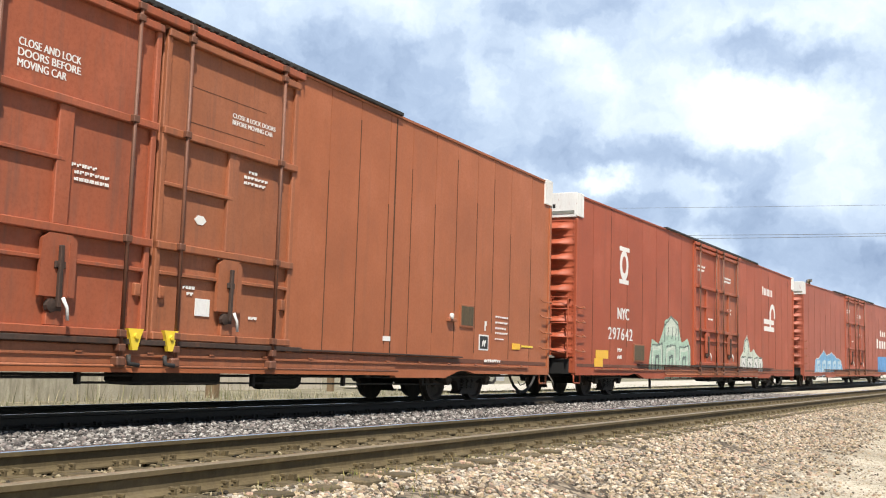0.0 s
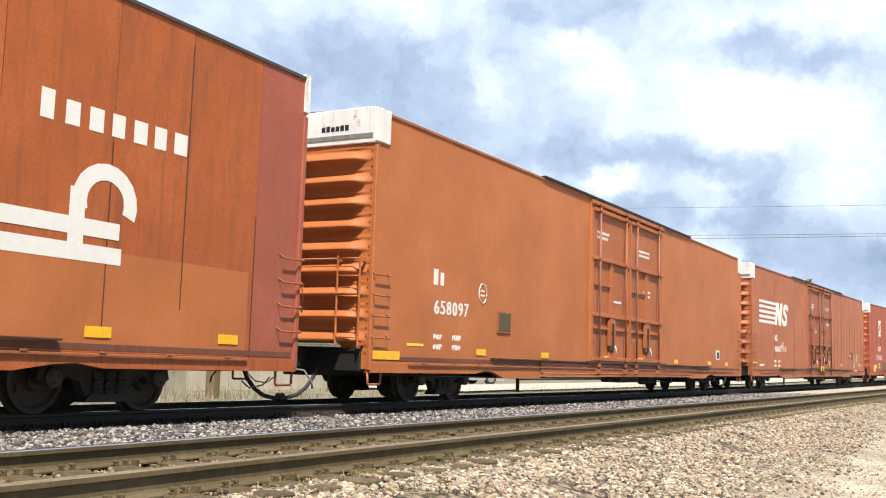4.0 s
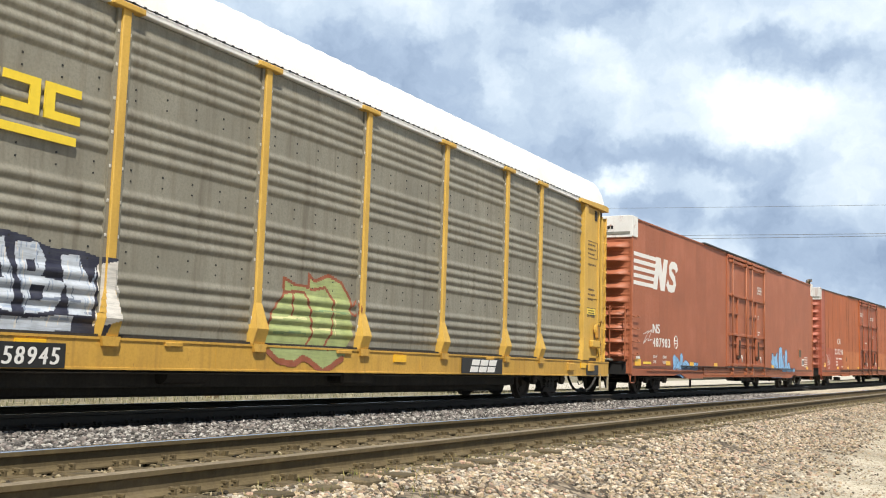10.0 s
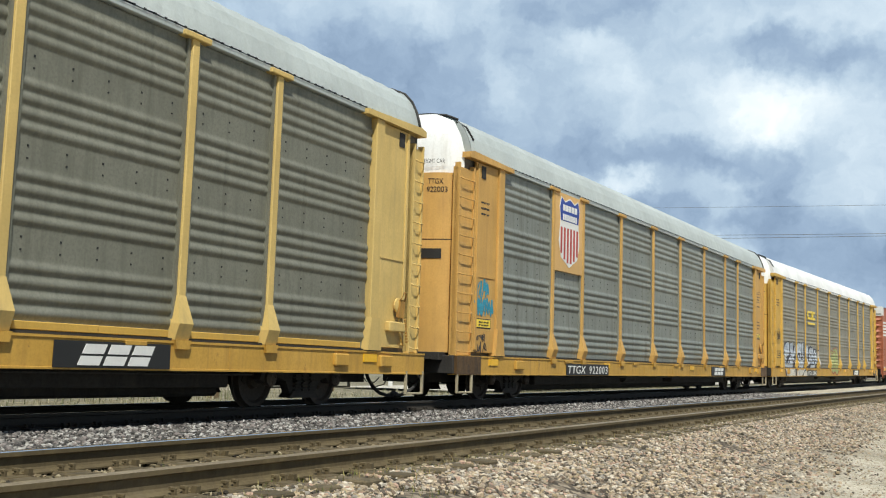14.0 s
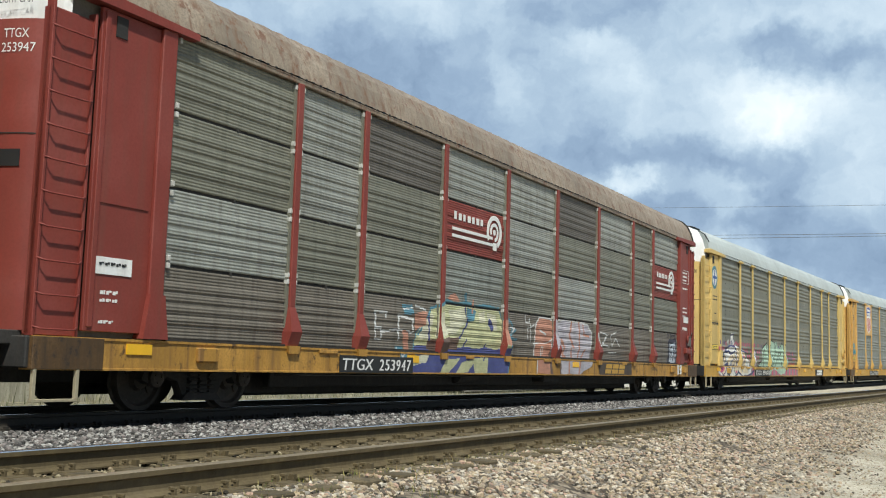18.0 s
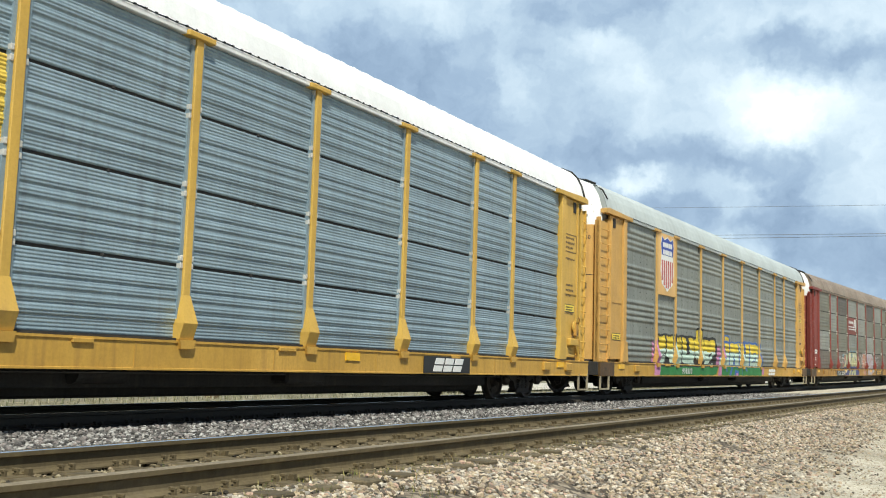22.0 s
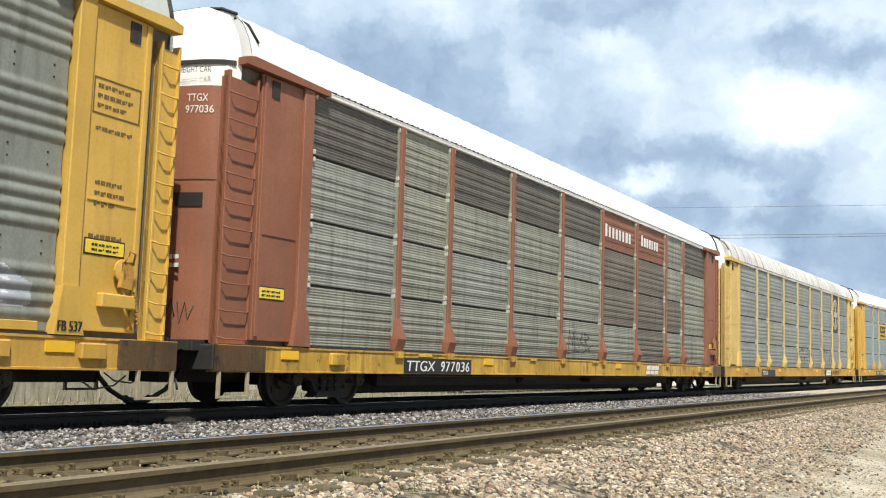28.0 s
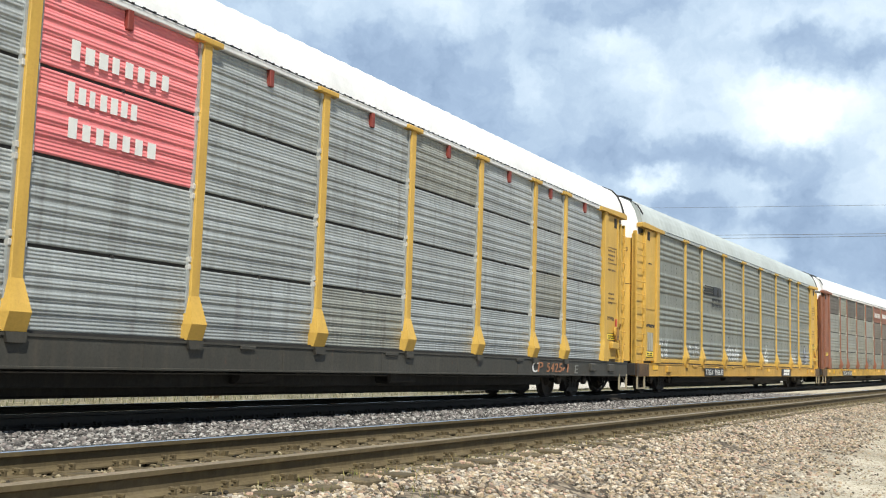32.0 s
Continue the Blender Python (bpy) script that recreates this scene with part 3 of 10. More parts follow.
def coupler(parent, sx, reach):
    """Coupler and draft box at one end; reach: where the two couplers meet."""
    def geo():
        g = Geo()
        g.box(-1.25, -0.62, -0.24, 0.24, 0.62, 0.98, 0.02)
        g.box(-0.75, -0.16, -0.08, 0.08, 0.72, 0.90, 0.02)
        g.prism([(-0.2, -0.12), (-0.02, -0.17), (0.07, -0.13), (0.06, -0.04), (-0.03, -0.02), (-0.04, 0.05), (0.05, 0.12), (0.02, 0.17), (-0.2, 0.14)], 0.66, 0.96, 0, "z")
        return g
    part("coupler", stored("coupler", geo, M["black"], "coupler"), None, parent, "", pose(sx * reach, 0, 0, 0, 0, 0 if sx > 0 else 180))

    def hose():
        g = Geo()
        y = -0.48 * sx
        g.tube([(-1.08, y, 0.70), (-1.0, y, 0.60), (-0.90, y, 0.44), (-0.70, y, 0.27), (-0.46, y, 0.16), (-0.2, y, 0.115), (0.0, y, 0.11)], 0.034, 8)
        g.tube([(-0.07, y, 0.115), (0.02, y, 0.125), (0.07, y, 0.16)], 0.05, 7)
        return g
    part("air_hose", stored(("air_hose", sx), hose, M["hose"], "air_hose"), None, parent, "black rubber brake hose", pose(sx * reach, 0, 0, 0, 0, 0 if sx > 0 else 180))

    def lever():
        g = Geo()
        g.tube([(-0.30, -0.10, 0.98), (-0.36, -0.16, 0.70), (-0.45, -0.5, 0.62), (-0.5, -0.95, 0.60), (-0.5, -1.28, 0.58), (-0.42, -1.38, 0.40), (-0.42, -1.40, 0.30)], 0.018, 6)
        return g

    def pipe():
        g = Geo()
        g.tube([(-1.6, -0.66, 0.60), (-1.15, -0.64, 0.66), (-1.03, -0.62, 0.72)], 0.030, 7)
        g.box(-1.10, -0.96, -0.68, -0.56, 0.66, 0.78, 0.015)
        g.tube([(-1.03, -0.66, 0.76), (-0.98, -0.78, 0.80), (-0.86, -0.82, 0.78)], 0.014, 5)
        g.tube([(-1.75, -1.05, 0.40), (-1.5, -1.00, 0.30), (-1.1, -0.95, 0.34), (-0.8, -0.85, 0.46)], 0.012, 5)
        return g
    part("angle_cock", stored("angle_cock", pipe, M["pipe"], "angle_cock"), None, parent, "dusty grey brake pipe with a shut-off handle", pose(sx * reach, 0, 0, 0, 0, 0 if sx > 0 else 180))
    part("uncoupling_lever", stored("lever", lever, M["pipe"], "uncoupling_lever"), None, parent, "", pose(sx * reach, 0, 0, 0, 0, 0 if sx > 0 else 180))


def stirrup(parent, x, sy, mat, z=0.34, top=0.62, w=0.42):
    g = Geo()
    y = sy * 1.47
    g.tube([(x - w / 2, y, top), (x - w / 2 + 0.01, y, z + 0.02), (x - w / 2 + 0.04, y, z), (x + w / 2 - 0.04, y, z), (x + w / 2 - 0.01, y, z + 0.02), (x + w / 2, y, top)], 0.022, 6)
    part("stirrup_step", g, mat, parent, "bent steel step")


WHEELS = []  # (wheelset, offset along its bogie, car's middle, bogie's offset)

# ---------------------------------------------------------------- boxcar
def boxcar(label, mid, body, doors, half_len=14.3, roofmat=None, ends=None, seams=True, corner=None, rear_cuts=None, fore_cuts=None, strong=(), wrap=0.40, band=None, rodmat=None, slung=True):
    car = tagged(new("boxcar"), label, "boxcar", "cars of the freight train")
    ends = ends or body
    roofmat = roofmat or body
    rodmat = rodmat or M["rod"]
    R = 13.22
    lid = [(-2.95, -0.02), (0.02, 2.95)]
    # side sheets, each between two seams
    rear = rear_cuts or [-R, -12.06, -10.76, -9.46, -8.16, -6.9, -5.7, -4.35, -2.97]
    fore = fore_cuts or [-x for x in rear[::-1]]
    spans = list(zip(rear, rear[1:])) + list(zip(fore, fore[1:]))
    if seams:
        # lapped sheet edges, some dark over their whole height
        srng = random.Random(int(mid))
        for x in rear[1:-1] + fore[1:-1]:
            full = min([abs(x - q) for q in strong] + [9.0]) < 0.05
            w = 0.020 if full else 0.010
            z0, z1 = (0.75, 5.06) if full else (0.75 + 0.9 * srng.random() ** 2, 4.9 - 2.4 * srng.random() ** 2)
            part("seam", Geo().box(x - w, x + w, -1.5045, -1.49, z0, z1), M["seam"], car, "dark brown lapped sheet edge")
    for sy in (-1, 1):
        for a, b in spans:
            w = b - a

            def sheet(w=w):
                g = Geo()
                g.box(0.007 if seams else 0.0012, w - (0.007 if seams else 0.0012), -1.50, -1.44, 0.70, 5.08)
                return g
            m = pose(a, 0, 0) if sy < 0 else pose(b, 0, 0, 0, 0, 180)
            mt = corner if corner and min(abs(a), abs(b)) > 12 else body
            part("side_sheet", stored(("sheet", round(w, 3), mt.name, seams), sheet, mt, "side_sheet"), None, car, "", m)
    # inner shell behind the sheets, closes the seams
    g = Geo()
    g.box(-R + 0.03, R - 0.03, -1.445, 1.445, 0.66, 4.98)
    part("shell", g, M["black"], car)
    # roof with raised hood over the doors
    g = Geo()
    rows = []
    for y, z in ((-1.525, 5.075), (-1.53, 5.12), (-1.46, 5.135), (0, 5.20), (1.46, 5.135), (1.53, 5.12), (1.525, 5.075)):
        rows.append([(x, y, z) for x in np.linspace(-R - 0.02, R + 0.02, 3)])
    g.grid(rows, 0, False)
    for x in np.arange(-R + 0.6, R, 1.2):
        g.prism([(-1.45, 5.12), (0, 5.19), (1.45, 5.12), (1.45, 5.15), (0, 5.225), (-1.45, 5.15)], x, x + 0.06, 0, "x")
    g.box(-R, R, -1.45, 1.45, 4.96, 5.05)
    part("roof", g, roofmat, car)
    for sy in (-1, 1):
        g = Geo()
        y0, y1 = (-1.575, -1.44) if sy < 0 else (1.44, 1.575)
        g.box(-6.05, 6.05, y0, y1, 5.11, 5.175, 0.012)
        for x in np.arange(-2.8, 3.0, 0.18):
            g.box(x, x + 0.05, min(y0, sy * 1.60), max(y1, sy * 1.60), 5.085, 5.11)
        part("door_hood", g, M["black"], car, "sooty hood along the roof's edge over the doors")
    # side sill with the deeper middle
    for sy in (-1, 1):
        g = Geo()
        b0, b1 = (0.47, 0.51) if slung else (0.525, 0.56)
        low = [(-R, 0.56), (-9.3, 0.56), (-8.9, 0.62), (-8.55, 0.60), (-8.0, b0), (-6.15, b0), (-6.1, b1), (6.1, b1), (6.15, b0), (8.0, b0), (8.55, 0.60), (8.9, 0.62), (9.3, 0.56), (R, 0.56), (R, 0.73), (-R, 0.73)]
        g.prism(low, *((-1.53, -1.42) if sy < 0 else (1.42, 1.53)))
        part("side_sill", g, body, car)
        g = Geo()
        y = sy * 1.545
        g.box(-12.0, 12.0, min(y, y + sy * 0.02), max(y, y + sy * 0.02), 0.70, 0.735, 0.005)
        for x in np.arange(-11.5, 11.8, 1.15):
            g.box(x, x + 0.10, min(y, y + sy * 0.03), max(y, y + sy * 0.03), 0.735, 0.76, 0.004)
        part("rub_rail", g, M["brown_door"], car)
        # shade under the side sheets, laid on as a dark strip
        part("foot_strip", stored("footshade", lambda: Geo().box(-13.1, 13.1, -1.5065, -1.49, 0.768, 0.848, 0.002), M["foot"], "foot_strip"), None, car, "dark strip standing for the shade along the foot of the side", pose(0, 0, 0, 0, 0, 0 if sy < 0 else 180))
    # underframe
    g = Geo()
    g.box(-R, R, -0.3, 0.3, 0.48 if slung else 0.53, 0.72)
    g.box(-R, R, -1.42, 1.42, 0.58, 0.68)
    if slung:
        g.box(0.2, 1.9, -1.2, -0.6, 0.34, 0.6, 0.06)
    g.disc((3.6, -0.85, 0.42), "x", [(-0.5, 0.05), (-0.46, 0.16), (0.46, 0.16), (0.5, 0.05)], 14)
    for x in (-7.4, -6.0, 5.4, 6.8):
        g.box(x - 0.06, x + 0.06, -1.42, 1.42, 0.46 if slung else 0.54, 0.62)
    if slung:
        g.tube([(-12.4, -1.15, 0.52), (-6.6, -1.15, 0.47), (7, -1.15, 0.47), (12.0, -1.1, 0.52)], 0.022, 6)
        # brake reservoirs, levers and their hangers
        g.tube([(-9.6, -1.25, 0.18), (-6.7, -1.25, 0.20)], 0.016, 6)
        g.tube([(-6.7, -1.25, 0.43), (-0.8, -1.25, 0.44)], 0.016, 6)
        g.tube([(-0.8, -1.25, 0.38), (4.0, -1.2, 0.36), (8.4, -1.2, 0.34)], 0.016, 6)
        for x, z in ((-6.7, 0.16), (-0.8, 0.36), (2.5, 0.32), (4.9, 0.32), (7.6, 0.32)):
            g.box(x - 0.03, x + 0.03, -1.28, -1.22, z, 0.60)
    else:
        g.tube([(-8.5, -1.2, 0.40), (-8.3, -1.2, 0.30), (-7.9, -1.2, 0.29)], 0.022, 6)
        g.box(-7.95, -7.55, -1.3, -1.0, 0.28, 0.48, 0.03)
    part("underframe", g, M["black"], car, "black underframe with brake gear")
    # doors, posts and tracks
    for sy in (-1, 1):
        s = 1 if sy < 0 else -1
        turn = pose(0, 0, 0, 0, 0, 0 if sy < 0 else 180)

        def posts():
            return Geo().box(-0.06, 0.12, -1.545, -1.43, 0.72, 5.0, 0.012)
        for x in (-2.99, 2.93):
            part("door_post", stored(("posts", body.name), posts, body, "door_post"), None, car, "", turn @ pose(x, 0, 0))

        def track():
            g = Geo()
            g.box(-6.1, 6.1, -1.60, -1.50, 0.855, 0.885, 0.005)
            g.box(-6.1, 6.1, -1.546, -1.50, 0.60, 0.835, 0.008)
            g.tube([(-6.1, -1.59, 0.585), (6.1, -1.59, 0.585)], 0.022, 6)
            return g
        part("door_track", stored("track", track, M["brown_door"], "door_track"), None, car, "dull brown lower door track", turn)
        # the shadowed gap beneath the doors is drawn by this ledge's dark colour
        part("roller_ledge", stored("ledge", lambda: Geo().box(-3.2, 3.2, -1.612, -1.50, 0.845, 0.912, 0.006).box(-8.6, -3.2, -1.604, -1.50, 0.864, 0.890, 0.004).box(3.2, 8.6, -1.604, -1.50, 0.864, 0.890, 0.004), M["soot"], "roller_ledge"), None, car, "ledge under the doors with their shade in its dark colour", turn)
        g = Geo()
        g.box(-3.02, 3.02, -1.60, -1.49, 4.96, 5.075, 0.015)
        part("upper_track", g, doors[0], car, "", turn)
        for i, (a, b) in enumerate(lid):
            mat = doors[i]

            def leaf(a=a, b=b):
                g = Geo()
                w = b - a
                g.box(0.02, w - 0.02, -1.50, -1.43, 0.90, 4.96, 0.01)
                return g
            d = part("door", stored(("leaf", i, mat.name), leaf, mat, "door"), None, car, "closed plug door", turn @ pose(a if sy < 0 else a, 0, 0))

            w = b - a
            for z in (0.92, 2.06, 3.53, 4.80):
                part("door_rail", stored(("drail", round(w, 2), mat.name), lambda: Geo().box(0.03, w - 0.03, -1.59, -1.49, 0, 0.10, 0.012), mat, "door_rail"), None, d, "", pose(0, 0, z))
            for x in (0.03, w - 0.12):
                part("door_stile", stored(("dstile", mat.name), lambda: Geo().box(0, 0.09, -1.555, -1.49, 0.92, 4.90, 0.012), mat, "door_stile"), None, d, "", pose(x, 0, 0))
            for z0, z1 in ((1.02, 2.06), (2.16, 3.53)):
                part("door_rib", Geo().box(w * 0.5 - 0.11, w * 0.5 + 0.11, -1.555, -1.49, z0, z1, 0.01), mat, d)
            for x0, x1, z in ((0.12, w * 0.5, 1.74), (0.12, w * 0.5, 2.88), (w * 0.5, w - 0.12, 1.74)):
                part("door_bar", Geo().box(x0, x1, -1.56, -1.49, z, z + 0.05, 0.008), mat, d)

            def rods():
                g = Geo()
                g.tube([(0, -1.615, 0.62), (0, -1.615, 5.0)], 0.026, 7)
                for z in (0.80, 0.97, 2.11, 3.58, 4.85, 5.0):
                    g.box(-0.055, 0.055, -1.65, -1.53, z - 0.04, z + 0.05, 0.01)
                g.box(-0.09, 0.06, -1.66, -1.5, 0.58, 0.70, 0.02)
                return g
            for x in (0.42, w - 0.48):
                part("lock_rod", stored(("rods", rodmat.name), rods, rodmat, "lock_rod"), None, d, "worn vertical locking rod", pose(x, 0, 0))

            def lock(w=b - a):
                x = w * 0.5
                g = Geo()
                g.prism([(x - 0.25, 1.34), (x + 0.25, 1.34), (x + 0.25, 1.98), (x + 0.16, 2.05), (x - 0.16, 2.05), (x - 0.25, 1.98)], -1.582, -1.53)
                g.box(x + 0.14, x + 0.17, -1.588, -1.56, 1.36, 1.96)
                return g
            box = part("lock_box", stored(("lock", mat.name), lock, mat, "lock_box"), None, d)

            def gear(w=b - a):
                x = w * 0.5
                g = Geo()
                g.box(x - 0.02, x + 0.035, -1.63, -1.58, 1.22, 1.92, 0.008)
                g.box(x - 0.07, x + 0.08, -1.61, -1.58, 1.66, 1.74, 0.008)
                g.disc((x - 0.06, -1.54, 1.24), "y", [(0.0, 0.085), (-0.05, 0.075), (-0.06, 0.03)], 12)
                g.box(x - 0.13, x + 0.10, -1.57, -1.53, 1.18, 1.24, 0.01)
                return g
            part("lock_gear", stored("lockgear", gear, M["soot"], "lock_gear"), None, box, "dark greasy lock shaft and gear")

            def handle(w=b - a):
                g = Geo()
                x = w * 0.5
                g.tube([(x + 0.02, -1.66, 1.33), (x + 0.08, -1.67, 1.22), (x + 0.09, -1.675, 1.08)], 0.020, 6)
                return g
            for x in (0.14, w - 0.24):
                part("keeper", stored("keeper", lambda: Geo().box(0, 0.10, -1.55, -1.49, 1.44, 1.60, 0.01).box(0.03, 0.08, -1.556, -1.54, 1.47, 1.53), M["brown_door"], "keeper"), None, d, "", pose(x, 0, 0))
            part("handle", stored("handle", handle, M["white"], "handle"), None, d, "pale locking handle")
    # ribbed ends with white upper band
    for sx in (-1, 1):
        turn = pose(0, 0, 0, 0, 0, 0 if sx < 0 else 180)

        def end_geo():
            g = Geo()
            rows = []
            zs = np.linspace(0.98, 4.53, 145)
            for z in zs:
                q = (4.53 - z) / 0.392
                ph = q - math.floor(q)
                tri = min(ph / 0.55, (1 - ph) / 0.45)
                bulge = 0.0 if ph < 0.34 else (0.20 * math.sin((ph - 0.34) / 0.44 * math.pi / 2) if ph < 0.78 else 0.20 * max(0.0, (0.82 - ph) / 0.04))
                ridge = 0.035 * max(0.0, 1 - abs(ph - 0.20) / 0.07)
                r = []
                for y in np.linspace(-1.47, 1.47, 21):
                    k = min(1.0, max(0.0, (1.36 - abs(y)) / 0.22))
                    wob = 0.5 + 0.5 * math.cos(y * 1.7 + math.floor(q) * 1.3)
                    k3 = min(1.0, max(0.0, (1.30 - abs(y)) / 1.3))
                    r.append((-R - 0.02 - bulge * (k * k * (3 - 2 * k)) * (0.85 + 0.2 * wob) - ridge * (1 - k3) * min(1.0, k * 2), y, z))
                rows.append(r)
            g.grid(rows)
            g.box(-R - 0.02, -R + 0.05, -1.47, 1.47, 0.62, 1.0)
            return g
        part("ribbed_end", stored(("end", ends.name), end_geo, ends, "ribbed_end"), None, car, "ribbed steel end", turn)

        bandmat = band or M["white_chipped"]

        def band_geo():
            g = Geo()
            g.box(-R - 0.06, -R + 0.04, -1.50, 1.50, 4.53, 5.17, 0.012)
            g.box(-R - 0.06, -R + wrap, -1.535, -1.49, 4.56, 5.16, 0.006)
            g.box(-R - 0.06, -R + wrap, 1.49, 1.535, 4.56, 5.16, 0.006)
            return g
        part("end_band", stored(("band", wrap, bandmat.name), band_geo, bandmat, "end_band"), None, car, "white painted upper end band with chipped paint", turn)
        part("band_strip", stored("bandstrip", lambda: Geo().box(-R - 0.072, -R - 0.05, -1.46, 1.46, 4.62, 4.70), M["zinc"], "band_strip"), None, car, "grey strip along the white band", turn)
        bars([(-0.95 + 0.9 * k, -0.35 + 0.9 * k, 4.78, 4.88, 6) for k in (0, 1)], M["blackmark"], car, name="end_number", end=sx * (R + 0.062))

        def corner():
            g = Geo()
            for sy in (-1, 1):
                g.box(-R - 0.03, -R + 0.07, sy * 1.5 - 0.035, sy * 1.5 + 0.035, 0.6, 4.5, 0.012)
                for z in np.arange(0.9, 4.45, 0.14):
                    g.box(-R - 0.04, -R - 0.02, sy * 1.44 - 0.012, sy * 1.44 + 0.012, z, z + 0.024)
            return g
        part("corner_post", stored(("corner", ends.name), corner, ends, "corner_post"), None, car, "", turn)

        def ladder():
            g = Geo()
            for y in (-1.38, -0.92):
                g.box(-R - 0.21, -R - 0.18, y - 0.017, y + 0.017, 0.98, 2.55, 0.005)
                for z in (1.02, 2.45):
                    g.box(-R - 0.2, -R, y - 0.02, y + 0.02, z, z + 0.05)
            for z in (1.15, 1.5, 1.85, 2.2, 2.5):
                g.tube([(-R - 0.2, -1.38, z), (-R - 0.2, -0.92, z)], 0.014, 6)
            g.tube([(-R - 0.2, -0.9, 2.5), (-R - 0.2, 1.2, 2.5)], 0.014, 6)
            g.tube([(-R - 0.2, -0.2, 1.7), (-R - 0.2, -0.2, 2.05), (-R - 0.2, 0.7, 2.05), (-R - 0.2, 0.7, 1.7)], 0.014, 6)
            return g
        part("end_ladder", stored(("ladder", ends.name), ladder, ends, "end_ladder"), None, car, "steel end ladder", turn)

        def platform():
            g = Geo()
            g.box(-R - 0.42, -R - 0.1, -1.0, 1.0, 0.98, 1.02)
            for y in np.arange(-0.95, 0.95, 0.12):
                g.box(-R - 0.43, -R - 0.09, y, y + 0.03, 1.02, 1.04)
            return g
        # added black panel in place of the empty shade below the platform
        part("draft_sill", stored("platformshade", lambda: Geo().box(-R - 0.07, -R - 0.025, -1.36, 1.36, 0.58, 0.965, 0.01), M["blackmark"], "draft_sill"), None, car, "black panel added for the shade under the platform", turn)
        part("crossover_platform", stored("platform", platform, M["zinc_light"], "crossover_platform"), None, car, "grey grating platform over the coupler", turn)
        for sy in (-1, 1):
            def iron():
                return Geo().tube([(-0.26, sy * 1.5, 0.06), (-0.26, sy * 1.58, 0), (0.26, sy * 1.58, 0), (0.26, sy * 1.5, 0.06)], 0.014, 5)
            for z in (1.15, 1.52, 1.88, 2.24):
                part("grab_iron", stored(("iron", sy, ends.name), iron, M["brown_door"], "grab_iron"), None, car, "bent steel grab iron", pose(sx * 12.98, 0, z))
            stirrup(car, sx * 13.0, sy, ends, 0.36)
        coupler(car, sx, half_len)
        for w, dx in truck(car, sx * 9.85):
            WHEELS.append((w, dx, mid, sx * 9.85))
    return car

# ---------------------------------------------------------------- autorack
POSTS = [-9.0, -7.1, -4.25, -1.4, 1.4, 4.25, 7.1, 9.0]
BAYS = list(zip([-11.75] + POSTS, POSTS + [11.75]))
TIERS = [(0.96, 1.882), (1.928, 2.912), (2.958, 3.932), (3.978, 4.96)]


def rib_y(z, style):
    """How far the sheet stands out at a height."""
    if style == "tier":
        for a, b in TIERS:
            if a <= z <= b:
                q = (z - a) / (b - a)
                fine = 0.008 * (0.5 - 0.5 * math.cos(q * 21 * 2 * math.pi))
                if q < 0.19 or q > 0.81:
                    return -1.40 - fine
                return -1.40 - fine - 0.022 * (0.5 - 0.5 * math.cos((q - 0.19) / 0.62 * 4 * 2 * math.pi)) ** 0.35
        return -1.36
    q = (z - 1.07) % 1.02
    if q > 0.66:
        return -1.40
    return -1.40 - 0.030 * (0.5 - 0.5 * math.cos(q / 0.66 * 4 * 2 * math.pi)) ** 0.8


def rack_surface(style):
    def y_at(x, z):
        if z < 0.93:
            return -1.503
        for p in POSTS:
            d = abs(x - p)
            q = min(1.0, max(0.0, (1.5 - z) / 0.35))
            if d < 0.07 + 0.065 * q:
                return -1.484 - 0.10 * q + max(0.0, 1.15 - z) * 0.35
            if d < 0.128:
                return -1.447
        if abs(x) > 11.75:
            return -1.51
        return rib_y(z, style)
    return y_at


def panel_geo(w, z0, z1, style):
    g = Geo()
    zs = np.linspace(z0, z1, max(8, int((z1 - z0) / (0.0085 if style == "tier" else 0.021))))
    pts = [(rib_y(z, style), z) for z in zs]
    poly = pts + [(-1.34, z1), (-1.34, z0)]
    n = len(poly)
    v = [(0.008, y, z) for y, z in poly] + [(w - 0.008, y, z) for y, z in poly]
    f = [(i, (i + 1) % n, n + (i + 1) % n, n + i) for i in range(n)]
    g.add(v, f, 0, True)
    return g


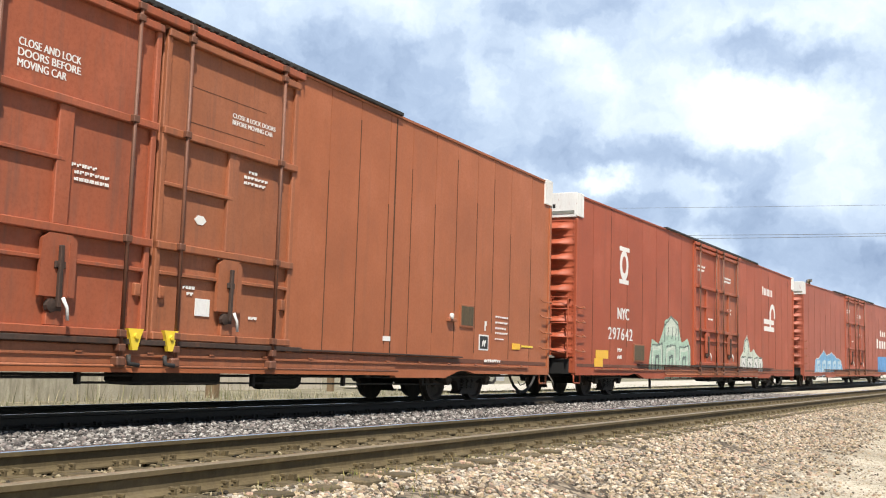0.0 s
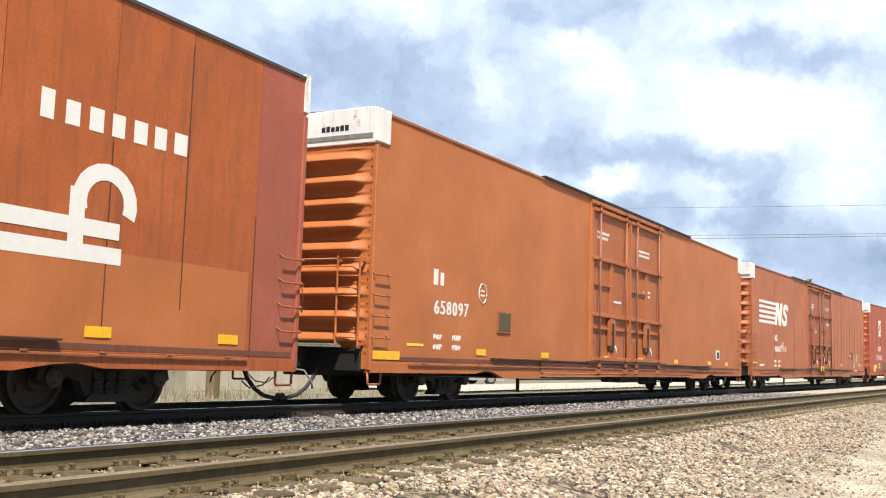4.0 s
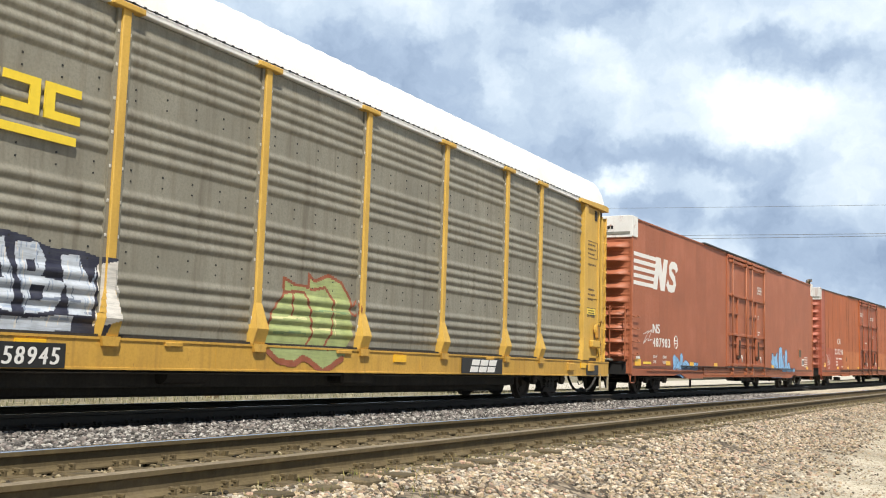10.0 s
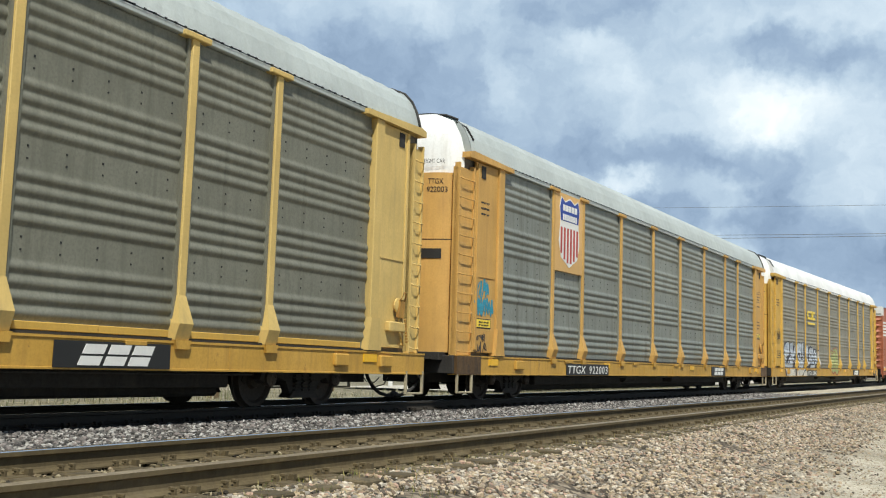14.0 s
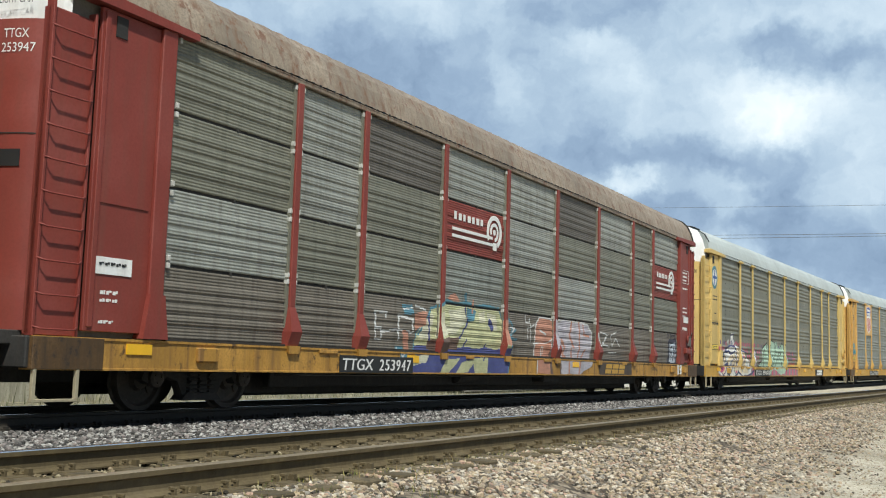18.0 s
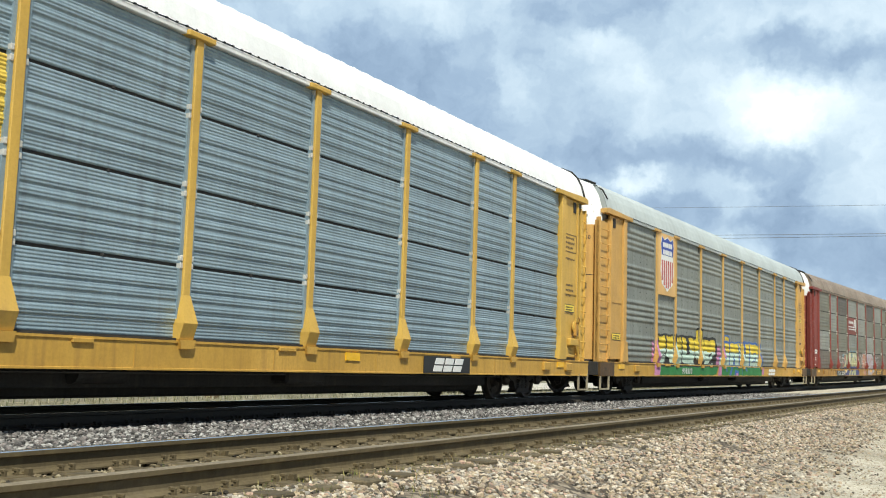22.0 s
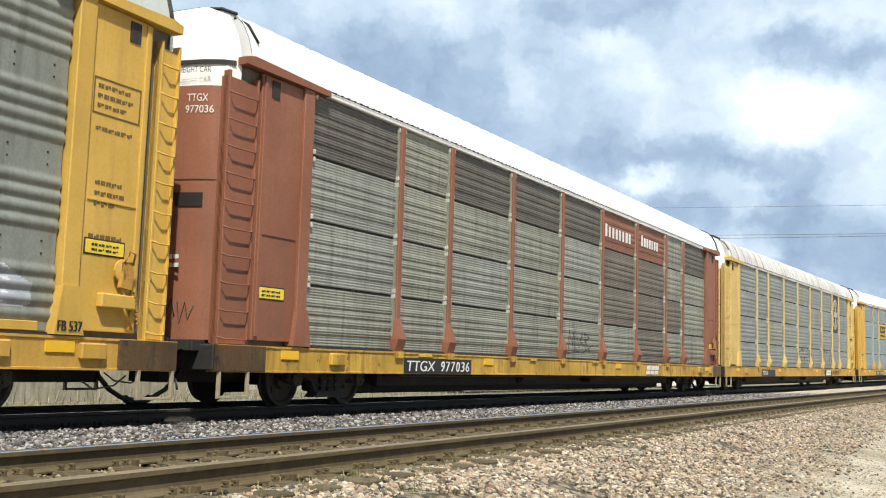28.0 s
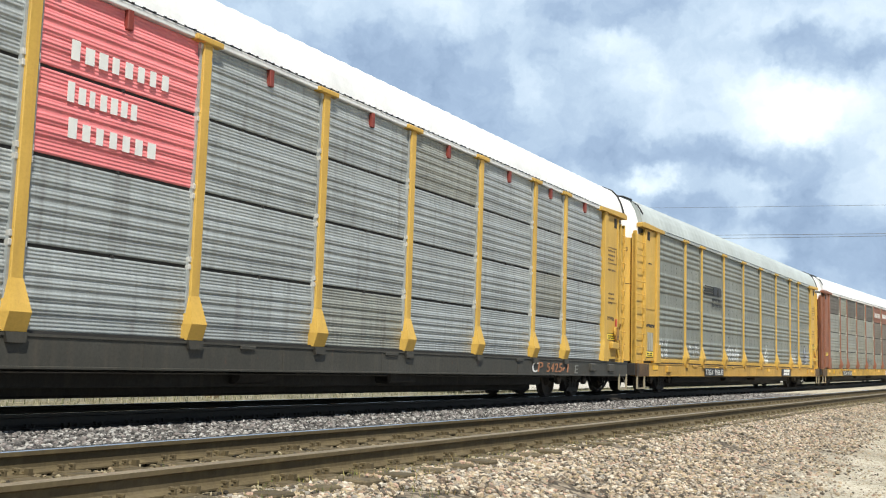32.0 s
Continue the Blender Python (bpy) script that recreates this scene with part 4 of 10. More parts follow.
def autorack(label, mid, style, paintmat, sheet, roof, sill, skin=None, caps=True, clips=False, endlabel="", arch=True, number=None, postw=0.07, sooty=False, marks=(-12.35, -5.6, 2.4, 11.6)):
    """skin: other materials for some panels, {(bay, tier): material}."""
    car = tagged(new("autorack_car"), label, "autorack car", "cars of the freight train")
    skin = skin or {}
    for sy in (-1, 1):
        turn = pose(0, 0, 0, 0, 0, 0 if sy < 0 else 180)
        # side panels
        for i, (a, b) in enumerate(BAYS):
            w = round(b - a, 3)
            for k, (z0, z1) in enumerate(TIERS if style == "tier" else [(0.96, 4.96)]):
                mat = skin.get((i, k), sheet)
                me = stored(("panel", w, k, style, mat.name), lambda: panel_geo(w, z0, z1, style), mat, "side_panel")
                part("side_panel", me, None, car, "", turn @ pose(a, 0, 0))
        # posts with a flared foot
        def post():
            g = Geo()
            g.box(-postw, postw, -1.482, -1.35, 1.45, 4.98, 0.010)
            wf = 0.065 + postw
            # the foot flares outwards and is cut back under its lip
            rows = [[(-w, -1.36, z), (-w, y, z), (w, y, z), (w, -1.36, z)] for z, w, y in ((1.52, postw, -1.483), (1.15, wf, -1.584), (0.94, wf, -1.515))]
            g.grid(rows, 0, False)
            g.add(rows[2], [(0, 1, 2, 3)])
            if caps:
                g.box(-0.27, 0.27, -1.52, -1.36, 4.95, 5.03, 0.012)
            return g
        for p in POSTS:
            part("side_post", stored(("post", caps, postw, paintmat.name), post, paintmat, "side_post"), None, car, "", turn @ pose(p, 0, 0))
            part("edge_strip", stored(("strip", sheet.name), lambda: Geo().box(-0.125, 0.125, -1.445, -1.35, 0.97, 4.965), sheet, "edge_strip"), None, car, "flat sheet edge behind the post", turn @ pose(p, 0, 0))

        def foot():
            g = Geo()
            g.prism([(-0.15, 0.937), (0.15, 0.937), (0.12, 0.82), (-0.12, 0.82)], -1.55, -1.48)
            return g
        for p in POSTS:
            part("post_bracket", stored(("foot", sill.name), foot, sill, "post_bracket"), None, car, "", turn @ pose(p, 0, 0))
        # black strip that stands for the shade between the sheets and the deck's edge
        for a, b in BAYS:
            part("deck_slot", Geo().box(a + 0.1, b - 0.1, -1.47, -1.40, 0.922, 0.958), M["black"], car, "black strip for the shaded gap over the sill", turn)
        # bolt heads, clips and seam strips
        g = Geo()
        if style == "cluster":
            for a, b in BAYS:
                for z in np.arange(1.98, 4.9, 1.02):
                    for q in np.arange(a + 0.28, b - 0.15, 0.56):
                        g.box(q, q + 0.022, -1.408, -1.395, z - 0.012, z + 0.012)
                        g.box(q + 0.004, q + 0.024, -1.408, -1.395, z - 0.15, z - 0.13)
            tagged(part("bolts", g, M["blackmark"], car, "small dark bolt heads", turn), kind="stuff")
        else:
            for z in (1.905, 2.935, 3.955):
                g.box(-11.74, 11.74, -1.385, -1.352, z - 0.022, z + 0.022)
                for a, b in BAYS:
                    x = a + (b - a) * 0.5
                    g.box(x - 0.015, x + 0.015, -1.425, -1.36, z - 0.02, z + 0.02, 0.004)
            part("seam_strip", g, M["black"], car, "dark overlap between sheet tiers", turn)
        if clips:
            g = Geo()
            for p in POSTS + [-11.75]:
                for z in ((1.05, 1.9, 2.0, 2.85, 2.98, 3.9, 4.02, 4.9) if style == "tier" else np.arange(1.3, 4.9, 0.42)):
                    for d in (-0.10, 0.10):
                        if p == -11.75 and d < 0:
                            continue
                        if style == "tier":
                            g.box(p + d - 0.026, p + d + 0.026, -1.458, -1.38, z - 0.038, z + 0.038, 0.008)
                        else:
                            g.box(p + d - 0.018, p + d + 0.018, -1.453, -1.38, z - 0.022, z + 0.022, 0.006)
            tagged(part("clip", g, M["clip"], car, "white panel clips beside the posts", turn), kind="stuff")
        # side sill and deck edge
        g = Geo()
        g.prism([(-1.30, 0.925), (-1.515, 0.925), (-1.515, 0.895), (-1.50, 0.89), (-1.50, 0.57), (-1.512, 0.565), (-1.512, 0.54), (-1.30, 0.54)], -13.75, 13.75, 0, "x")
        part("side_sill", g, sill, car, "", turn)
        for x in POSTS:
            part("sill_rib", stored(("sillrib", sill.name), lambda: Geo().box(-0.02, 0.02, -1.505, -1.49, 0.57, 0.89), sill, "sill_rib"), None, car, "", turn @ pose(x - 0.88, 0, 0))
        for x in (-10.9, 10.9, 12.3):
            part("sill_bracket", stored(("sillbracket", sill.name), lambda: Geo().box(-0.2, 0.2, -1.56, -1.48, 0.66, 0.86, 0.02), sill, "sill_bracket"), None, car, "", turn @ pose(x, 0, 0))
        for x in marks:
            part("reflector", stored("reflector", lambda: Geo().box(0, 0.42, -1.519, -1.497, 0.74, 0.87), M["reflector"], "reflector"), None, car, "yellow reflective strip", turn @ pose(x, 0, 0))
        if sooty:
            for x in (-13.76, 12.72):
                part("sill_end", stored("sillend", lambda: Geo().box(0, 1.04, -1.5185, -1.45, 0.548, 0.918, 0.006), M["sill_sooty"], "sill_end"), None, car, "soot-stained end of the sill", turn @ pose(x, 0, 0))
        for x, w in ((-8.3, 0.5), (-3.3, 0.32), (0.6, 0.42), (6.1, 0.36)):
            part("sill_tab", stored(("silltab", w, sill.name), lambda: Geo().box(0, w, -1.531, -1.49, 0.846, 0.90, 0.006), sill, "sill_tab"), None, car, "", turn @ pose(x, 0, 0))
        # top rail under the roof
        g = Geo()
        g.box(-13.4, 13.4, -1.47, -1.30, 4.97, 5.06, 0.01)
        g.box(-13.4, 13.4, -1.475, -1.46, 5.03, 5.05)
        part("top_rail", g, roof, car, "", turn)
        g = Geo()
        for x in np.arange(-13.3, 13.35, 0.19):
            g.box(x, x + 0.045, -1.488, -1.46, 5.058, 5.076)
        tagged(part("roof_edge", g, M["blackmark"], car, "dark fasteners along the roof's edge", turn), kind="stuff")
        # end columns with ladder
        for sx in (-1, 1):
            def X(a, b):
                return (sx * a, sx * b) if sx > 0 else (sx * b, sx * a)
            g = Geo()
            g.box(*X(11.77, 12.03), -1.51, -1.34, 1.2, 4.95, 0.012)
            lo = [(sx * 11.77, 1.5), (sx * 12.03, 1.5), (sx * 12.12, 0.94), (sx * 11.68, 0.94)]
            g.prism(lo, -1.54, -1.36)
            part("end_post", g, paintmat, car, "", turn)
            g = Geo()
            g.box(*X(12.03, 13.02), -1.46, -1.40, 1.0, 4.93, 0.008)
            g.box(*X(12.9, 12.98), -1.485, -1.45, 1.05, 4.9, 0.008)
            g.box(*X(12.1, 12.95), -1.475, -1.455, 2.55, 2.57)
            part("end_panel", g, paintmat, car, endlabel, turn)
            if sx > 0:
                g = Geo()
                g.box(*X(12.35, 12.95), -1.56, -1.45, 1.28, 1.46, 0.02)
                g.disc((sx * 12.7, -1.5, 1.75), "y", [(0.0, 0.14), (-0.03, 0.14), (-0.05, 0.05)], 14)
                g.tube([(sx * 12.7, -1.53, 1.62), (sx * 12.72, -1.54, 1.3), (sx * 12.9, -1.52, 1.05)], 0.02, 6)
                hb = part("hand_brake", g, paintmat, car, "hand brake with chain", turn)
                g = Geo()
                g.prism([(12.62, 1.54), (12.80, 1.52), (12.83, 1.72), (12.78, 1.86), (12.66, 1.85)], -1.58, -1.52)
                g.tube([(12.66, -1.58, 1.84), (12.70, -1.63, 1.98), (12.79, -1.62, 1.96), (12.80, -1.58, 1.82)], 0.016, 6)
                for k in range(8):
                    g.disc((12.88 + 0.012 * k, -1.56, 1.50 - 0.055 * k), "y", [(-0.012, 0.026), (0.012, 0.026)], 6)
                part("brake_housing", g, M["gear"] if paintmat is M["red_rack"] else M["sill_dirty"], hb, "ratchet housing and chain of the hand brake")
            # black block gives the gap beside the ladder column its shade
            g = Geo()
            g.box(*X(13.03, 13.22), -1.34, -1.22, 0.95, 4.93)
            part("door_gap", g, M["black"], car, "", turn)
            e0, e1 = (13.19, 13.55) if sx > 0 else (13.10, 13.76)
            g = Geo()
            g.box(*X(e0, e1), -1.435, -1.31, 0.93, 4.72, 0.01)
            lad = part("ladder_column", g, paintmat, car, "", turn)
            for a in (e0, e1 - 0.04):
                part("ladder_stile", Geo().box(*X(a, a + 0.04), -1.475, -1.35, 0.92, 4.80, 0.006), paintmat, lad)
            def rung():
                return Geo().tube([(sx * (e0 + 0.02), -1.47, 0.03), (sx * (e0 + 0.10), -1.52, 0), (sx * (e1 - 0.08), -1.52, 0), (sx * e1, -1.46, 0.03)], 0.012, 6)
            for z in np.arange(1.0, 4.7, 0.385):
                part("rung", stored(("rung", sx, paintmat.name), rung, paintmat, "rung"), None, lad, "", pose(0, 0, z))
            g = Geo()
            g.prism([(sx * 11.40, 4.95), (sx * 13.48, 4.95), (sx * 13.48, 5.06), (sx * 13.3, 5.10), (sx * 11.40, 5.04)], -1.545, -1.36)
            part("header", g, paintmat, car, "", turn)
            # opening drawn as a black plate, its inner shade put into the colour
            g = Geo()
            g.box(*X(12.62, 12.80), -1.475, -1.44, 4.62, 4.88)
            part("slot", g, M["black"], car, "black plate for the shade inside a slot under the header", turn)
    for sx in (-1, 1):
        turn = pose(0, 0, 0, 0, 0, 0 if sx < 0 else 180)

        def door(z0, z1, bulge):
            g = Geo()
            rows = []
            for z in (z0, z1):
                rows.append([(-13.5 - bulge * math.sqrt(max(0.0, 1 - (y / 1.36) ** 2)), y, z) for y in np.linspace(-1.36, 1.36, 25)])
            g.grid(rows)
            top = [(-13.5, y) for y in (1.36, -1.36)]
            g.add([(p[0], p[1], z1) for p in rows[1]], [tuple(range(25))])
            g.add([(p[0], p[1], z0) for p in rows[0]], [tuple(range(24, -1, -1))])
            return g
        d = part("end_door", stored(("enddoor", paintmat.name), lambda: door(0.98, 4.60, 0.46), paintmat, "end_door"), None, car, "curved end door", turn)
        g = Geo()
        g.grid([[(-13.505 - 0.462 * math.sqrt(max(0.0, 1 - (y / 1.36) ** 2)), y, z) for y in np.linspace(-1.3, 1.3, 25)] for z in (3.23, 3.245)])
        part("door_seam", g, M["black"], d)
        g = Geo()
        for z0, z1, y0, y1 in ((2.94, 3.05, -0.25, -1.10), (2.85, 2.94, -0.70, -1.10)):
            ys = np.linspace(y0, y1, 9)
            g.grid([[(-13.512 - 0.462 * math.sqrt(1 - (y / 1.36) ** 2), y, z) for y in ys] for z in (z0, z1)])
        part("door_sign", g, M["blackmark"], d, "black sign plate")
        ink = M["blackmark"] if paintmat not in (M["red_rack"], M["brown_rack"]) else M["stencil"]
        if number:
            end_lettering("TTGX", sx, -0.80, -1.10, 4.37, 4.48, ink, car)
            end_lettering(number, sx, -0.78, -1.18, 4.20, 4.31, ink, car)
            end_lettering("EXCESS HEIGHT CAR", sx, -0.35, -1.12, 4.79, 4.88, M["blackmark"], car)

        def hood():
            g = Geo()
            rows = []
            for k, (z, s, b) in enumerate(((4.60, 1.0, 0.46), (5.08, 1.0, 0.44), (5.42, 0.93, 0.38), (5.74, 0.8, 0.26), (5.92, 0.5, 0.06), (5.95, 0.05, -0.1))):
                rows.append([(-13.42 - b * math.sqrt(max(0.0, 1 - (y / 1.38) ** 2)), y * s, z) for y in np.linspace(-1.38, 1.38, 25)])
            g.grid(rows)
            return g
        part("roof_hood", stored("hood", hood, M["white"], "roof_hood"), None, car, "white roof hood over the end door", turn)
        if arch and not (arch == "rear" and sx > 0):
            g = Geo()
            g.tube([(-13.31, y * 1.015, z + 0.02) for y, z in ROOF_OUT[4:]], 0.028, 6)
            g.tube([(-13.31, -1.10, 5.74), (-13.22, -1.30, 5.62), (-13.12, -1.42, 5.36)], 0.024, 6)
            part("roof_seal", g, M["hose"], car, "black rubber seal round the roof's end", turn)
        g = Geo()
        g.box(-13.95, -13.4, -1.2, 1.2, 0.82, 0.98, 0.01)
        g.box(-13.8, -13.5, -1.45, 1.45, 0.56, 0.92, 0.015)
        for y in (-1.0, -0.5, 0.5, 1.0):
            g.box(-14.0, -13.7, y - 0.05, y + 0.05, 0.84, 0.9)
        part("end_sill", g, M["black"], car, "sooty end sill", turn)
        for sy in (-1, 1):
            g = Geo()
            ys = (-1.515, -1.47) if sy < 0 else (1.47, 1.515)
            for x in (sx * 13.4 - 0.33, sx * 13.4 + 0.28):
                g.box(x, x + 0.05, *ys, 0.20, 0.60, 0.004)
            g.box(sx * 13.4 - 0.33, sx * 13.4 + 0.33, *ys, 0.18, 0.215, 0.004)
            part("stirrup_step", g, M["step"], car, "pale flat steel step")
        coupler(car, sx, 14.35)
        for w, dx in truck(car, sx * 10.5):
            WHEELS.append((w, dx, mid, sx * 10.5))
    # ribbed curved roof
    def roof_geo():
        g = Geo()
        rows = []
        for x in np.arange(-13.312, 13.32, 0.104):
            k = 0.5 + 0.5 * math.cos(x / 0.208 * math.pi)
            rows.append([(x, y * (1 + 0.004 * k), z + 0.012 * k) for y, z in ROOF_OUT])
        g.grid(rows, 0, False)
        g.add([(-13.312, y, z) for y, z in ROOF_OUT], [tuple(range(len(ROOF_OUT)))])
        g.add([(13.312, y, z) for y, z in ROOF_OUT], [tuple(range(len(ROOF_OUT)))[::-1]])
        return g
    part("roof", stored(("roof", roof.name), roof_geo, roof, "roof"), None, car, "ribbed curved steel roof")
    # inner walls, deck and centre sill
    g = Geo()
    g.box(-13.4, 13.4, -1.35, 1.35, 0.92, 5.04)
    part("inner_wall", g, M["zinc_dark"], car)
    g = Geo()
    g.box(-13.6, 13.6, -0.3, 0.3, 0.36, 0.92)
    g.box(-13.6, 13.6, -1.36, 1.36, 0.74, 0.92)
    for x in np.arange(-12.5, 12.6, 1.9):
        g.box(x - 0.05, x + 0.05, -1.36, 1.36, 0.56, 0.76)
    g.box(-9.0, 9.0, -0.6, 0.6, 0.16, 0.6, 0.04)
    g.box(-8.8, 8.8, -0.95, -0.80, 0.30, 0.56, 0.02)
    g.box(1.2, 2.2, -1.25, -0.8, 0.36, 0.66, 0.04)
    g.disc((-2.4, -1.0, 0.5), "x", [(-0.45, 0.05), (-0.42, 0.15), (0.42, 0.15), (0.45, 0.05)], 14)
    g.tube([(-9, -1.2, 0.50), (9, -1.2, 0.50)], 0.02, 6)
    part("underframe", g, M["black"], car, "black underframe with brake gear")
    return car


ROOF_SHAPE = [(-1.48, 5.06), (-1.45, 5.206), (-1.39, 5.426), (-1.28, 5.664), (-1.12, 5.847), (-0.85, 5.975), (-0.45, 6.039), (0, 6.057), (0.45, 6.039), (0.85, 5.975), (1.12, 5.847), (1.28, 5.664), (1.39, 5.426), (1.45, 5.206), (1.48, 5.06)]
ROOF_OUT = [(y, 5.06 + (z - 5.06) * 0.90) for y, z in ROOF_SHAPE]

# ---------------------------------------------------------------- ground and line
def ground_z(s, y):
    """Height of the ground over the rail's level before the climb; y across from the eye's line."""
    pts = [(-60, -0.62), (-4, -0.62), (1.4, -0.60), (2.6, -0.46), (3.55, -0.22), (4.25, -0.155), (4.7, -0.16), (5.9, -0.16), (6.5, -0.15), (7.4, -0.13), (8.6, -0.155), (9.5, -0.18), (12.3, -0.18), (13.3, -0.20), (15.0, -0.30), (19.0, -0.34), (400, -0.34)]
    for (a, za), (b, zb) in zip(pts, pts[1:]):
        if a <= y <= b:
            return za + (zb - za) * (y - a) / (b - a)
    return pts[0][1] if y < -60 else pts[-1][1]


def earth(s, y):
    k = min(max(s, 0.0), 170.0)
    return Vector((s, y + BEND * k * k, ground_z(s, y) + CLIMB * k * k))


def ground_material():
    m, t, b = nodes_of("track side ground")
    vec = place_vec(t, shuffle=False)
    tc = t.nodes.new("ShaderNodeUVMap")
    sep = t.nodes.new("ShaderNodeSeparateXYZ")
    t.links.new(tc.outputs[0], sep.inputs[0])
    vor = t.nodes.new("ShaderNodeTexVoronoi")
    vor.inputs["Scale"].default_value = 17.0
    t.links.new(vec, vor.inputs["Vector"])
    big = noise_node(t, vec, 0.6, 5, 0.6)
    mid = noise_node(t, vec, 5.0, 5, 0.65)
    fine = noise_node(t, vec, 60.0, 4, 0.7)
    rock = ramp(t, vor.outputs["Color"], [(0.15, (0.045, 0.036, 0.026)), (0.45, (0.12, 0.095, 0.068)), (0.6, (0.22, 0.175, 0.125)), (0.85, (0.36, 0.30, 0.22))]).outputs[0]
    grey = ramp(t, vor.outputs["Color"], [(0.15, (0.05, 0.047, 0.043)), (0.5, (0.14, 0.13, 0.12)), (0.85, (0.26, 0.245, 0.23))]).outputs[0]
    soil = ramp(t, mid.outputs["Fac"], [(0.3, (0.036, 0.029, 0.015)), (0.46, (0.110, 0.087, 0.044)), (0.58, (0.165, 0.132, 0.070)), (0.72, (0.29, 0.24, 0.135))]).outputs[0]
    grit = t.nodes.new("ShaderNodeTexVoronoi")
    grit.inputs["Scale"].default_value = 34.0
    t.links.new(vec, grit.inputs["Vector"])
    bits = ramp(t, grit.outputs["Color"], [(0.10, (0.26, 0.215, 0.155)), (0.26, (0.50, 0.445, 0.345)), (0.6, (0.60, 0.545, 0.44)), (0.9, (0.72, 0.67, 0.57))]).outputs[0]
    wear = ramp(t, mid.outputs["Fac"], [(0.35, (0.80, 0.78, 0.72)), (0.62, (1.0, 1.0, 1.0))]).outputs[0]
    pale = blend(t, 1.0, bits, wear, "MULTIPLY")
    straw = ramp(t, mid.outputs["Fac"], [(0.3, (0.12, 0.11, 0.07)), (0.5, (0.24, 0.215, 0.14)), (0.75, (0.40, 0.36, 0.26))]).outputs[0]

    def step(value, at, soft):
        n = t.nodes.new("ShaderNodeMapRange")
        n.inputs["From Min"].default_value, n.inputs["From Max"].default_value = at - soft, at + soft
        t.links.new(value, n.inputs["Value"])
        return n.outputs[0]

    def wobble(value, amount):
        n = t.nodes.new("ShaderNodeMath")
        n.operation = "MULTIPLY_ADD"
        n.inputs[1].default_value = amount
        t.links.new(mid.outputs["Fac"], n.inputs[0])
        t.links.new(value, n.inputs[2])
        return n.outputs[0]
    across = wobble(sep.outputs[1], 0.5)
    c = blend(t, step(across, 4.35, 0.12), rock, soil)          # fouled near track
    between = blend(t, step(sep.outputs[0], 45.0, 5.0), grey, pale)
    c = blend(t, step(across, 6.55, 0.12), c, between)          # clean ballast between the tracks, pale gravel further on
    oil_shade = ramp(t, mid.outputs["Fac"], [(0.3, (0.022, 0.020, 0.017)), (0.7, (0.055, 0.048, 0.040))]).outputs[0]
    c = blend(t, step(across, 9.95, 0.12), c, oil_shade)             # under the train: oil, with the train's shade put into the colour
    c = blend(t, step(across, 12.5, 0.25), c, grey)
    c = blend(t, step(across, 13.6, 0.4), c, straw)             # rough ground beyond
    edge = t.nodes.new("ShaderNodeMath")
    edge.operation = "MULTIPLY_ADD"
    edge.inputs[1].default_value = -0.055
    t.links.new(sep.outputs[0], edge.inputs[0])
    t.links.new(wobble(sep.outputs[1], 1.4), edge.inputs[2])
    c = blend(t, step(edge.outputs[0], 2.15, 0.55), pale, c)     # gravel drive
    shade = ramp(t, big.outputs["Fac"], [(0.34, (0.62, 0.60, 0.56)), (0.62, (1.0, 1.0, 1.0))]).outputs[0]
    c = blend(t, 1.0, c, shade, "MULTIPLY")
    t.links.new(c, b.inputs["Base Color"])
    b.inputs["Roughness"].default_value = 0.95
    add = t.nodes.new("ShaderNodeMath")
    t.links.new(vor.outputs["Distance"], add.inputs[0])
    t.links.new(fine.outputs["Fac"], add.inputs[1])
    bump(t, b, add.outputs[0], 0.5, 0.03)
    return m


def build_ground():
    across = [-1500, -400, -60, -20, -8, -4, -2, 0, 1, 1.4, 2, 2.6, 3.1, 3.55, 3.9, 4.25, 4.7, 5.3, 5.9, 6.5, 7, 7.4, 8, 8.6, 9.1, 9.5, 10.8, 12.3, 13.3, 15, 17, 19, 25, 40, 80, 200, 600, 1500]
    along = [-1500, -700, -450, -380, -300, -200, -100, -50, -20] + list(np.arange(-10, 60, 1.0)) + list(range(60, 171, 5)) + [200, 260, 400, 800, 1600]
    verts, uv, faces = [], [], []
    for s in along:
        for y in across:
            p = earth(s, y)
            if -6 < y < 14 and -12 < s < 60:
                p.z += 0.022 * noise.noise(Vector((s * 0.9, y * 1.3, 0)))
            verts.append(p)
            uv.append((s, y))
    n = len(across)
    for i in range(len(along) - 1):
        for k in range(n - 1):
            faces.append((i * n + k, (i + 1) * n + k, (i + 1) * n + k + 1, i * n + k + 1))
    me = bpy.data.meshes.new("ground")
    me.from_pydata(verts, [], faces)
    layer = me.uv_layers.new(name="plan")
    for loop in me.loops:
        layer.data[loop.index].uv = uv[loop.vertex_index]
    me.materials.append(ground_material())
    me.polygons.foreach_set("use_smooth", [True] * len(faces))
    tagged(new("ground", me), "tan gravel and stone ground beside the railway line", "ground", kind="structure")


build_ground()

ICO = [(0, 0, -1), (0.72, -0.53, -0.45), (-0.28, -0.85, -0.45), (-0.89, 0, -0.45), (-0.28, 0.85, -0.45), (0.72, 0.53, -0.45), (0.28, -0.85, 0.45), (-0.72, -0.53, 0.45), (-0.72, 0.53, 0.45), (0.28, 0.85, 0.45), (0.89, 0, 0.45), (0, 0, 1)]
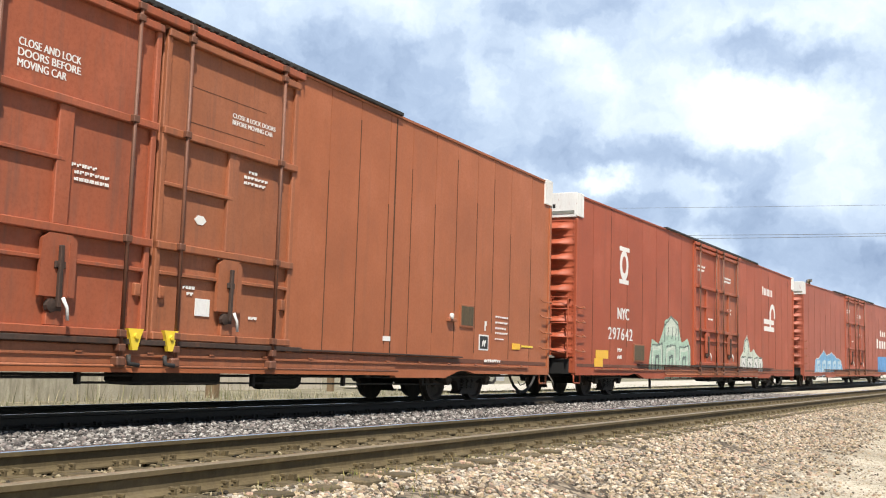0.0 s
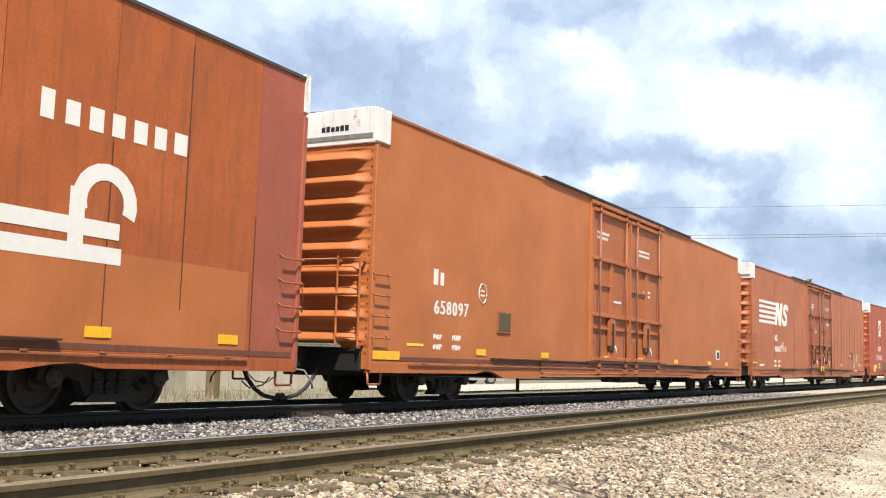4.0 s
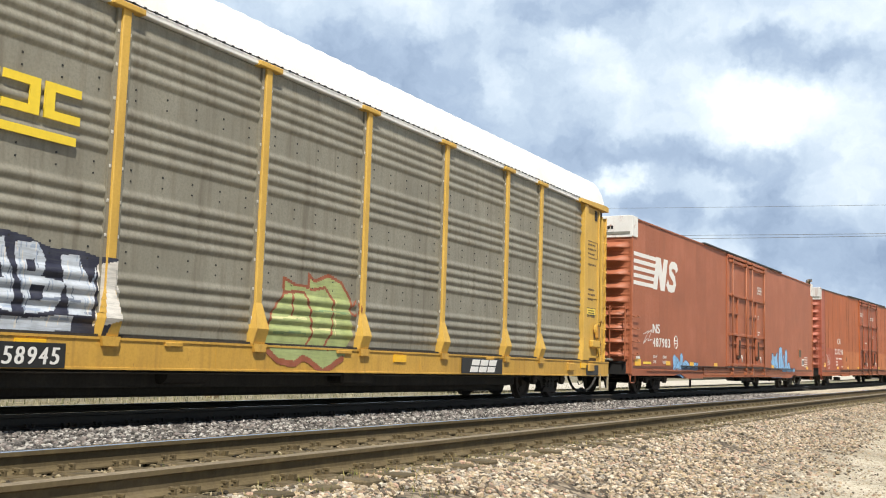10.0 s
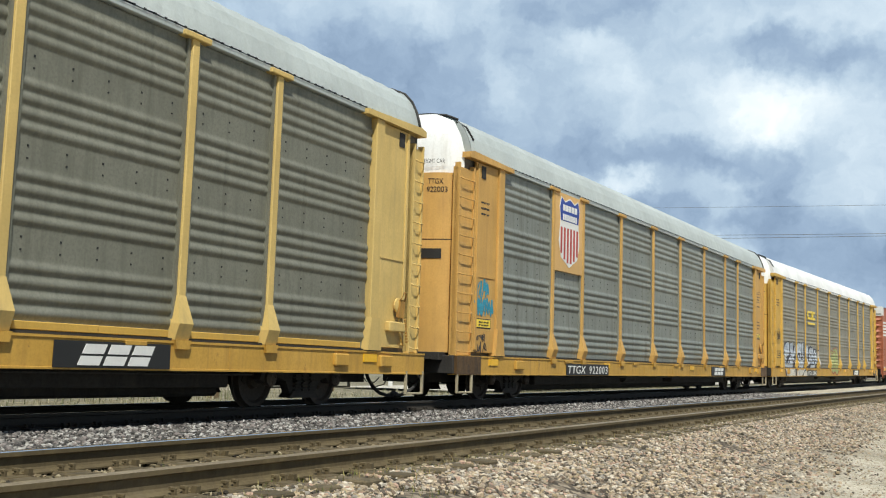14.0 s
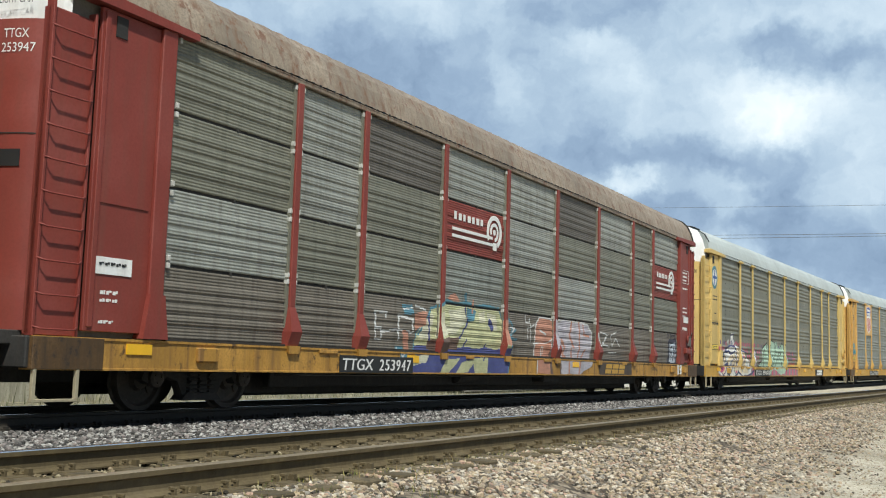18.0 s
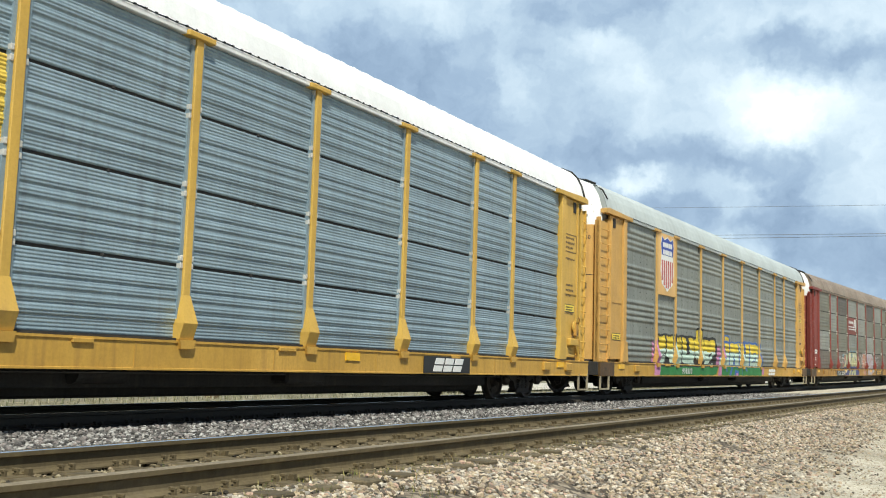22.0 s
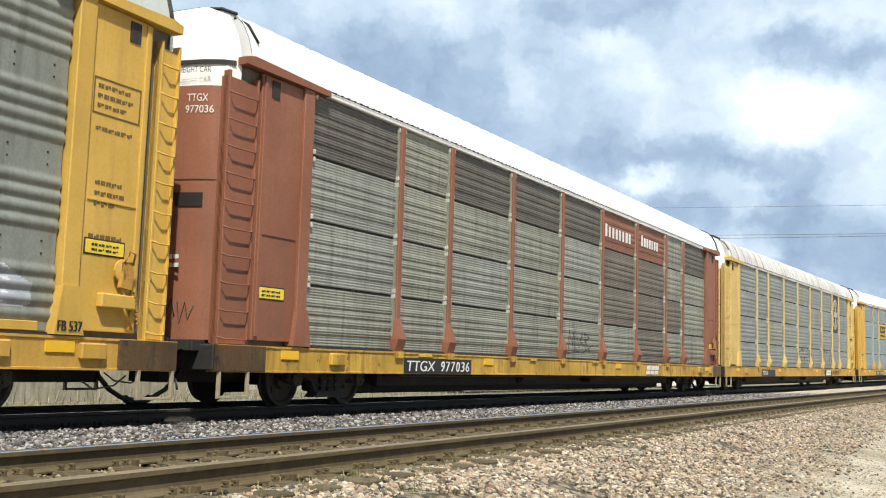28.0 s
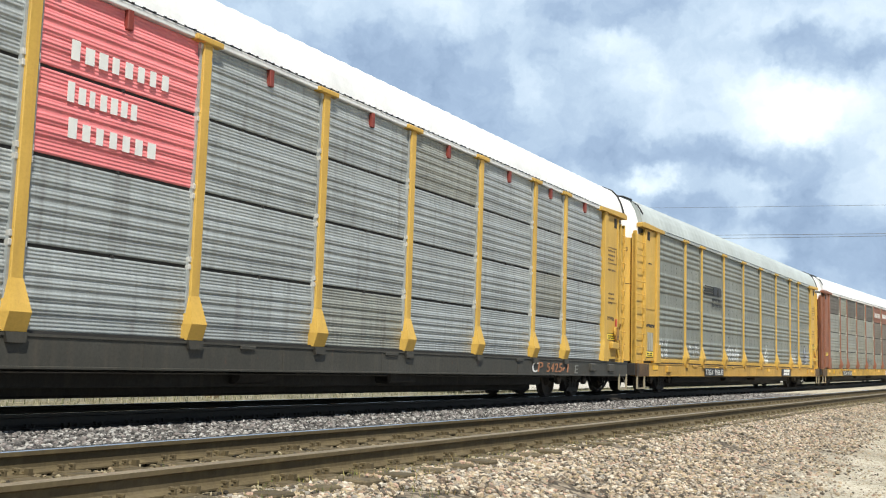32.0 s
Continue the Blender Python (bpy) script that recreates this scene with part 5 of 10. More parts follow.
ICO_F = [(0, 1, 2), (1, 0, 5), (0, 2, 3), (0, 3, 4), (0, 4, 5), (1, 5, 10), (2, 1, 6), (3, 2, 7), (4, 3, 8), (5, 4, 9), (1, 10, 6), (2, 6, 7), (3, 7, 8), (4, 8, 9), (5, 9, 10), (6, 10, 11), (7, 6, 11), (8, 7, 11), (9, 8, 11), (10, 9, 11)]


def scatter(name, label, mat, spots, size, seed, sink=0.25):
    """Loose broken stones, joined: spots of (s, y)."""
    rng = np.random.RandomState(seed)
    base = np.array(ICO)
    n = len(spots)
    verts = np.empty((n, 12, 3))
    r = size * (0.55 + 0.9 * rng.rand(n) ** 1.6)
    for i, (s, y) in enumerate(spots):
        a = rng.rand() * 6.283
        sc = np.array([1.0, 0.6 + 0.35 * rng.rand(), 0.45 + 0.35 * rng.rand()])
        p = base * (0.75 + 0.5 * rng.rand(12, 1)) * sc * r[i]
        tilt = (rng.rand() - 0.5) * 0.9
        p = np.stack([p[:, 0] * math.cos(tilt) - p[:, 2] * math.sin(tilt), p[:, 1], p[:, 0] * math.sin(tilt) + p[:, 2] * math.cos(tilt)], 1)
        p = np.stack([p[:, 0] * math.cos(a) - p[:, 1] * math.sin(a), p[:, 0] * math.sin(a) + p[:, 1] * math.cos(a), p[:, 2]], 1)
        e = earth(s, y)
        verts[i] = p + np.array([e.x, e.y, e.z + r[i] * (0.45 - sink)])
    faces = (np.array(ICO_F)[None] + 12 * np.arange(n)[:, None, None]).reshape(-1, 3)
    me = bpy.data.meshes.new(name)
    me.from_pydata(verts.reshape(-1, 3).tolist(), [], faces.tolist())
    me.materials.append(mat)
    tagged(new(name, me), label, "stones", kind="stuff")


def spread(rng, n, s0, s1, y0, y1, fall=1.6):
    """Spots that thin out along the line."""
    u = rng.rand(n) ** fall
    return list(zip((s0 + (s1 - s0) * u).tolist(), (y0 + (y1 - y0) * rng.rand(n)).tolist()))


rng = np.random.RandomState(5)
near_spots = [(s, y) for s, y in spread(rng, 120000, 4.5, 38, 0.4, 4.35, 1.5) if y < 4.3 and y > 0.055 * s + 0.8 + 1.3 * rng.rand() ** 0.8 and noise.noise(Vector((s * 1.1, y * 1.6, 3.0))) + 0.35 * noise.noise(Vector((s * 4.0, y * 4.0, 7.0))) > -0.28 + 0.25 * rng.rand() - 0.2]
scatter("shoulder_stones", "loose tan and pink broken stone on the ballast shoulder", M["stones"], near_spots, 0.024, 11, 0.16)
scatter("ballast_stones", "clean grey ballast stone between the two tracks", M["stones_grey"], spread(rng, 20000, 5.5, 46, 6.25, 9.75, 1.5), 0.027, 12, 0.1)
scatter("fouled_stones", "dirt-fouled brown stone between the rails", M["stones_dirty"], spread(rng, 17000, 5, 44, 4.05, 6.45, 1.4), 0.021, 13, 0.1)
scatter("drive_stones", "scattered small stones on the pale gravel drive", M["stones"], [(p, q) for p, q in spread(rng, 9000, 6, 40, 0.2, 3.4, 1.4) if q < 0.055 * p + 1.9], 0.015, 14)


def rail_mesh(y, z, s0, s1, name):
    g = Geo()
    prof = [(-0.07, -0.172), (0.07, -0.172), (0.07, -0.160), (0.02, -0.142), (0.010, -0.125), (0.010, -0.050), (0.036, -0.038), (0.036, -0.008), (0.028, 0.0), (-0.028, 0.0), (-0.036, -0.008), (-0.036, -0.038), (-0.010, -0.050), (-0.010, -0.125), (-0.02, -0.142), (-0.07, -0.160)]
    steps = [s0] + list(np.arange(max(s0, -20) + 4, s1, 3.0)) + [s1]
    rows = [[line_point(s, y + a, z + b) for a, b in prof] for s in steps]
    n = len(prof)
    for i in range(len(rows) - 1):
        for k in range(n):
            mat = 1 if k in (8, 9) else 0
            g.add([rows[i][k], rows[i][(k + 1) % n], rows[i + 1][(k + 1) % n], rows[i + 1][k]], [(0, 1, 2, 3)], mat)
    return g


def build_track(name, label, y0, z0, tops, ties, web, wood):
    tr = tagged(new(name), label, "railway track")
    for d, top in zip((-0.7525, 0.7525), tops):
        ob = new("rail", rail_mesh(y0 + d, z0, -420, 168, "rail").mesh("rail", [web, top]))
        ob.parent = tr
        tagged(ob, "steel rail with rusty web")

    def tie():
        g = Geo()
        g.box(-0.115, 0.115, -1.3, 1.3, -0.30, -0.168, 0.012)
        return g

    def plate():
        g = Geo()
        g.box(-0.10, 0.10, -0.19, 0.19, -0.185, -0.162, 0.004)
        for e in (-0.10, 0.10):
            for k in (-0.055, 0.05):
                g.box(k - 0.012, k + 0.012, e - 0.016, e + 0.016, -0.168, -0.118, 0.003)
                g.box(k - 0.018, k + 0.018, e * 0.9 - 0.024, e * 0.9 + 0.024, -0.135, -0.112, 0.004)
        return g

    def anchor():
        g = Geo()
        g.prism([(-0.11, -0.20), (0.11, -0.20), (0.11, -0.15), (-0.06, -0.15), (-0.075, -0.125), (-0.115, -0.125)], -0.02, 0.02, 0, "x")
        return g
    t_me, p_me, a_me = stored(("tie", wood.name), tie, wood, "tie"), stored(("plate", web.name), plate, web, "tie_plate"), stored(("anchor", web.name), anchor, web, "rail_anchor")
    r = random.Random(3)
    for i in range(ties):
        s = 2.0 + i * 0.53
        slope = -2 * 0.000597 * s
        p = line_point(s, y0, z0)
        m = pose(p.x + r.uniform(-0.03, 0.03), p.y, p.z + r.uniform(-0.004, 0.004), 0, 0, math.degrees(slope) + r.uniform(-0.8, 0.8))
        part("tie", t_me, None, tr, "", m)
        for d in (-0.7525, 0.7525):
            part("tie_plate", p_me, None, tr, "", m @ pose(0, d, 0))
            if i % 2 == 0 and s < 40:
                part("rail_anchor", a_me, None, tr, "", m @ pose(0.16, d, 0))
    return tr


build_track("near_track", "rusty little-used track on dirt-fouled timber ties", NEAR_Y, NEAR_Z, (M["railtop_dull"], M["railtop"]), 110, M["rail"], M["tie"])
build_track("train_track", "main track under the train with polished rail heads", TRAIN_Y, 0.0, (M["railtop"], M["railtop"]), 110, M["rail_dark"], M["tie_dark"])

# ---------------------------------------------------------------- beyond the train
def build_wall():
    wall = tagged(new("retaining_wall"), "low stained concrete wall behind the tracks", "wall", kind="structure")
    y = 18.4
    for i, s in enumerate(np.arange(-60, 21, 3.0)):
        def slab():
            g = Geo()
            g.box(0.01, 2.99, -0.15, 0.15, -0.5, 0.92, 0.015)
            g.box(-0.0, 3.0, -0.19, 0.19, 0.92, 1.02, 0.015)
            return g
        p = line_point(s, y)
        part("wall_slab", stored("slab", slab, M["concrete"], "wall_slab"), None, wall, "", pose(s, p.y, 0))


build_wall()


def fence_post(s, y, h, r, mat, label):
    p = earth(s, y)
    g = Geo()
    g.box(-r, r, -r, r, 0, h, r * 0.2)
    g.prism([(-r, h), (r, h), (0, h + r)], -r, r)
    ob = new("fence_post", tidy(g.mesh("fence_post", mat)))
    ob.matrix_basis = pose(p.x, p.y, p.z - 0.05)
    tagged(ob, label, "post", "posts behind the line")


fence_post(21.6, 18.0, 1.6, 0.14, M["wood_post"], "weathered brown timber post behind the tracks")
fence_post(30.55, 20.5, 1.6, 0.10, M["wood_post"], "weathered brown timber post behind the tracks")
fence_post(37.0, 22.1, 1.5, 0.07, M["white"], "white painted post on the rough ground")

g = Geo()
g.box(22.2, 33.0, 21.9, 22.2, -0.4, 0.75, 0.02)
ob = new("low_wall", tidy(g.mesh("low_wall", M["concrete_pale"])))
tagged(ob, "pale low concrete wall behind the tracks", "wall")

# pale road behind the line
g = Geo()
rows = []
for s in np.arange(34, 171, 4.0):
    rows.append([earth(s, 13.6 + e) + Vector((0, 0, 0.02 + (0.06 if e > 2 else 0.0))) for e in (3.5, 3.6, 9.0, 9.1)])
g.grid(rows, 0, False)
me = g.mesh("road", M["concrete_pale"])
tagged(new("road", me), "pale concrete road behind the railway line", "road", kind="structure")


def parked_car(s, y, turn):
    car = tagged(new("car"), "silver sedan parked beside the road behind the train", "car")
    car.matrix_basis = Matrix.Translation(earth(s, y) + Vector((0, 0, 0.03))) @ pose(0, 0, 0, 0, 0, turn)
    side = [(-2.22, 0.20), (-2.28, 0.62), (-2.15, 0.88), (-1.5, 0.95), (-0.85, 1.38), (0.35, 1.42), (1.15, 0.98), (2.05, 0.84), (2.26, 0.62), (2.2, 0.20)]
    g = Geo()
    g.prism([(x, z) for x, z in side if z < 1.0], -0.88, 0.88)
    part("body", g, M["silver"], car)
    g = Geo()
    g.prism([(-1.5, 0.93), (-0.85, 1.36), (0.35, 1.40), (1.15, 0.96)], -0.72, 0.72)
    part("windows", g, M["carglass"], car, "dark tinted windows")
    g = Geo()
    g.box(-0.9, 0.42, -0.70, 0.70, 1.36, 1.44, 0.03)
    part("car_roof", g, M["silver"], car)
    for x in (-1.35, 1.38):
        for sy in (-1, 1):
            g = Geo()
            g.disc((x, sy * 0.8, 0.32), "y", [(-0.1, 0.24), (-0.1, 0.32), (0.1, 0.32), (0.1, 0.24)], 20)
            w = part("tyre", g, M["hose"], car, "black tyre")
            g = Geo()
            g.disc((x, sy * 0.8, 0.32), "y", [(-0.105, 0.05), (-0.11, 0.21), (0.11, 0.21), (0.105, 0.05)], 14)
            part("rim", g, M["zinc_light"], w, "grey alloy rim")


parked_car(47.4, 24.7, -30)

# dry grass at the foot of the wall
def dry_grass():
    r = random.Random(8)
    g = Geo()
    for i in range(5200):
        s, y = r.uniform(2, 60), 14.6 + 3.4 * r.random() ** 0.6 + (5 * r.random() if i % 3 == 0 else 0)
        p = earth(s, y)
        h, w, a = r.uniform(0.05, 0.20) + (0.45 * r.random() ** 2 if y > 16.8 and s < 24 else 0.0), r.uniform(0.005, 0.013), r.uniform(0, 6.28)
        lean = Vector((math.cos(a) * h * 0.35, math.sin(a) * h * 0.35, h))
        d = Vector((-math.sin(a) * w, math.cos(a) * w, 0))
        q = d.cross(lean).normalized() * w * 0.5
        g.add([p - d, p + d, p + q, p + lean], [(0, 1, 3), (1, 2, 3), (2, 0, 3)])
    ob = new("dry_grass", g.mesh("dry_grass", M["grass"]))
    tagged(ob, "tufts of dry straw-coloured grass", "grass", kind="stuff")


dry_grass()


def weeds():
    """Low weeds in the dirt along the near track."""
    r = random.Random(17)
    g = Geo()
    for c in range(620):
        s0, y0 = 5.5 + 34 * r.random() ** 1.3, r.choice((3.7, 3.95, 4.1, 4.2, 4.3, 4.35, 5.1, 5.6, 6.35, 6.5)) + r.uniform(-0.18, 0.18)
        for i in range(r.randint(5, 12)):
            p = earth(s0 + r.gauss(0, 0.07), y0 + r.gauss(0, 0.05)) - Vector((0, 0, 0.01))
            h, w, a = r.uniform(0.025, 0.085), r.uniform(0.003, 0.007), r.uniform(0, 6.28)
            lean = Vector((math.cos(a) * h * 0.6, math.sin(a) * h * 0.6, h))
            d = Vector((-math.sin(a) * w, math.cos(a) * w, 0))
            q = d.cross(lean).normalized() * w * 0.6
            g.add([p - d, p + d, p + q, p + lean], [(0, 1, 3), (1, 2, 3), (2, 0, 3)])
    tagged(new("weeds", g.mesh("weeds", M["weed"])), "low yellow green weeds in the dirt along the track", "weeds", kind="stuff")


weeds()

# wires and a distant pole
def wire(p, q, sag, r, label):
    g = Geo()
    p, q = Vector(p), Vector(q)
    pts = [p.lerp(q, k / 16) - Vector((0, 0, 4 * sag * (k / 16) * (1 - k / 16))) for k in range(17)]
    g.tube(pts, r, 5)
    ob = new("wire", tidy(g.mesh("wire", M["zinc_dark"])))
    tagged(ob, label, "overhead wire", "overhead wires")


def toward(px, py, d):
    """A point d metres ahead of the stand, px, py to the side and up per metre ahead."""
    return STAND @ Vector((px * d, py * d, -d))


for a, b, r in (((0.10, 0.0385), (0.56, 0.0445), 0.010), ((0.10, 0.0085), (0.56, 0.0150), 0.014), ((0.10, 0.0125), (0.56, 0.0165), 0.014)):
    wire(toward(*a, 75), toward(*b, 62), 0.05, r, "thin dark overhead wire against the clouds")


def utility_pole():
    foot = toward(0.350, -0.125, 118)
    top = toward(0.350, -0.029, 118)
    pole = tagged(new("utility_pole"), "distant dark utility pole with a crossarm", "utility pole")
    base = Vector((top.x, top.y, 1.0))
    pole.matrix_basis = Matrix.Translation(base)
    h = top.z - base.z
    g = Geo()
    g.tube([(0, 0, -2.0), (0, 0, h)], 0.16, 8)
    part("shaft", g, M["wood_post"], pole)
    g = Geo()
    g.box(-0.08, 0.08, -0.9, 0.9, h - 0.35, h - 0.15, 0.02)
    part("crossarm", g, M["wood_post"], pole)
    for y in (-0.8, -0.3, 0.3, 0.8):
        g = Geo()
        g.disc((0, y, h - 0.08), "x", [(-0.05, 0.05), (0.05, 0.05)], 8)
        part("insulator", g, M["black"], pole)
    pole.matrix_basis = pole.matrix_basis @ pose(0, 0, 0, 0, 0, 115)


utility_pole()


def wire_pole(a):
    """A tall pole that carries the wires' ends."""
    p = toward(*a)
    pole = tagged(new("utility_pole"), "brown timber utility pole carrying the overhead wires", "utility pole")
    pole.matrix_basis = Matrix.Translation((p.x, p.y, -0.4)) @ pose(0, 0, 0, 0, 0, 27)
    h = p.z + 0.4
    part("shaft", Geo().tube([(0, 0, -0.5), (0, 0, h + 1.2)], 0.15, 8), M["wood_post"], pole)
    for z in (h + 0.35, h - 1.9):
        part("crossarm", Geo().box(-0.9, 0.9, -0.07, 0.07, z - 0.1, z + 0.1, 0.02), M["wood_post"], pole)


wire_pole((0.10, 0.0355, 75))
wire_pole((0.56, 0.041, 62))

# ---------------------------------------------------------------- the cars of the train
TRAIN = []


def side_y(x, z):
    return -1.503


def plate(parent, x0, x1, z0, z1, mat, name="plate", y=-1.505, label=""):
    g = Geo()
    g.box(x0, x1, y - 0.003, y + 0.006, z0, z1, 0.002)
    return part(name, g, mat, parent, label)


def slant_logo(car, x0, z0, run=2.62, sx=1.0):
    """Five stripes running into slanted blocks, white."""
    g = Geo()
    y0, y1 = -1.506, -1.499
    for k in range(5):
        z = z0 + 0.21 * k
        b = run + 0.075 * k
        g.prism([(x0, z), (x0 + b, z), (x0 + b + 0.04, z + 0.115), (x0, z + 0.115)], y0, y1)
    a = x0 + run
    for dx, w in ((0.0, 0.42), (0.80, 0.42)):
        g.prism([(a + dx, z0 - 0.02), (a + dx + w, z0 - 0.02), (a + dx + w + 0.34, z0 + 0.98), (a + dx + 0.34, z0 + 0.98)], y0, y1)
    g.prism([(a + 0.36, z0 + 0.98), (a + 0.78, z0 + 0.98), (a + 1.2, z0 - 0.02), (a + 0.80, z0 - 0.02)], y0 - 0.001, y1)
    # the last block: one broad bent band
    b = a + 1.40
    band = [(1.20, 0.70), (1.12, 0.82), (0.92, 0.87), (0.62, 0.86), (0.44, 0.76), (0.45, 0.62), (0.64, 0.53), (0.88, 0.43), (0.96, 0.28), (0.84, 0.13), (0.58, 0.10), (0.28, 0.12), (0.10, 0.28)]
    edge = []
    for i, (px, pz) in enumerate(band):
        (ux, uz), (vx, vz) = band[max(i - 1, 0)], band[min(i + 1, len(band) - 1)]
        d = math.hypot(vx - ux, vz - uz)
        nx, nz = -(vz - uz) / d, (vx - ux) / d
        edge.append(((px + nx * 0.15, pz + nz * 0.118), (px - nx * 0.15, pz - nz * 0.118)))
    for (p, q), (r, w) in zip(edge, edge[1:]):
        g.prism([(b + k, z0 + m) for k, m in (p, q, w, r)], y0, y1)
    g.v = [(x if x < a else a + (x - a) * sx, y, z) for x, y, z in g.v]
    part("stripe_mark", g, M["stencil"], car, "white stripes running into slanted blocks")


def data_block(car, x, z, dx=0.65):
    bars([(x, x + 0.36, z, z + 0.1, 3), (x, x + 0.36, z - 0.19, z - 0.09, 3), (x + dx, x + dx + 0.36, z, z + 0.1, 5), (x + dx, x + dx + 0.36, z - 0.19, z - 0.09, 5)], M["stencil"], car)


def ring_mark(car, x, z, rx=0.17, rz=0.2):
    g = Geo()
    pts = [(x + rx * math.cos(a), -1.506, z + rz * math.sin(a)) for a in np.linspace(0, 2 * math.pi, 25)]
    g.tube(pts, 0.012, 5)
    for k in (-0.06, 0.03):
        g.box(x - 0.09, x + 0.09, -1.507, -1.499, z + k, z + k + 0.035)
    part("round_mark", g, M["stencil"], car, "small round stencil")


def vent(car, x0, x1, z0, z1):
    g = Geo()
    g.box(x0, x1, -1.53, -1.49, z0, z1, 0.008)
    ob = part("access_plate", g, M["brown_door"], car, "small dark access panel")
    part("plate_panel", Geo().box(x0 + 0.035, x1 - 0.035, -1.534, -1.52, z0 + 0.04, z1 - 0.03, 0.004), M["olive"], ob, "dull olive panel in a raised frame")


def door_stencils(car):
    bars([(-2.5, -1.6, 4.25, 4.33, 9), (-2.5, -1.7, 4.12, 4.2, 7), (0.75, 1.85, 4.1, 4.17, 9), (0.75, 1.85, 3.98, 4.05, 8), (1.3, 1.95, 2.95, 3.02, 6), (1.3, 1.9, 2.82, 2.89, 5), (-1.2, -0.6, 2.5, 2.56, 6)], M["stencil"], car, -1.507, "door_stencil", "small white stencils on the doors")


def reflect(car, xs, z=0.93):
    for x in xs:
        plate(car, x, x + 0.42, z, z + 0.13, M["reflector"], "reflector", -1.512, "yellow reflective strip")


def loop_mark(car, x, z):
    """A white curved band over level bars."""
    g = Geo()
    pts = []
    for k in range(13):
        a = math.radians(-20 + 220 * k / 12)
        pts.append((x + 1.6 + 0.52 * math.cos(a), -1.503, z + 0.72 + 0.48 * math.sin(a)))
    for (a, b) in zip(pts, pts[1:]):
        ca, cb = Vector((x + 1.6, 0, z + 0.72)), Vector((x + 1.6, 0, z + 0.72))
        va, vb = Vector((a[0], 0, a[2])) - ca, Vector((b[0], 0, b[2])) - cb
        q = [ca + va, ca + vb, ca + vb * 0.58, ca + va * 0.58]
        g.prism([(p.x, p.z) for p in q], -1.506, -1.499)
    g.box(x, x + 1.85, -1.506, -1.499, z + 0.30, z + 0.50)
    g.box(x, x + 1.9, -1.506, -1.499, z, z + 0.2)
    g.box(x + 1.05, x + 1.28, -1.507, -1.499, z, z + 0.85)
    part("loop_mark", g, M["stencil"], car, "white loop over level bars")


# oxide red car with blue tags
car_c = boxcar("faded oxide red boxcar with blue spray tags", 255.9, M["red_c"], (M["red_c"], M["red_c"]))
TRAIN.append((car_c, 255.9))
cv = Canvas(-11.0, -3.4, 0.5, 1.9, 0.04)
cv.poly([(-10.9, 0.55), (-10.7, 1.35), (-9.6, 1.5), (-8.8, 1.85), (-7.9, 1.6), (-6.8, 1.78), (-5.6, 1.5), (-4.4, 1.4), (-3.6, 0.6)], 0)
for a in (-10.5, -9.2, -7.9, -6.6, -5.3):
    cv.poly([(a, 0.7), (a + 0.1, 1.32), (a + 0.9, 1.38), (a + 1.0, 0.7)], 1)
    cv.stroke([(a + 0.3, 0.75), (a + 0.35, 1.1), (a + 0.7, 1.12), (a + 0.7, 0.75)], 0.12, 0)
cv.edge(2, 1)
cv.lay("graffiti", [spray((0.16, 0.38, 0.62)), spray((0.45, 0.6, 0.7)), spray((0.7, 0.72, 0.74))], car_c, side_y, "blue and white spray paint tags")
plate(car_c, 7.6, 11.4, 0.75, 1.75, spray((0.10, 0.30, 0.62)), "blue_patch")
bars([(7.2, 11.0, 2.3, 2.9, 4), (8.6, 10.8, 3.1, 3.5, 3)], M["stencil"], car_c)
door_stencils(car_c)

# oxide red car with pale green tags
car_b = boxcar("oxide red boxcar with pale green spray tags", 227.2, M["red_b"], (M["red_b"], M["door_red"]))
TRAIN.append((car_b, 227.2))
g = Geo()
g.prism([(-9.72 + 0.34 * math.cos(a), 3.62 + 0.42 * math.sin(a)) for a in np.linspace(0, 2 * math.pi, 24, endpoint=False)], -1.505, -1.499)
g.box(-10.1, -9.3, -1.505, -1.499, 4.02, 4.14)
g.box(-10.1, -9.35, -1.505, -1.499, 3.1, 3.22)
mk = part("oval_mark", g, M["stencil"], car_b, "white oval emblem with bars")
g = Geo()
g.prism([(-9.72 + 0.17 * math.cos(a), 3.64 + 0.24 * math.sin(a)) for a in np.linspace(0, 2 * math.pi, 20, endpoint=False)], -1.508, -1.504)
part("oval_centre", g, M["red_b"], mk)
lettering("NYC", -10.2, -9.3, 2.1, 2.42, M["stencil"], car_b, bold=0.026)
lettering("297642", -10.95, -8.95, 1.53, 1.86, M["stencil"], car_b, bold=0.018)
data_block(car_b, -10.2, 1.2, 1.3)
loop_mark(car_b, 7.3, 2.45)
bars([(7.0, 8.9, 3.95, 4.3, 7)], M["stencil"], car_b)
cv = Canvas(-7.7, 7.8, 0.48, 2.45, 0.035)
# a mint piece of three fat letters under a domed cloud, and a cream one
cv.poly([(-7.6, 0.5), (-7.5, 1.1), (-7.3, 1.62), (-6.6, 1.55), (-6.3, 1.85), (-6.05, 2.25), (-5.4, 2.42), (-4.75, 2.28), (-4.5, 1.85), (-4.3, 1.62), (-3.7, 1.75), (-3.35, 1.5), (-3.3, 0.5)], 0)
cv.poly([(-6.0, 1.8), (-5.9, 2.2), (-5.4, 2.34), (-4.85, 2.2), (-4.7, 1.8)], 1)
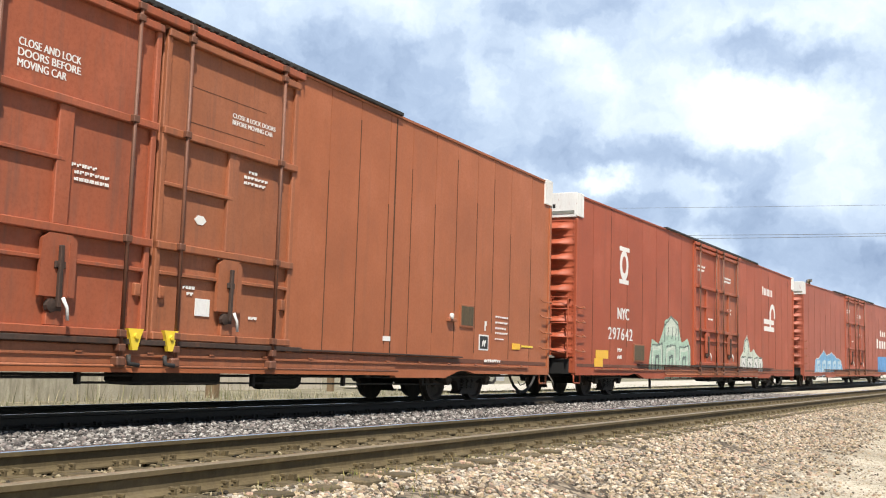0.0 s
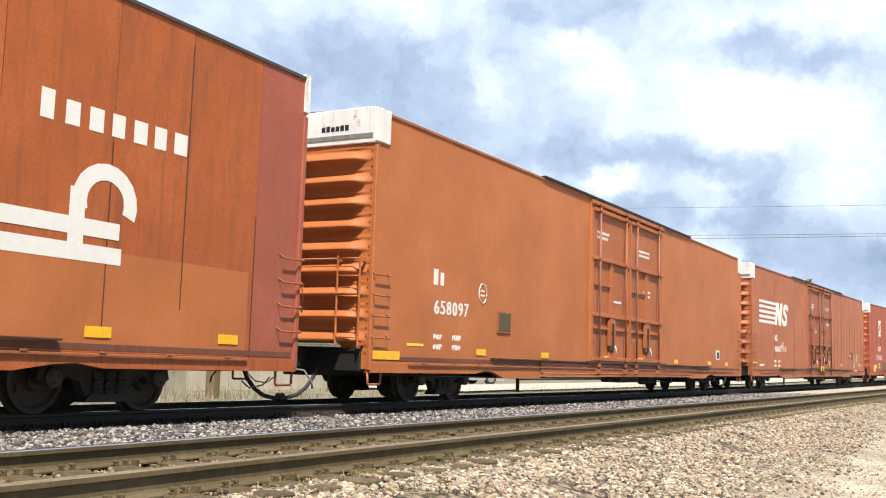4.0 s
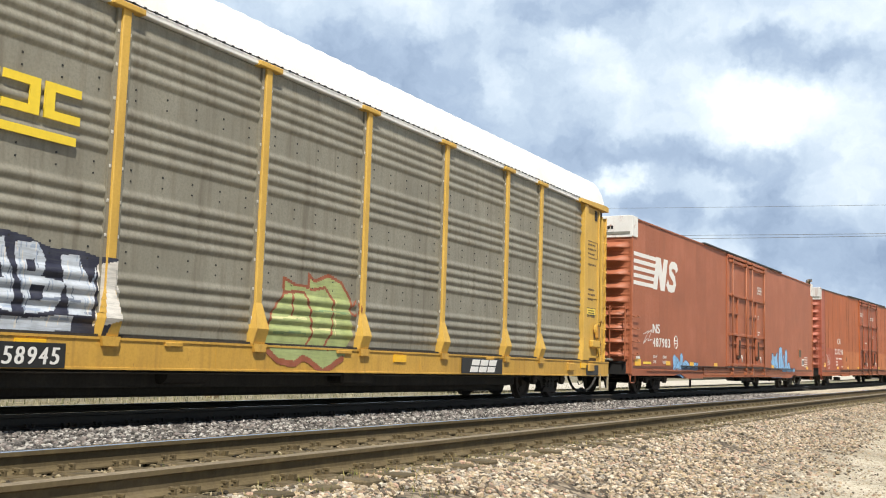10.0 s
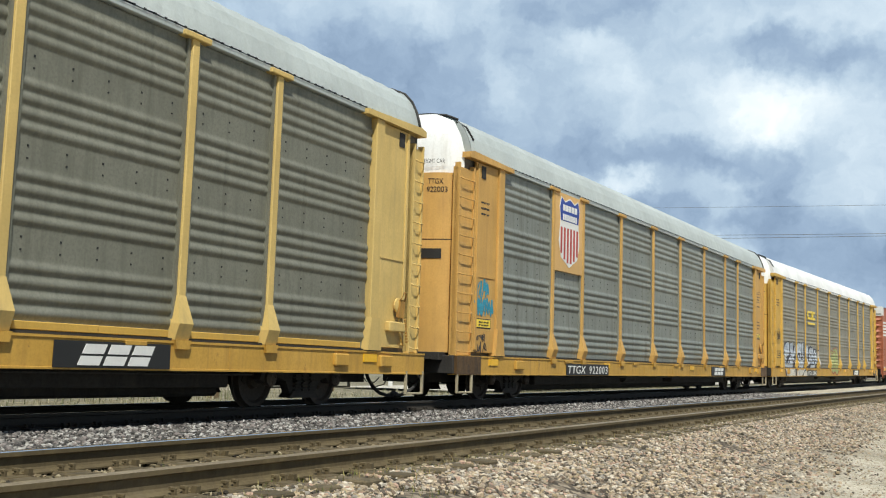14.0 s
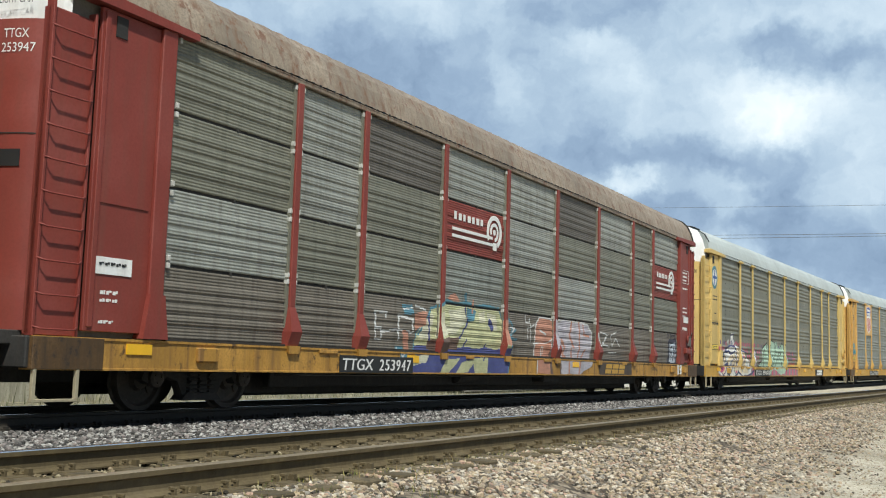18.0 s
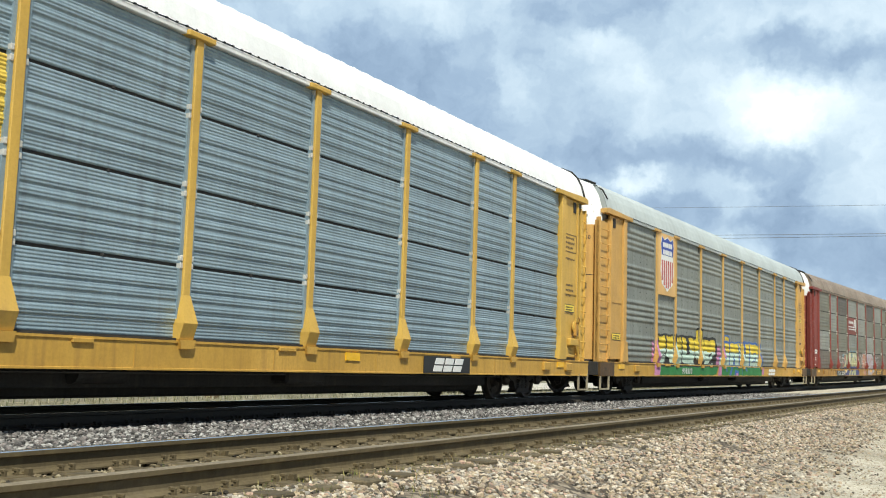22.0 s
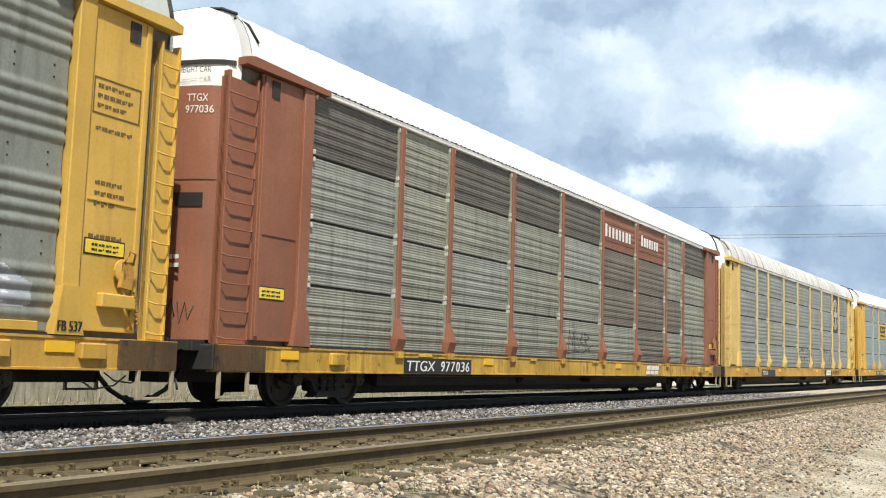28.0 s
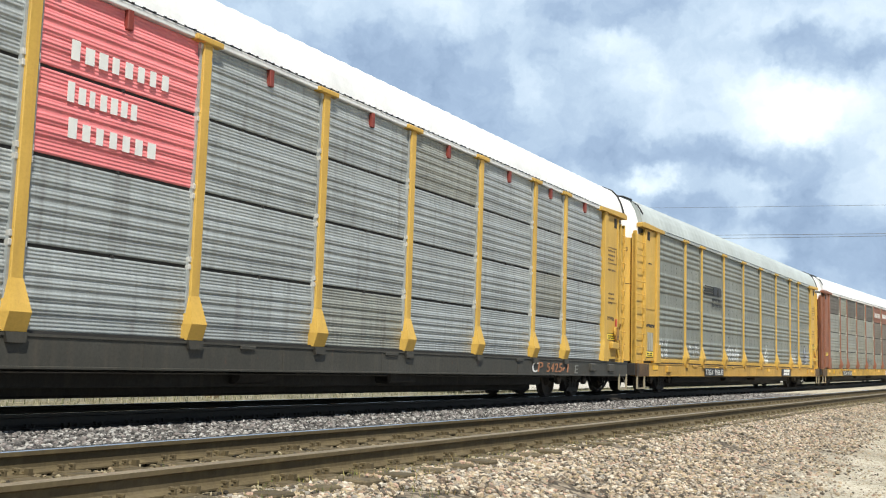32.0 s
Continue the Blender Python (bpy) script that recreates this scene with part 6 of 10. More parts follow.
for a in (-7.3, -5.95, -4.55):
    cv.poly([(a, 0.62), (a + 0.05, 1.42), (a + 0.95, 1.5), (a + 1.05, 0.62)], 1)
    cv.poly([(a + 0.12, 0.72), (a + 0.16, 1.30), (a + 0.86, 1.36), (a + 0.92, 0.72)], 0)
    cv.stroke([(a + 0.35, 0.72), (a + 0.38, 1.12), (a + 0.68, 1.16), (a + 0.66, 0.74)], 0.09, 2)
    cv.stroke([(a - 0.02, 0.60), (a + 0.02, 1.46), (a + 1.0, 1.53), (a + 1.08, 0.60)], 0.05, 2)
cv.stroke([(-6.05, 1.62), (-6.1, 2.1), (-5.4, 2.40), (-4.7, 2.16), (-4.62, 1.7)], 0.06, 2)
for a in (-5.75, -5.3, -4.95):
    cv.stroke([(a, 1.72), (a + 0.04, 2.05)], 0.07, 2)
for k in range(9):
    cv.stroke([(-7.4 + 0.46 * k, 0.62), (-7.4 + 0.46 * k, 0.40)], 0.05, 0)
cv.poly([(3.2, 0.5), (3.3, 1.3), (3.75, 1.5), (3.9, 1.95), (4.35, 2.15), (4.7, 1.8), (4.85, 1.5), (5.5, 1.62), (6.2, 1.35), (7.0, 1.15), (7.1, 0.5)], 1)
for a, w in ((3.4, 0.8), (4.4, 0.85), (5.45, 0.75), (6.3, 0.65)):
    cv.poly([(a, 0.62), (a + 0.06, 1.22), (a + w - 0.06, 1.28), (a + w, 0.62)], 3)
    cv.stroke([(a, 0.60), (a + 0.05, 1.26), (a + w - 0.05, 1.31), (a + w + 0.02, 0.60)], 0.05, 2)
    cv.stroke([(a + 0.25, 0.74), (a + 0.3, 1.08), (a + w - 0.25, 1.0), (a + w - 0.3, 0.72)], 0.06, 2)
cv.stroke([(3.95, 1.5), (4.0, 1.9), (4.35, 2.05), (4.6, 1.75), (4.55, 1.45)], 0.06, 2)
cv.lay("graffiti", [spray((0.42, 0.58, 0.46)), spray((0.62, 0.68, 0.58)), spray((0.12, 0.16, 0.14)), spray((0.72, 0.72, 0.68))], car_b, side_y, "pale green and white spray paint tags")
plate(car_b, -11.8, -10.9, 1.0, 1.22, M["reflector"], "warning_strip")
plate(car_b, -11.9, -11.3, 0.78, 1.0, M["reflector"], "reflector")
vent(car_b, -8.9, -8.0, 0.95, 1.45)
door_stencils(car_b)

# red brown car with striped mark
car_a = boxcar("red brown boxcar with white striped mark and mixed doors", 199.0, M["brown_a"], (M["door_red"], M["brown_door"]), fore_cuts=[2.97, 3.87, 4.77, 5.74, 5.95, 6.55, 7.46, 8.36, 9.27, 10.08, 10.96, 12.1, 13.22], strong=(5.95,), rear_cuts=[-13.22, -9.46, -5.7, -2.97])
TRAIN.append((car_a, 199.0))
slant_logo(car_a, -12.02, 2.80, 2.62, 0.93)
lettering("NS", -9.46, -8.95, 2.08, 2.36, M["stencil"], car_a, bold=0.026)
lettering("486812", -9.46, -8.26, 1.62, 1.86, M["stencil"], car_a, bold=0.018)
lettering("DF", -7.6, -7.25, 1.62, 1.86, M["stencil"], car_a, bold=0.01)
ring_mark(car_a, -8.02, 1.85)
data_block(car_a, -9.5, 1.15, 0.72)
bars([(-12.0, -11.2, 0.98, 1.06, 7)], M["stencil"], car_a)
plate(car_a, -13.1, -12.4, 1.08, 1.16, M["signyellow"], "warning_strip", -1.515)
vent(car_a, 8.6, 9.2, 1.47, 1.92)
plate(car_a, 9.5, 9.95, 1.04, 1.36, M["white"], "plate_edge", -1.504)
plate(car_a, 9.54, 9.91, 1.07, 1.33, M["blackmark"], "plate", -1.508, "black placard with white marks")
bars([(9.63, 9.82, 1.12, 1.25, 2), (10.25, 10.9, 1.74, 1.78, 6), (10.25, 10.9, 1.62, 1.66, 6), (10.25, 10.8, 1.50, 1.54, 5), (10.25, 10.9, 1.40, 1.44, 6), (10.25, 10.7, 1.28, 1.31, 5), (9.72, 9.84, 1.44, 1.64, 1)], M["stencil"], car_a, -1.514)
reflect(car_a, (11.15,), 1.10)
plate(car_a, 11.65, 12.3, 1.16, 1.2, M["signyellow"], "warning_strip", -1.512)
bars([(9.7, 10.5, 0.80, 0.86, 9)], M["stencil"], car_a, -1.537)
plate(car_a, 5.7, 5.95, 1.10, 1.18, M["white"], "white_patch", -1.508)
lettering("CLOSE AND LOCK", -2.18, -1.30, 4.05, 4.14, M["stencil"], car_a, -1.506, 0.004)
lettering("DOORS BEFORE", -2.18, -1.30, 3.93, 4.02, M["stencil"], car_a, -1.506, 0.004)
lettering("MOVING CAR", -2.18, -1.50, 3.81, 3.90, M["stencil"], car_a, -1.506, 0.004)
lettering("CLOSE & LOCK DOORS", 1.45, 2.42, 4.055, 4.12, M["stencil"], car_a, -1.506, 0.004)
lettering("BEFORE MOVING CAR", 1.45, 2.36, 3.96, 4.025, M["stencil"], car_a, -1.506, 0.004)
bars([(1.85, 2.05, 3.33, 3.37, 3), (1.75, 2.3, 3.25, 3.29, 7), (1.75, 2.25, 3.17, 3.21, 6), (-1.35, -0.95, 2.86, 2.90, 5), (-1.3, -0.75, 2.78, 2.82, 7), (-1.3, -0.75, 2.70, 2.74, 7), (1.28, 1.75, 2.045, 2.07, 8), (1.3, 1.4, 1.80, 1.88, 1), (1.5, 1.62, 1.80, 1.88, 2), (0.62, 0.86, 1.60, 1.64, 4), (0.7, 0.84, 1.52, 1.56, 2), (2.0, 2.2, 1.27, 1.31, 3)], M["stencil"], car_a, -1.512, "door_stencil")
g = Geo()
g.prism([(0.78, 2.53), (0.85, 2.59), (0.95, 2.59), (1.02, 2.53), (0.95, 2.47), (0.85, 2.47)], -1.508, -1.499)
part("white_patch", g, M["stencil"], car_a, "small white six-sided sticker")
plate(car_a, 0.88, 1.17, 1.26, 1.49, M["white"], "card", -1.512, "white card on the door")
for x in (-0.42, 0.20):
    g = Geo()
    g.prism([(x, 1.04), (x + 0.26, 1.04), (x + 0.22, 0.94), (x + 0.17, 0.78), (x + 0.09, 0.78), (x + 0.04, 0.94)], -1.64, -1.58)
    g.disc((x + 0.13, -1.64, 0.95), "y", [(0.0, 0.035), (-0.02, 0.03)], 10)
    yb = part("yellow_bracket", g, M["signyellow"], car_a, "yellow painted door lock casting")
    g = Geo()
    g.tube([(x + 0.04, -1.63, 0.72), (x + 0.02, -1.66, 0.62), (x + 0.18, -1.66, 0.60)], 0.03, 6)
    part("lock_foot", g, M["black"], yb)
g = Geo()
for a, b, z in ((0.58, 2.2, 4.28), (0.6, 2.2, 3.80)):
    g.box(a, b, -1.503, -1.499, z, z + 0.008)
part("panel_line", g, M["seam"], car_a)
g = Geo()
g.box(8.05, 8.35, -1.58, -1.49, 1.55, 1.62, 0.01)
lp = part("marker_bracket", g, M["brown_door"], car_a)
g = Geo()
g.disc((8.12, -1.56, 1.66), "y", [(0.0, 0.05), (-0.04, 0.06), (-0.05, 0.02)], 10)
part("marker_disc", g, M["white"], lp, "small white marker disc")

# orange brown car
car_e = boxcar("smooth orange brown boxcar with small access panel", 170.72, M["orange_e"], (M["orange_door"], M["orange_door"]), rodmat=M["brown_door"], seams=False, rear_cuts=[-13.22, -2.97])
TRAIN.append((car_e, 170.72))
bars([(-11.11, -10.58, 2.23, 2.53, 2)], M["stencil"], car_e)
lettering("658097", -11.06, -9.62, 1.68, 1.94, M["stencil"], car_e, bold=0.018)
ring_mark(car_e, -9.03, 2.2)
vent(car_e, -8.35, -7.7, 1.42, 1.88)
data_block(car_e, -11.05, 1.2, 0.75)
plate(car_e, -12.0, -11.4, 1.05, 1.10, M["signyellow"], "warning_strip")
plate(car_e, -13.15, -12.25, 0.79, 0.94, M["reflector"], "reflector", -1.512)
reflect(car_e, (-9.26, -6.0, -1.9, 0.9, 4.4, 8.4, 10.8))
plate(car_e, 9.53, 10.04, 1.14, 1.47, M["white"], "plate_edge", -1.504)
plate(car_e, 9.65, 9.96, 1.18, 1.41, M["blackmark"], "plate", -1.508, "black placard with a white edge")
door_stencils(car_e)

# rusty orange car
car_cr = boxcar("rust-streaked orange boxcar with repainted lower panels", 142.1, M["orange_cr"], (M["door_red"], M["door_red"]), ends=M["red_c"], corner=M["red_c"], roofmat=M["roof_dark"], rear_cuts=[-13.22, -12.25, -11.47, -10.32, -8.57, -6.63, -6.07, -5.03, -4.19, -2.97], fore_cuts=[2.97, 3.5, 4.6, 6.04, 7.6, 9.26, 10.6, 12.1, 13.22], strong=(-12.25, -6.07, 6.04), wrap=0.06, band=M["white_scraped"], slung=False)
TRAIN.append((car_cr, 142.1))
lettering("C R", -9.19, -8.42, 2.30, 2.60, M["stencil"], car_cr, bold=0.030)
lettering("2 3 7 2 9 6", -9.86, -7.81, 1.72, 2.02, M["stencil"], car_cr, bold=0.024)
bars([(-9.64, -9.2, 1.44, 1.54, 4), (-9.0, -8.1, 1.44, 1.52, 6), (-9.64, -9.2, 1.26, 1.36, 4), (-9.64, -9.2, 1.1, 1.2, 4), (-8.2, -7.8, 1.02, 1.08, 4)], M["stencil"], car_cr)
for a, b, z in ((-12.03, -8.0, 2.02), (-7.7, -3.0, 1.92), (3.1, 12.0, 1.95)):
    n = Geo()
    n.box(a, b, -1.5025, -1.498, 0.75, z)
    part("repaint", n, M["red_b"] if a < -9 else M["orange_e"], car_cr, "repainted lower side")
bars([(8.1, 10.65, 3.35, 3.69, 7)], M["stencil"], car_cr)
loop_mark(car_cr, 7.6, 1.8)
plate(car_cr, -12.68, -12.24, 1.02, 1.23, M["reflector"], "reflector", -1.512)
reflect(car_cr, (-9.45, -6.64, -3.6, -1.9, 1.0, 3.3, 6.2, 9.0, 11.4), 0.92)
cv = Canvas(-12.0, -11.0, 0.9, 1.85, 0.018)
cv.stroke([(-11.85, 1.1), (-11.75, 1.62), (-11.55, 1.28), (-11.4, 1.7)], 0.035, 0)
cv.stroke([(-11.62, 1.42), (-11.5, 1.08), (-11.38, 1.42), (-11.25, 1.06), (-11.12, 1.62)], 0.035, 0)
cv.stroke([(-11.95, 1.6), (-11.9, 1.74), (-11.82, 1.66)], 0.03, 0)
cv.stroke([(-11.65, 0.95), (-11.3, 0.98)], 0.03, 0)
cv.lay("graffiti", [M["stencil"]], car_cr, side_y, "white scrawled tag")
vent(car_cr, -6.95, -6.75, 1.35, 1.6)
door_stencils(car_cr)

# brown car with striped mark and blue tags
car_ns = boxcar("dark brown boxcar with white striped mark and blue tags", 113.5, M["brown_ns"], (M["brown_ns"], M["brown_ns"]), rodmat=M["brown_door"], seams=False)
TRAIN.append((car_ns, 113.5))
slant_logo(car_ns, -13.16, 3.19, 1.80, 0.90)
lettering("NS", -11.35, -10.72, 1.84, 2.12, M["stencil"], car_ns, bold=0.026)
lettering("487983", -11.36, -9.65, 1.43, 1.70, M["stencil"], car_ns, bold=0.018)
ring_mark(car_ns, -9.1, 1.62)
lettering("LD LMT", -11.28, -10.95, 1.09, 1.18, M["stencil"], car_ns, bold=0.004)
lettering("150600", -10.42, -10.03, 1.09, 1.18, M["stencil"], car_ns, bold=0.004)
lettering("LT WT", -11.29, -11.03, 0.93, 1.02, M["stencil"], car_ns, bold=0.004)
lettering("112400", -10.41, -10.01, 0.93, 1.02, M["stencil"], car_ns, bold=0.004)
plate(car_ns, -12.92, -12.42, 0.85, 1.04, M["reflector"], "reflector", -1.512)
plate(car_ns, -12.85, -12.5, 1.05, 1.12, M["white"], "white_patch", -1.512)
plate(car_ns, -12.2, -11.5, 0.90, 0.97, M["signyellow"], "warning_strip")
reflect(car_ns, (-10.1, -7.6, -4.7, -1.9, 0.9, 4.2, 11.6), 0.88)
vent(car_ns, 9.76, 10.34, 1.41, 1.82)
plate(car_ns, 10.59, 11.04, 1.03, 1.37, M["white"], "plate_edge", -1.504)
plate(car_ns, 10.67, 10.96, 1.09, 1.31, M["blackmark"], "plate", -1.508, "black placard with a white edge")
bars([(11.20, 11.93, 0.98 + 0.11 * k, 1.03 + 0.11 * k, 5) for k in range(5)], M["stencil"], car_ns)
cv = Canvas(-12.4, -11.2, 1.4, 2.0, 0.016)
cv.stroke([(-12.2, 1.78), (-11.75, 1.9), (-12.2, 1.5), (-11.85, 1.66)], 0.022, 0)
cv.stroke([(-11.8, 1.84), (-11.45, 1.92), (-11.8, 1.6), (-11.4, 1.62)], 0.022, 0)
cv.lay("graffiti", [M["stencil"]], car_ns, side_y, "thin white scrawl")
BLUES = [spray((0.25, 0.50, 0.80)), spray((0.17, 0.22, 0.33)), M["stencil"], spray((0.03, 0.06, 0.16))]
cv = Canvas(-9.6, -6.5, 0.46, 1.4, 0.014)
cv.poly([(-9.36, 0.91), (-9.42, 1.16), (-9.27, 1.24), (-9.14, 1.17), (-8.85, 1.08), (-8.67, 0.98), (-8.65, 1.24), (-8.48, 1.30), (-8.37, 1.20), (-8.38, 0.94), (-8.11, 1.05), (-7.83, 1.01), (-7.63, 0.91), (-7.15, 0.98), (-6.69, 1.00), (-6.73, 0.81), (-9.34, 0.76)], 0)
cv.poly([(-9.35, 0.78), (-6.68, 0.84), (-6.67, 0.73), (-6.71, 0.50), (-9.41, 0.58), (-9.45, 0.68)], 1)
cv.poly([(-9.45, 0.68), (-8.94, 0.69), (-8.42, 0.49), (-6.71, 0.50), (-6.72, 0.73), (-8.08, 0.68), (-8.43, 0.70)], 0)
cv.stroke([(-9.36, 0.91), (-9.19, 0.76), (-8.84, 1.05)], 0.022, 3)
cv.stroke([(-8.67, 0.98), (-8.70, 0.77)], 0.022, 3)
cv.stroke([(-8.38, 0.94), (-8.26, 0.78), (-7.82, 0.85), (-8.10, 0.95)], 0.022, 3)
cv.stroke([(-7.63, 0.91), (-7.67, 0.74), (-7.34, 0.91)], 0.022, 3)
cv.stroke([(-7.15, 0.98), (-7.09, 0.81), (-6.74, 0.99)], 0.022, 3)
cv.stroke([(-7.90, 0.68), (-7.61, 0.60), (-7.33, 0.69)], 0.022, 3)
cv.stroke([(-8.94, 0.67), (-9.01, 0.56)], 0.022, 3)
cv.stroke([(-7.13, 0.72), (-7.12, 0.52)], 0.022, 3)
cv.edge(3, 1)
scribble(cv, -9.2, -6.9, 0.52, 0.78, 7, 0.02, 3, 12)
cv.lay("graffiti", BLUES, car_ns, side_y, "light blue spray paint tag with dark outlines along the lower edge")
cv = Canvas(3.9, 9.1, 0.46, 2.0, 0.016)
cv.poly([(4.1, 0.66), (8.6, 0.70), (8.3, 0.48), (4.3, 0.48)], 1)
cv.poly([(4.28, 1.5), (4.52, 1.5), (4.59, 1.39), (4.93, 1.41), (5.2, 1.55), (5.34, 1.55), (5.3, 1.28), (5.44, 1.03), (5.61, 0.84), (4.73, 0.77), (4.16, 0.74), (4.05, 0.86), (4.3, 0.96), (4.19, 1.16), (4.32, 1.28)], 0)
cv.poly([(5.57, 0.82), (5.61, 1.5), (5.7, 1.76), (5.94, 1.83), (6.19, 1.76), (6.27, 1.5), (6.24, 0.81)], 0)
cv.poly([(6.24, 1.14), (6.52, 1.5), (6.63, 1.48), (6.51, 1.16), (6.81, 0.81), (6.24, 0.81)], 0)
cv.poly([(6.8, 0.84), (6.82, 1.5), (6.89, 1.66), (7.05, 1.71), (7.23, 1.66), (7.31, 1.41), (7.27, 0.82)], 0)
cv.poly([(7.27, 0.94), (7.48, 1.16), (7.74, 1.16), (7.82, 0.96), (8.05, 0.86), (8.85, 0.9), (8.93, 0.74), (7.92, 0.69), (6.75, 0.72), (5.54, 0.77)], 0)
cv.edge(3, 2)
cv.stroke([(5.92, 1.54), (5.89, 0.94)], 0.035, 3)
cv.stroke([(7.04, 1.5), (7.0, 1.02)], 0.035, 3)
cv.stroke([(4.73, 1.31), (4.97, 0.96)], 0.035, 3)
cv.stroke([(7.57, 1.04), (7.46, 0.86)], 0.035, 3)
cv.stroke([(6.24, 1.16), (6.24, 0.86)], 0.035, 3)
cv.stroke([(5.44, 1.03), (5.57, 0.84)], 0.035, 3)
cv.stroke([(7.27, 0.96), (7.27, 0.84)], 0.035, 3)
cv.stroke([(4.32, 0.96), (4.86, 0.89), (5.13, 0.97)], 0.035, 3)
for x in (4.3, 4.75, 5.3, 6.1, 6.9, 7.4):
    cv.stroke([(x, 0.72), (x + 0.02, 0.50)], 0.04, 2)
cv.lay("graffiti", BLUES, car_ns, side_y, "light blue spray paint letters with dark outlines and pale drips")
for words, z in (("CLOSE & LOCK", 4.12), ("DOORS BEFORE", 4.00), ("MOVING CAR", 3.88)):
    lettering(words, 1.69, 2.44, z, z + 0.085, M["stencil"], car_ns, -1.506, 0.004)
bars([(1.3, 1.95, 2.95, 3.0, 6), (1.3, 1.9, 2.85, 2.9, 5), (1.5, 2.1, 2.3, 2.35, 6), (1.5, 2.0, 2.2, 2.25, 5)], M["stencil"], car_ns, -1.507, "door_stencil")



# ---- autoracks
def mark_plate(car, x0, x1, words=None, z0=0.57, z1=0.80):
    """Black number board on the sill: bars for the owner's mark, digits after."""
    plate(car, x0, x1, z0 - 0.02, z1 + 0.03, M["blackmark"], "number_board", -1.518, "black board with white figures")
    w = x1 - x0
    lettering("TTGX", x0 + 0.06, x0 + w * 0.42, z0 + 0.02, z1 - 0.02, M["stencil"], car, -1.527, 0.006, 0.15)
    if words:
        lettering(words, x0 + w * 0.50, x1 - 0.08, z0 + 0.02, z1 - 0.02, M["stencil"], car, -1.527, 0.008, 0.12)


def slab_mark(car, x0, x1, z0, z1, mat, y):
    """Three broad slanted blocks split by a level gap."""
    h, w = z1 - z0, (x1 - x0) / 3
    for k in range(3):
        a = x0 + k * w
        for q0, q1 in ((0.0, 0.44), (0.54, 1.0)):
            g = Geo()
            g.prism([(a + 0.12 * q0, z0 + h * q0), (a + w * 0.84 + 0.12 * q0, z0 + h * q0), (a + w * 0.84 + 0.12 * q1, z0 + h * q1), (a + 0.12 * q1, z0 + h * q1)], y - 0.003, y + 0.004)
            part("slab_mark", g, mat, car, "slanted block of a pale emblem")


def front_board(car, x0=5.0, board=True):
    if board:
        plate(car, x0, x0 + 1.9, 0.56, 0.87, M["blackmark"], "number_board", -1.518, "black board with broad white slabs")
    slab_mark(car, x0 + 0.35, x0 + 1.55, 0.59, 0.84, M["stencil"], -1.527)


def end_stencils(car, mat, sx=-1):
    x = -12.9 if sx < 0 else 12.15
    y = -1.464
    bars([(x, x + 0.55, 3.92, 3.97, 5), (x, x + 0.6, 3.80, 3.85, 6), (x, x + 0.5, 3.68, 3.73, 4), (x, x + 0.62, 3.4, 3.45, 6)], mat, car, y, "end_stencil")
    bars([(x + 0.05, x + 0.5, 2.75, 2.80, 5), (x + 0.05, x + 0.55, 2.62, 2.67, 5), (x + 0.05, x + 0.4, 2.49, 2.54, 3), (x, x + 0.55, 2.05, 2.15, 6)], mat, car, y, "end_stencil")
    g = Geo()
    for a, b, c, d in ((-0.06, 0.72, 4.03, 4.045), (-0.06, 0.72, 3.6, 3.615), (-0.06, -0.045, 3.6, 4.04), (0.705, 0.72, 3.6, 4.04)):
        g.box(x + a, x + b, y - 0.004, y + 0.003, c, d)
    part("stencil_frame", g, mat, car)


def yellow_sign(car, x, z):
    plate(car, x, x + 0.66, z, z + 0.2, M["blackmark"], "sign_edge", -1.464)
    s = plate(car, x + 0.02, x + 0.64, z + 0.02, z + 0.18, M["signyellow"], "sign", -1.469, "yellow warning sign")
    bars([(x + 0.1, x + 0.56, z + 0.11, z + 0.14, 4), (x + 0.1, x + 0.56, z + 0.05, z + 0.08, 4)], M["blackmark"], car, -1.474)


def shield(car):
    """Flat sheet with a shield: blue head, red and white stripes."""
    g = Geo()
    g.box(-8.92, -7.18, -1.475, -1.40, 3.05, 4.97, 0.006)
    sh = part("shield_sheet", g, M["peach"], car, "peach yellow sheet behind the shield")
    cx, y = -8.05, -1.477

    def outline(k):
        left = [(-0.62, 4.62), (-0.52, 4.86), (-0.3, 4.76), (0.0, 4.86), (0.3, 4.76), (0.52, 4.86), (0.62, 4.62), (0.55, 4.3), (0.63, 3.8), (0.50, 3.42), (0.2, 3.3), (0.0, 3.2), (-0.2, 3.3), (-0.50, 3.42), (-0.63, 3.8), (-0.55, 4.3)]
        return [(cx + a * k, 4.05 + (b - 4.05) * k) for a, b in left]
    g = Geo()
    g.prism(outline(1.04), y - 0.004, y + 0.004)
    part("shield_edge", g, M["stencil"], sh)
    g = Geo()
    out = outline(1.0)
    g.prism([p for p in out if p[1] >= 4.2], y - 0.008, y)
    part("shield_head", g, spray((0.03, 0.07, 0.36)), sh, "blue shield head")
    for k in range(6):
        a = cx - 0.56 + k * 0.2
        mid = abs(a + 0.05 - cx) / 0.6
        part("shield_stripe", Geo().box(a, a + 0.11, y - 0.007, y, 3.27 + 0.32 * mid ** 2, 4.14), spray((0.48, 0.07, 0.05)), sh, "red stripe")
    for z, n in ((4.55, 5), (4.32, 7)):
        w = 0.92 / n
        for k in range(n):
            part("shield_block", Geo().box(cx - 0.46 + k * w + 0.015, cx - 0.46 + (k + 1) * w - 0.015, y - 0.012, y - 0.006, z, z + 0.15), M["stencil"], sh)


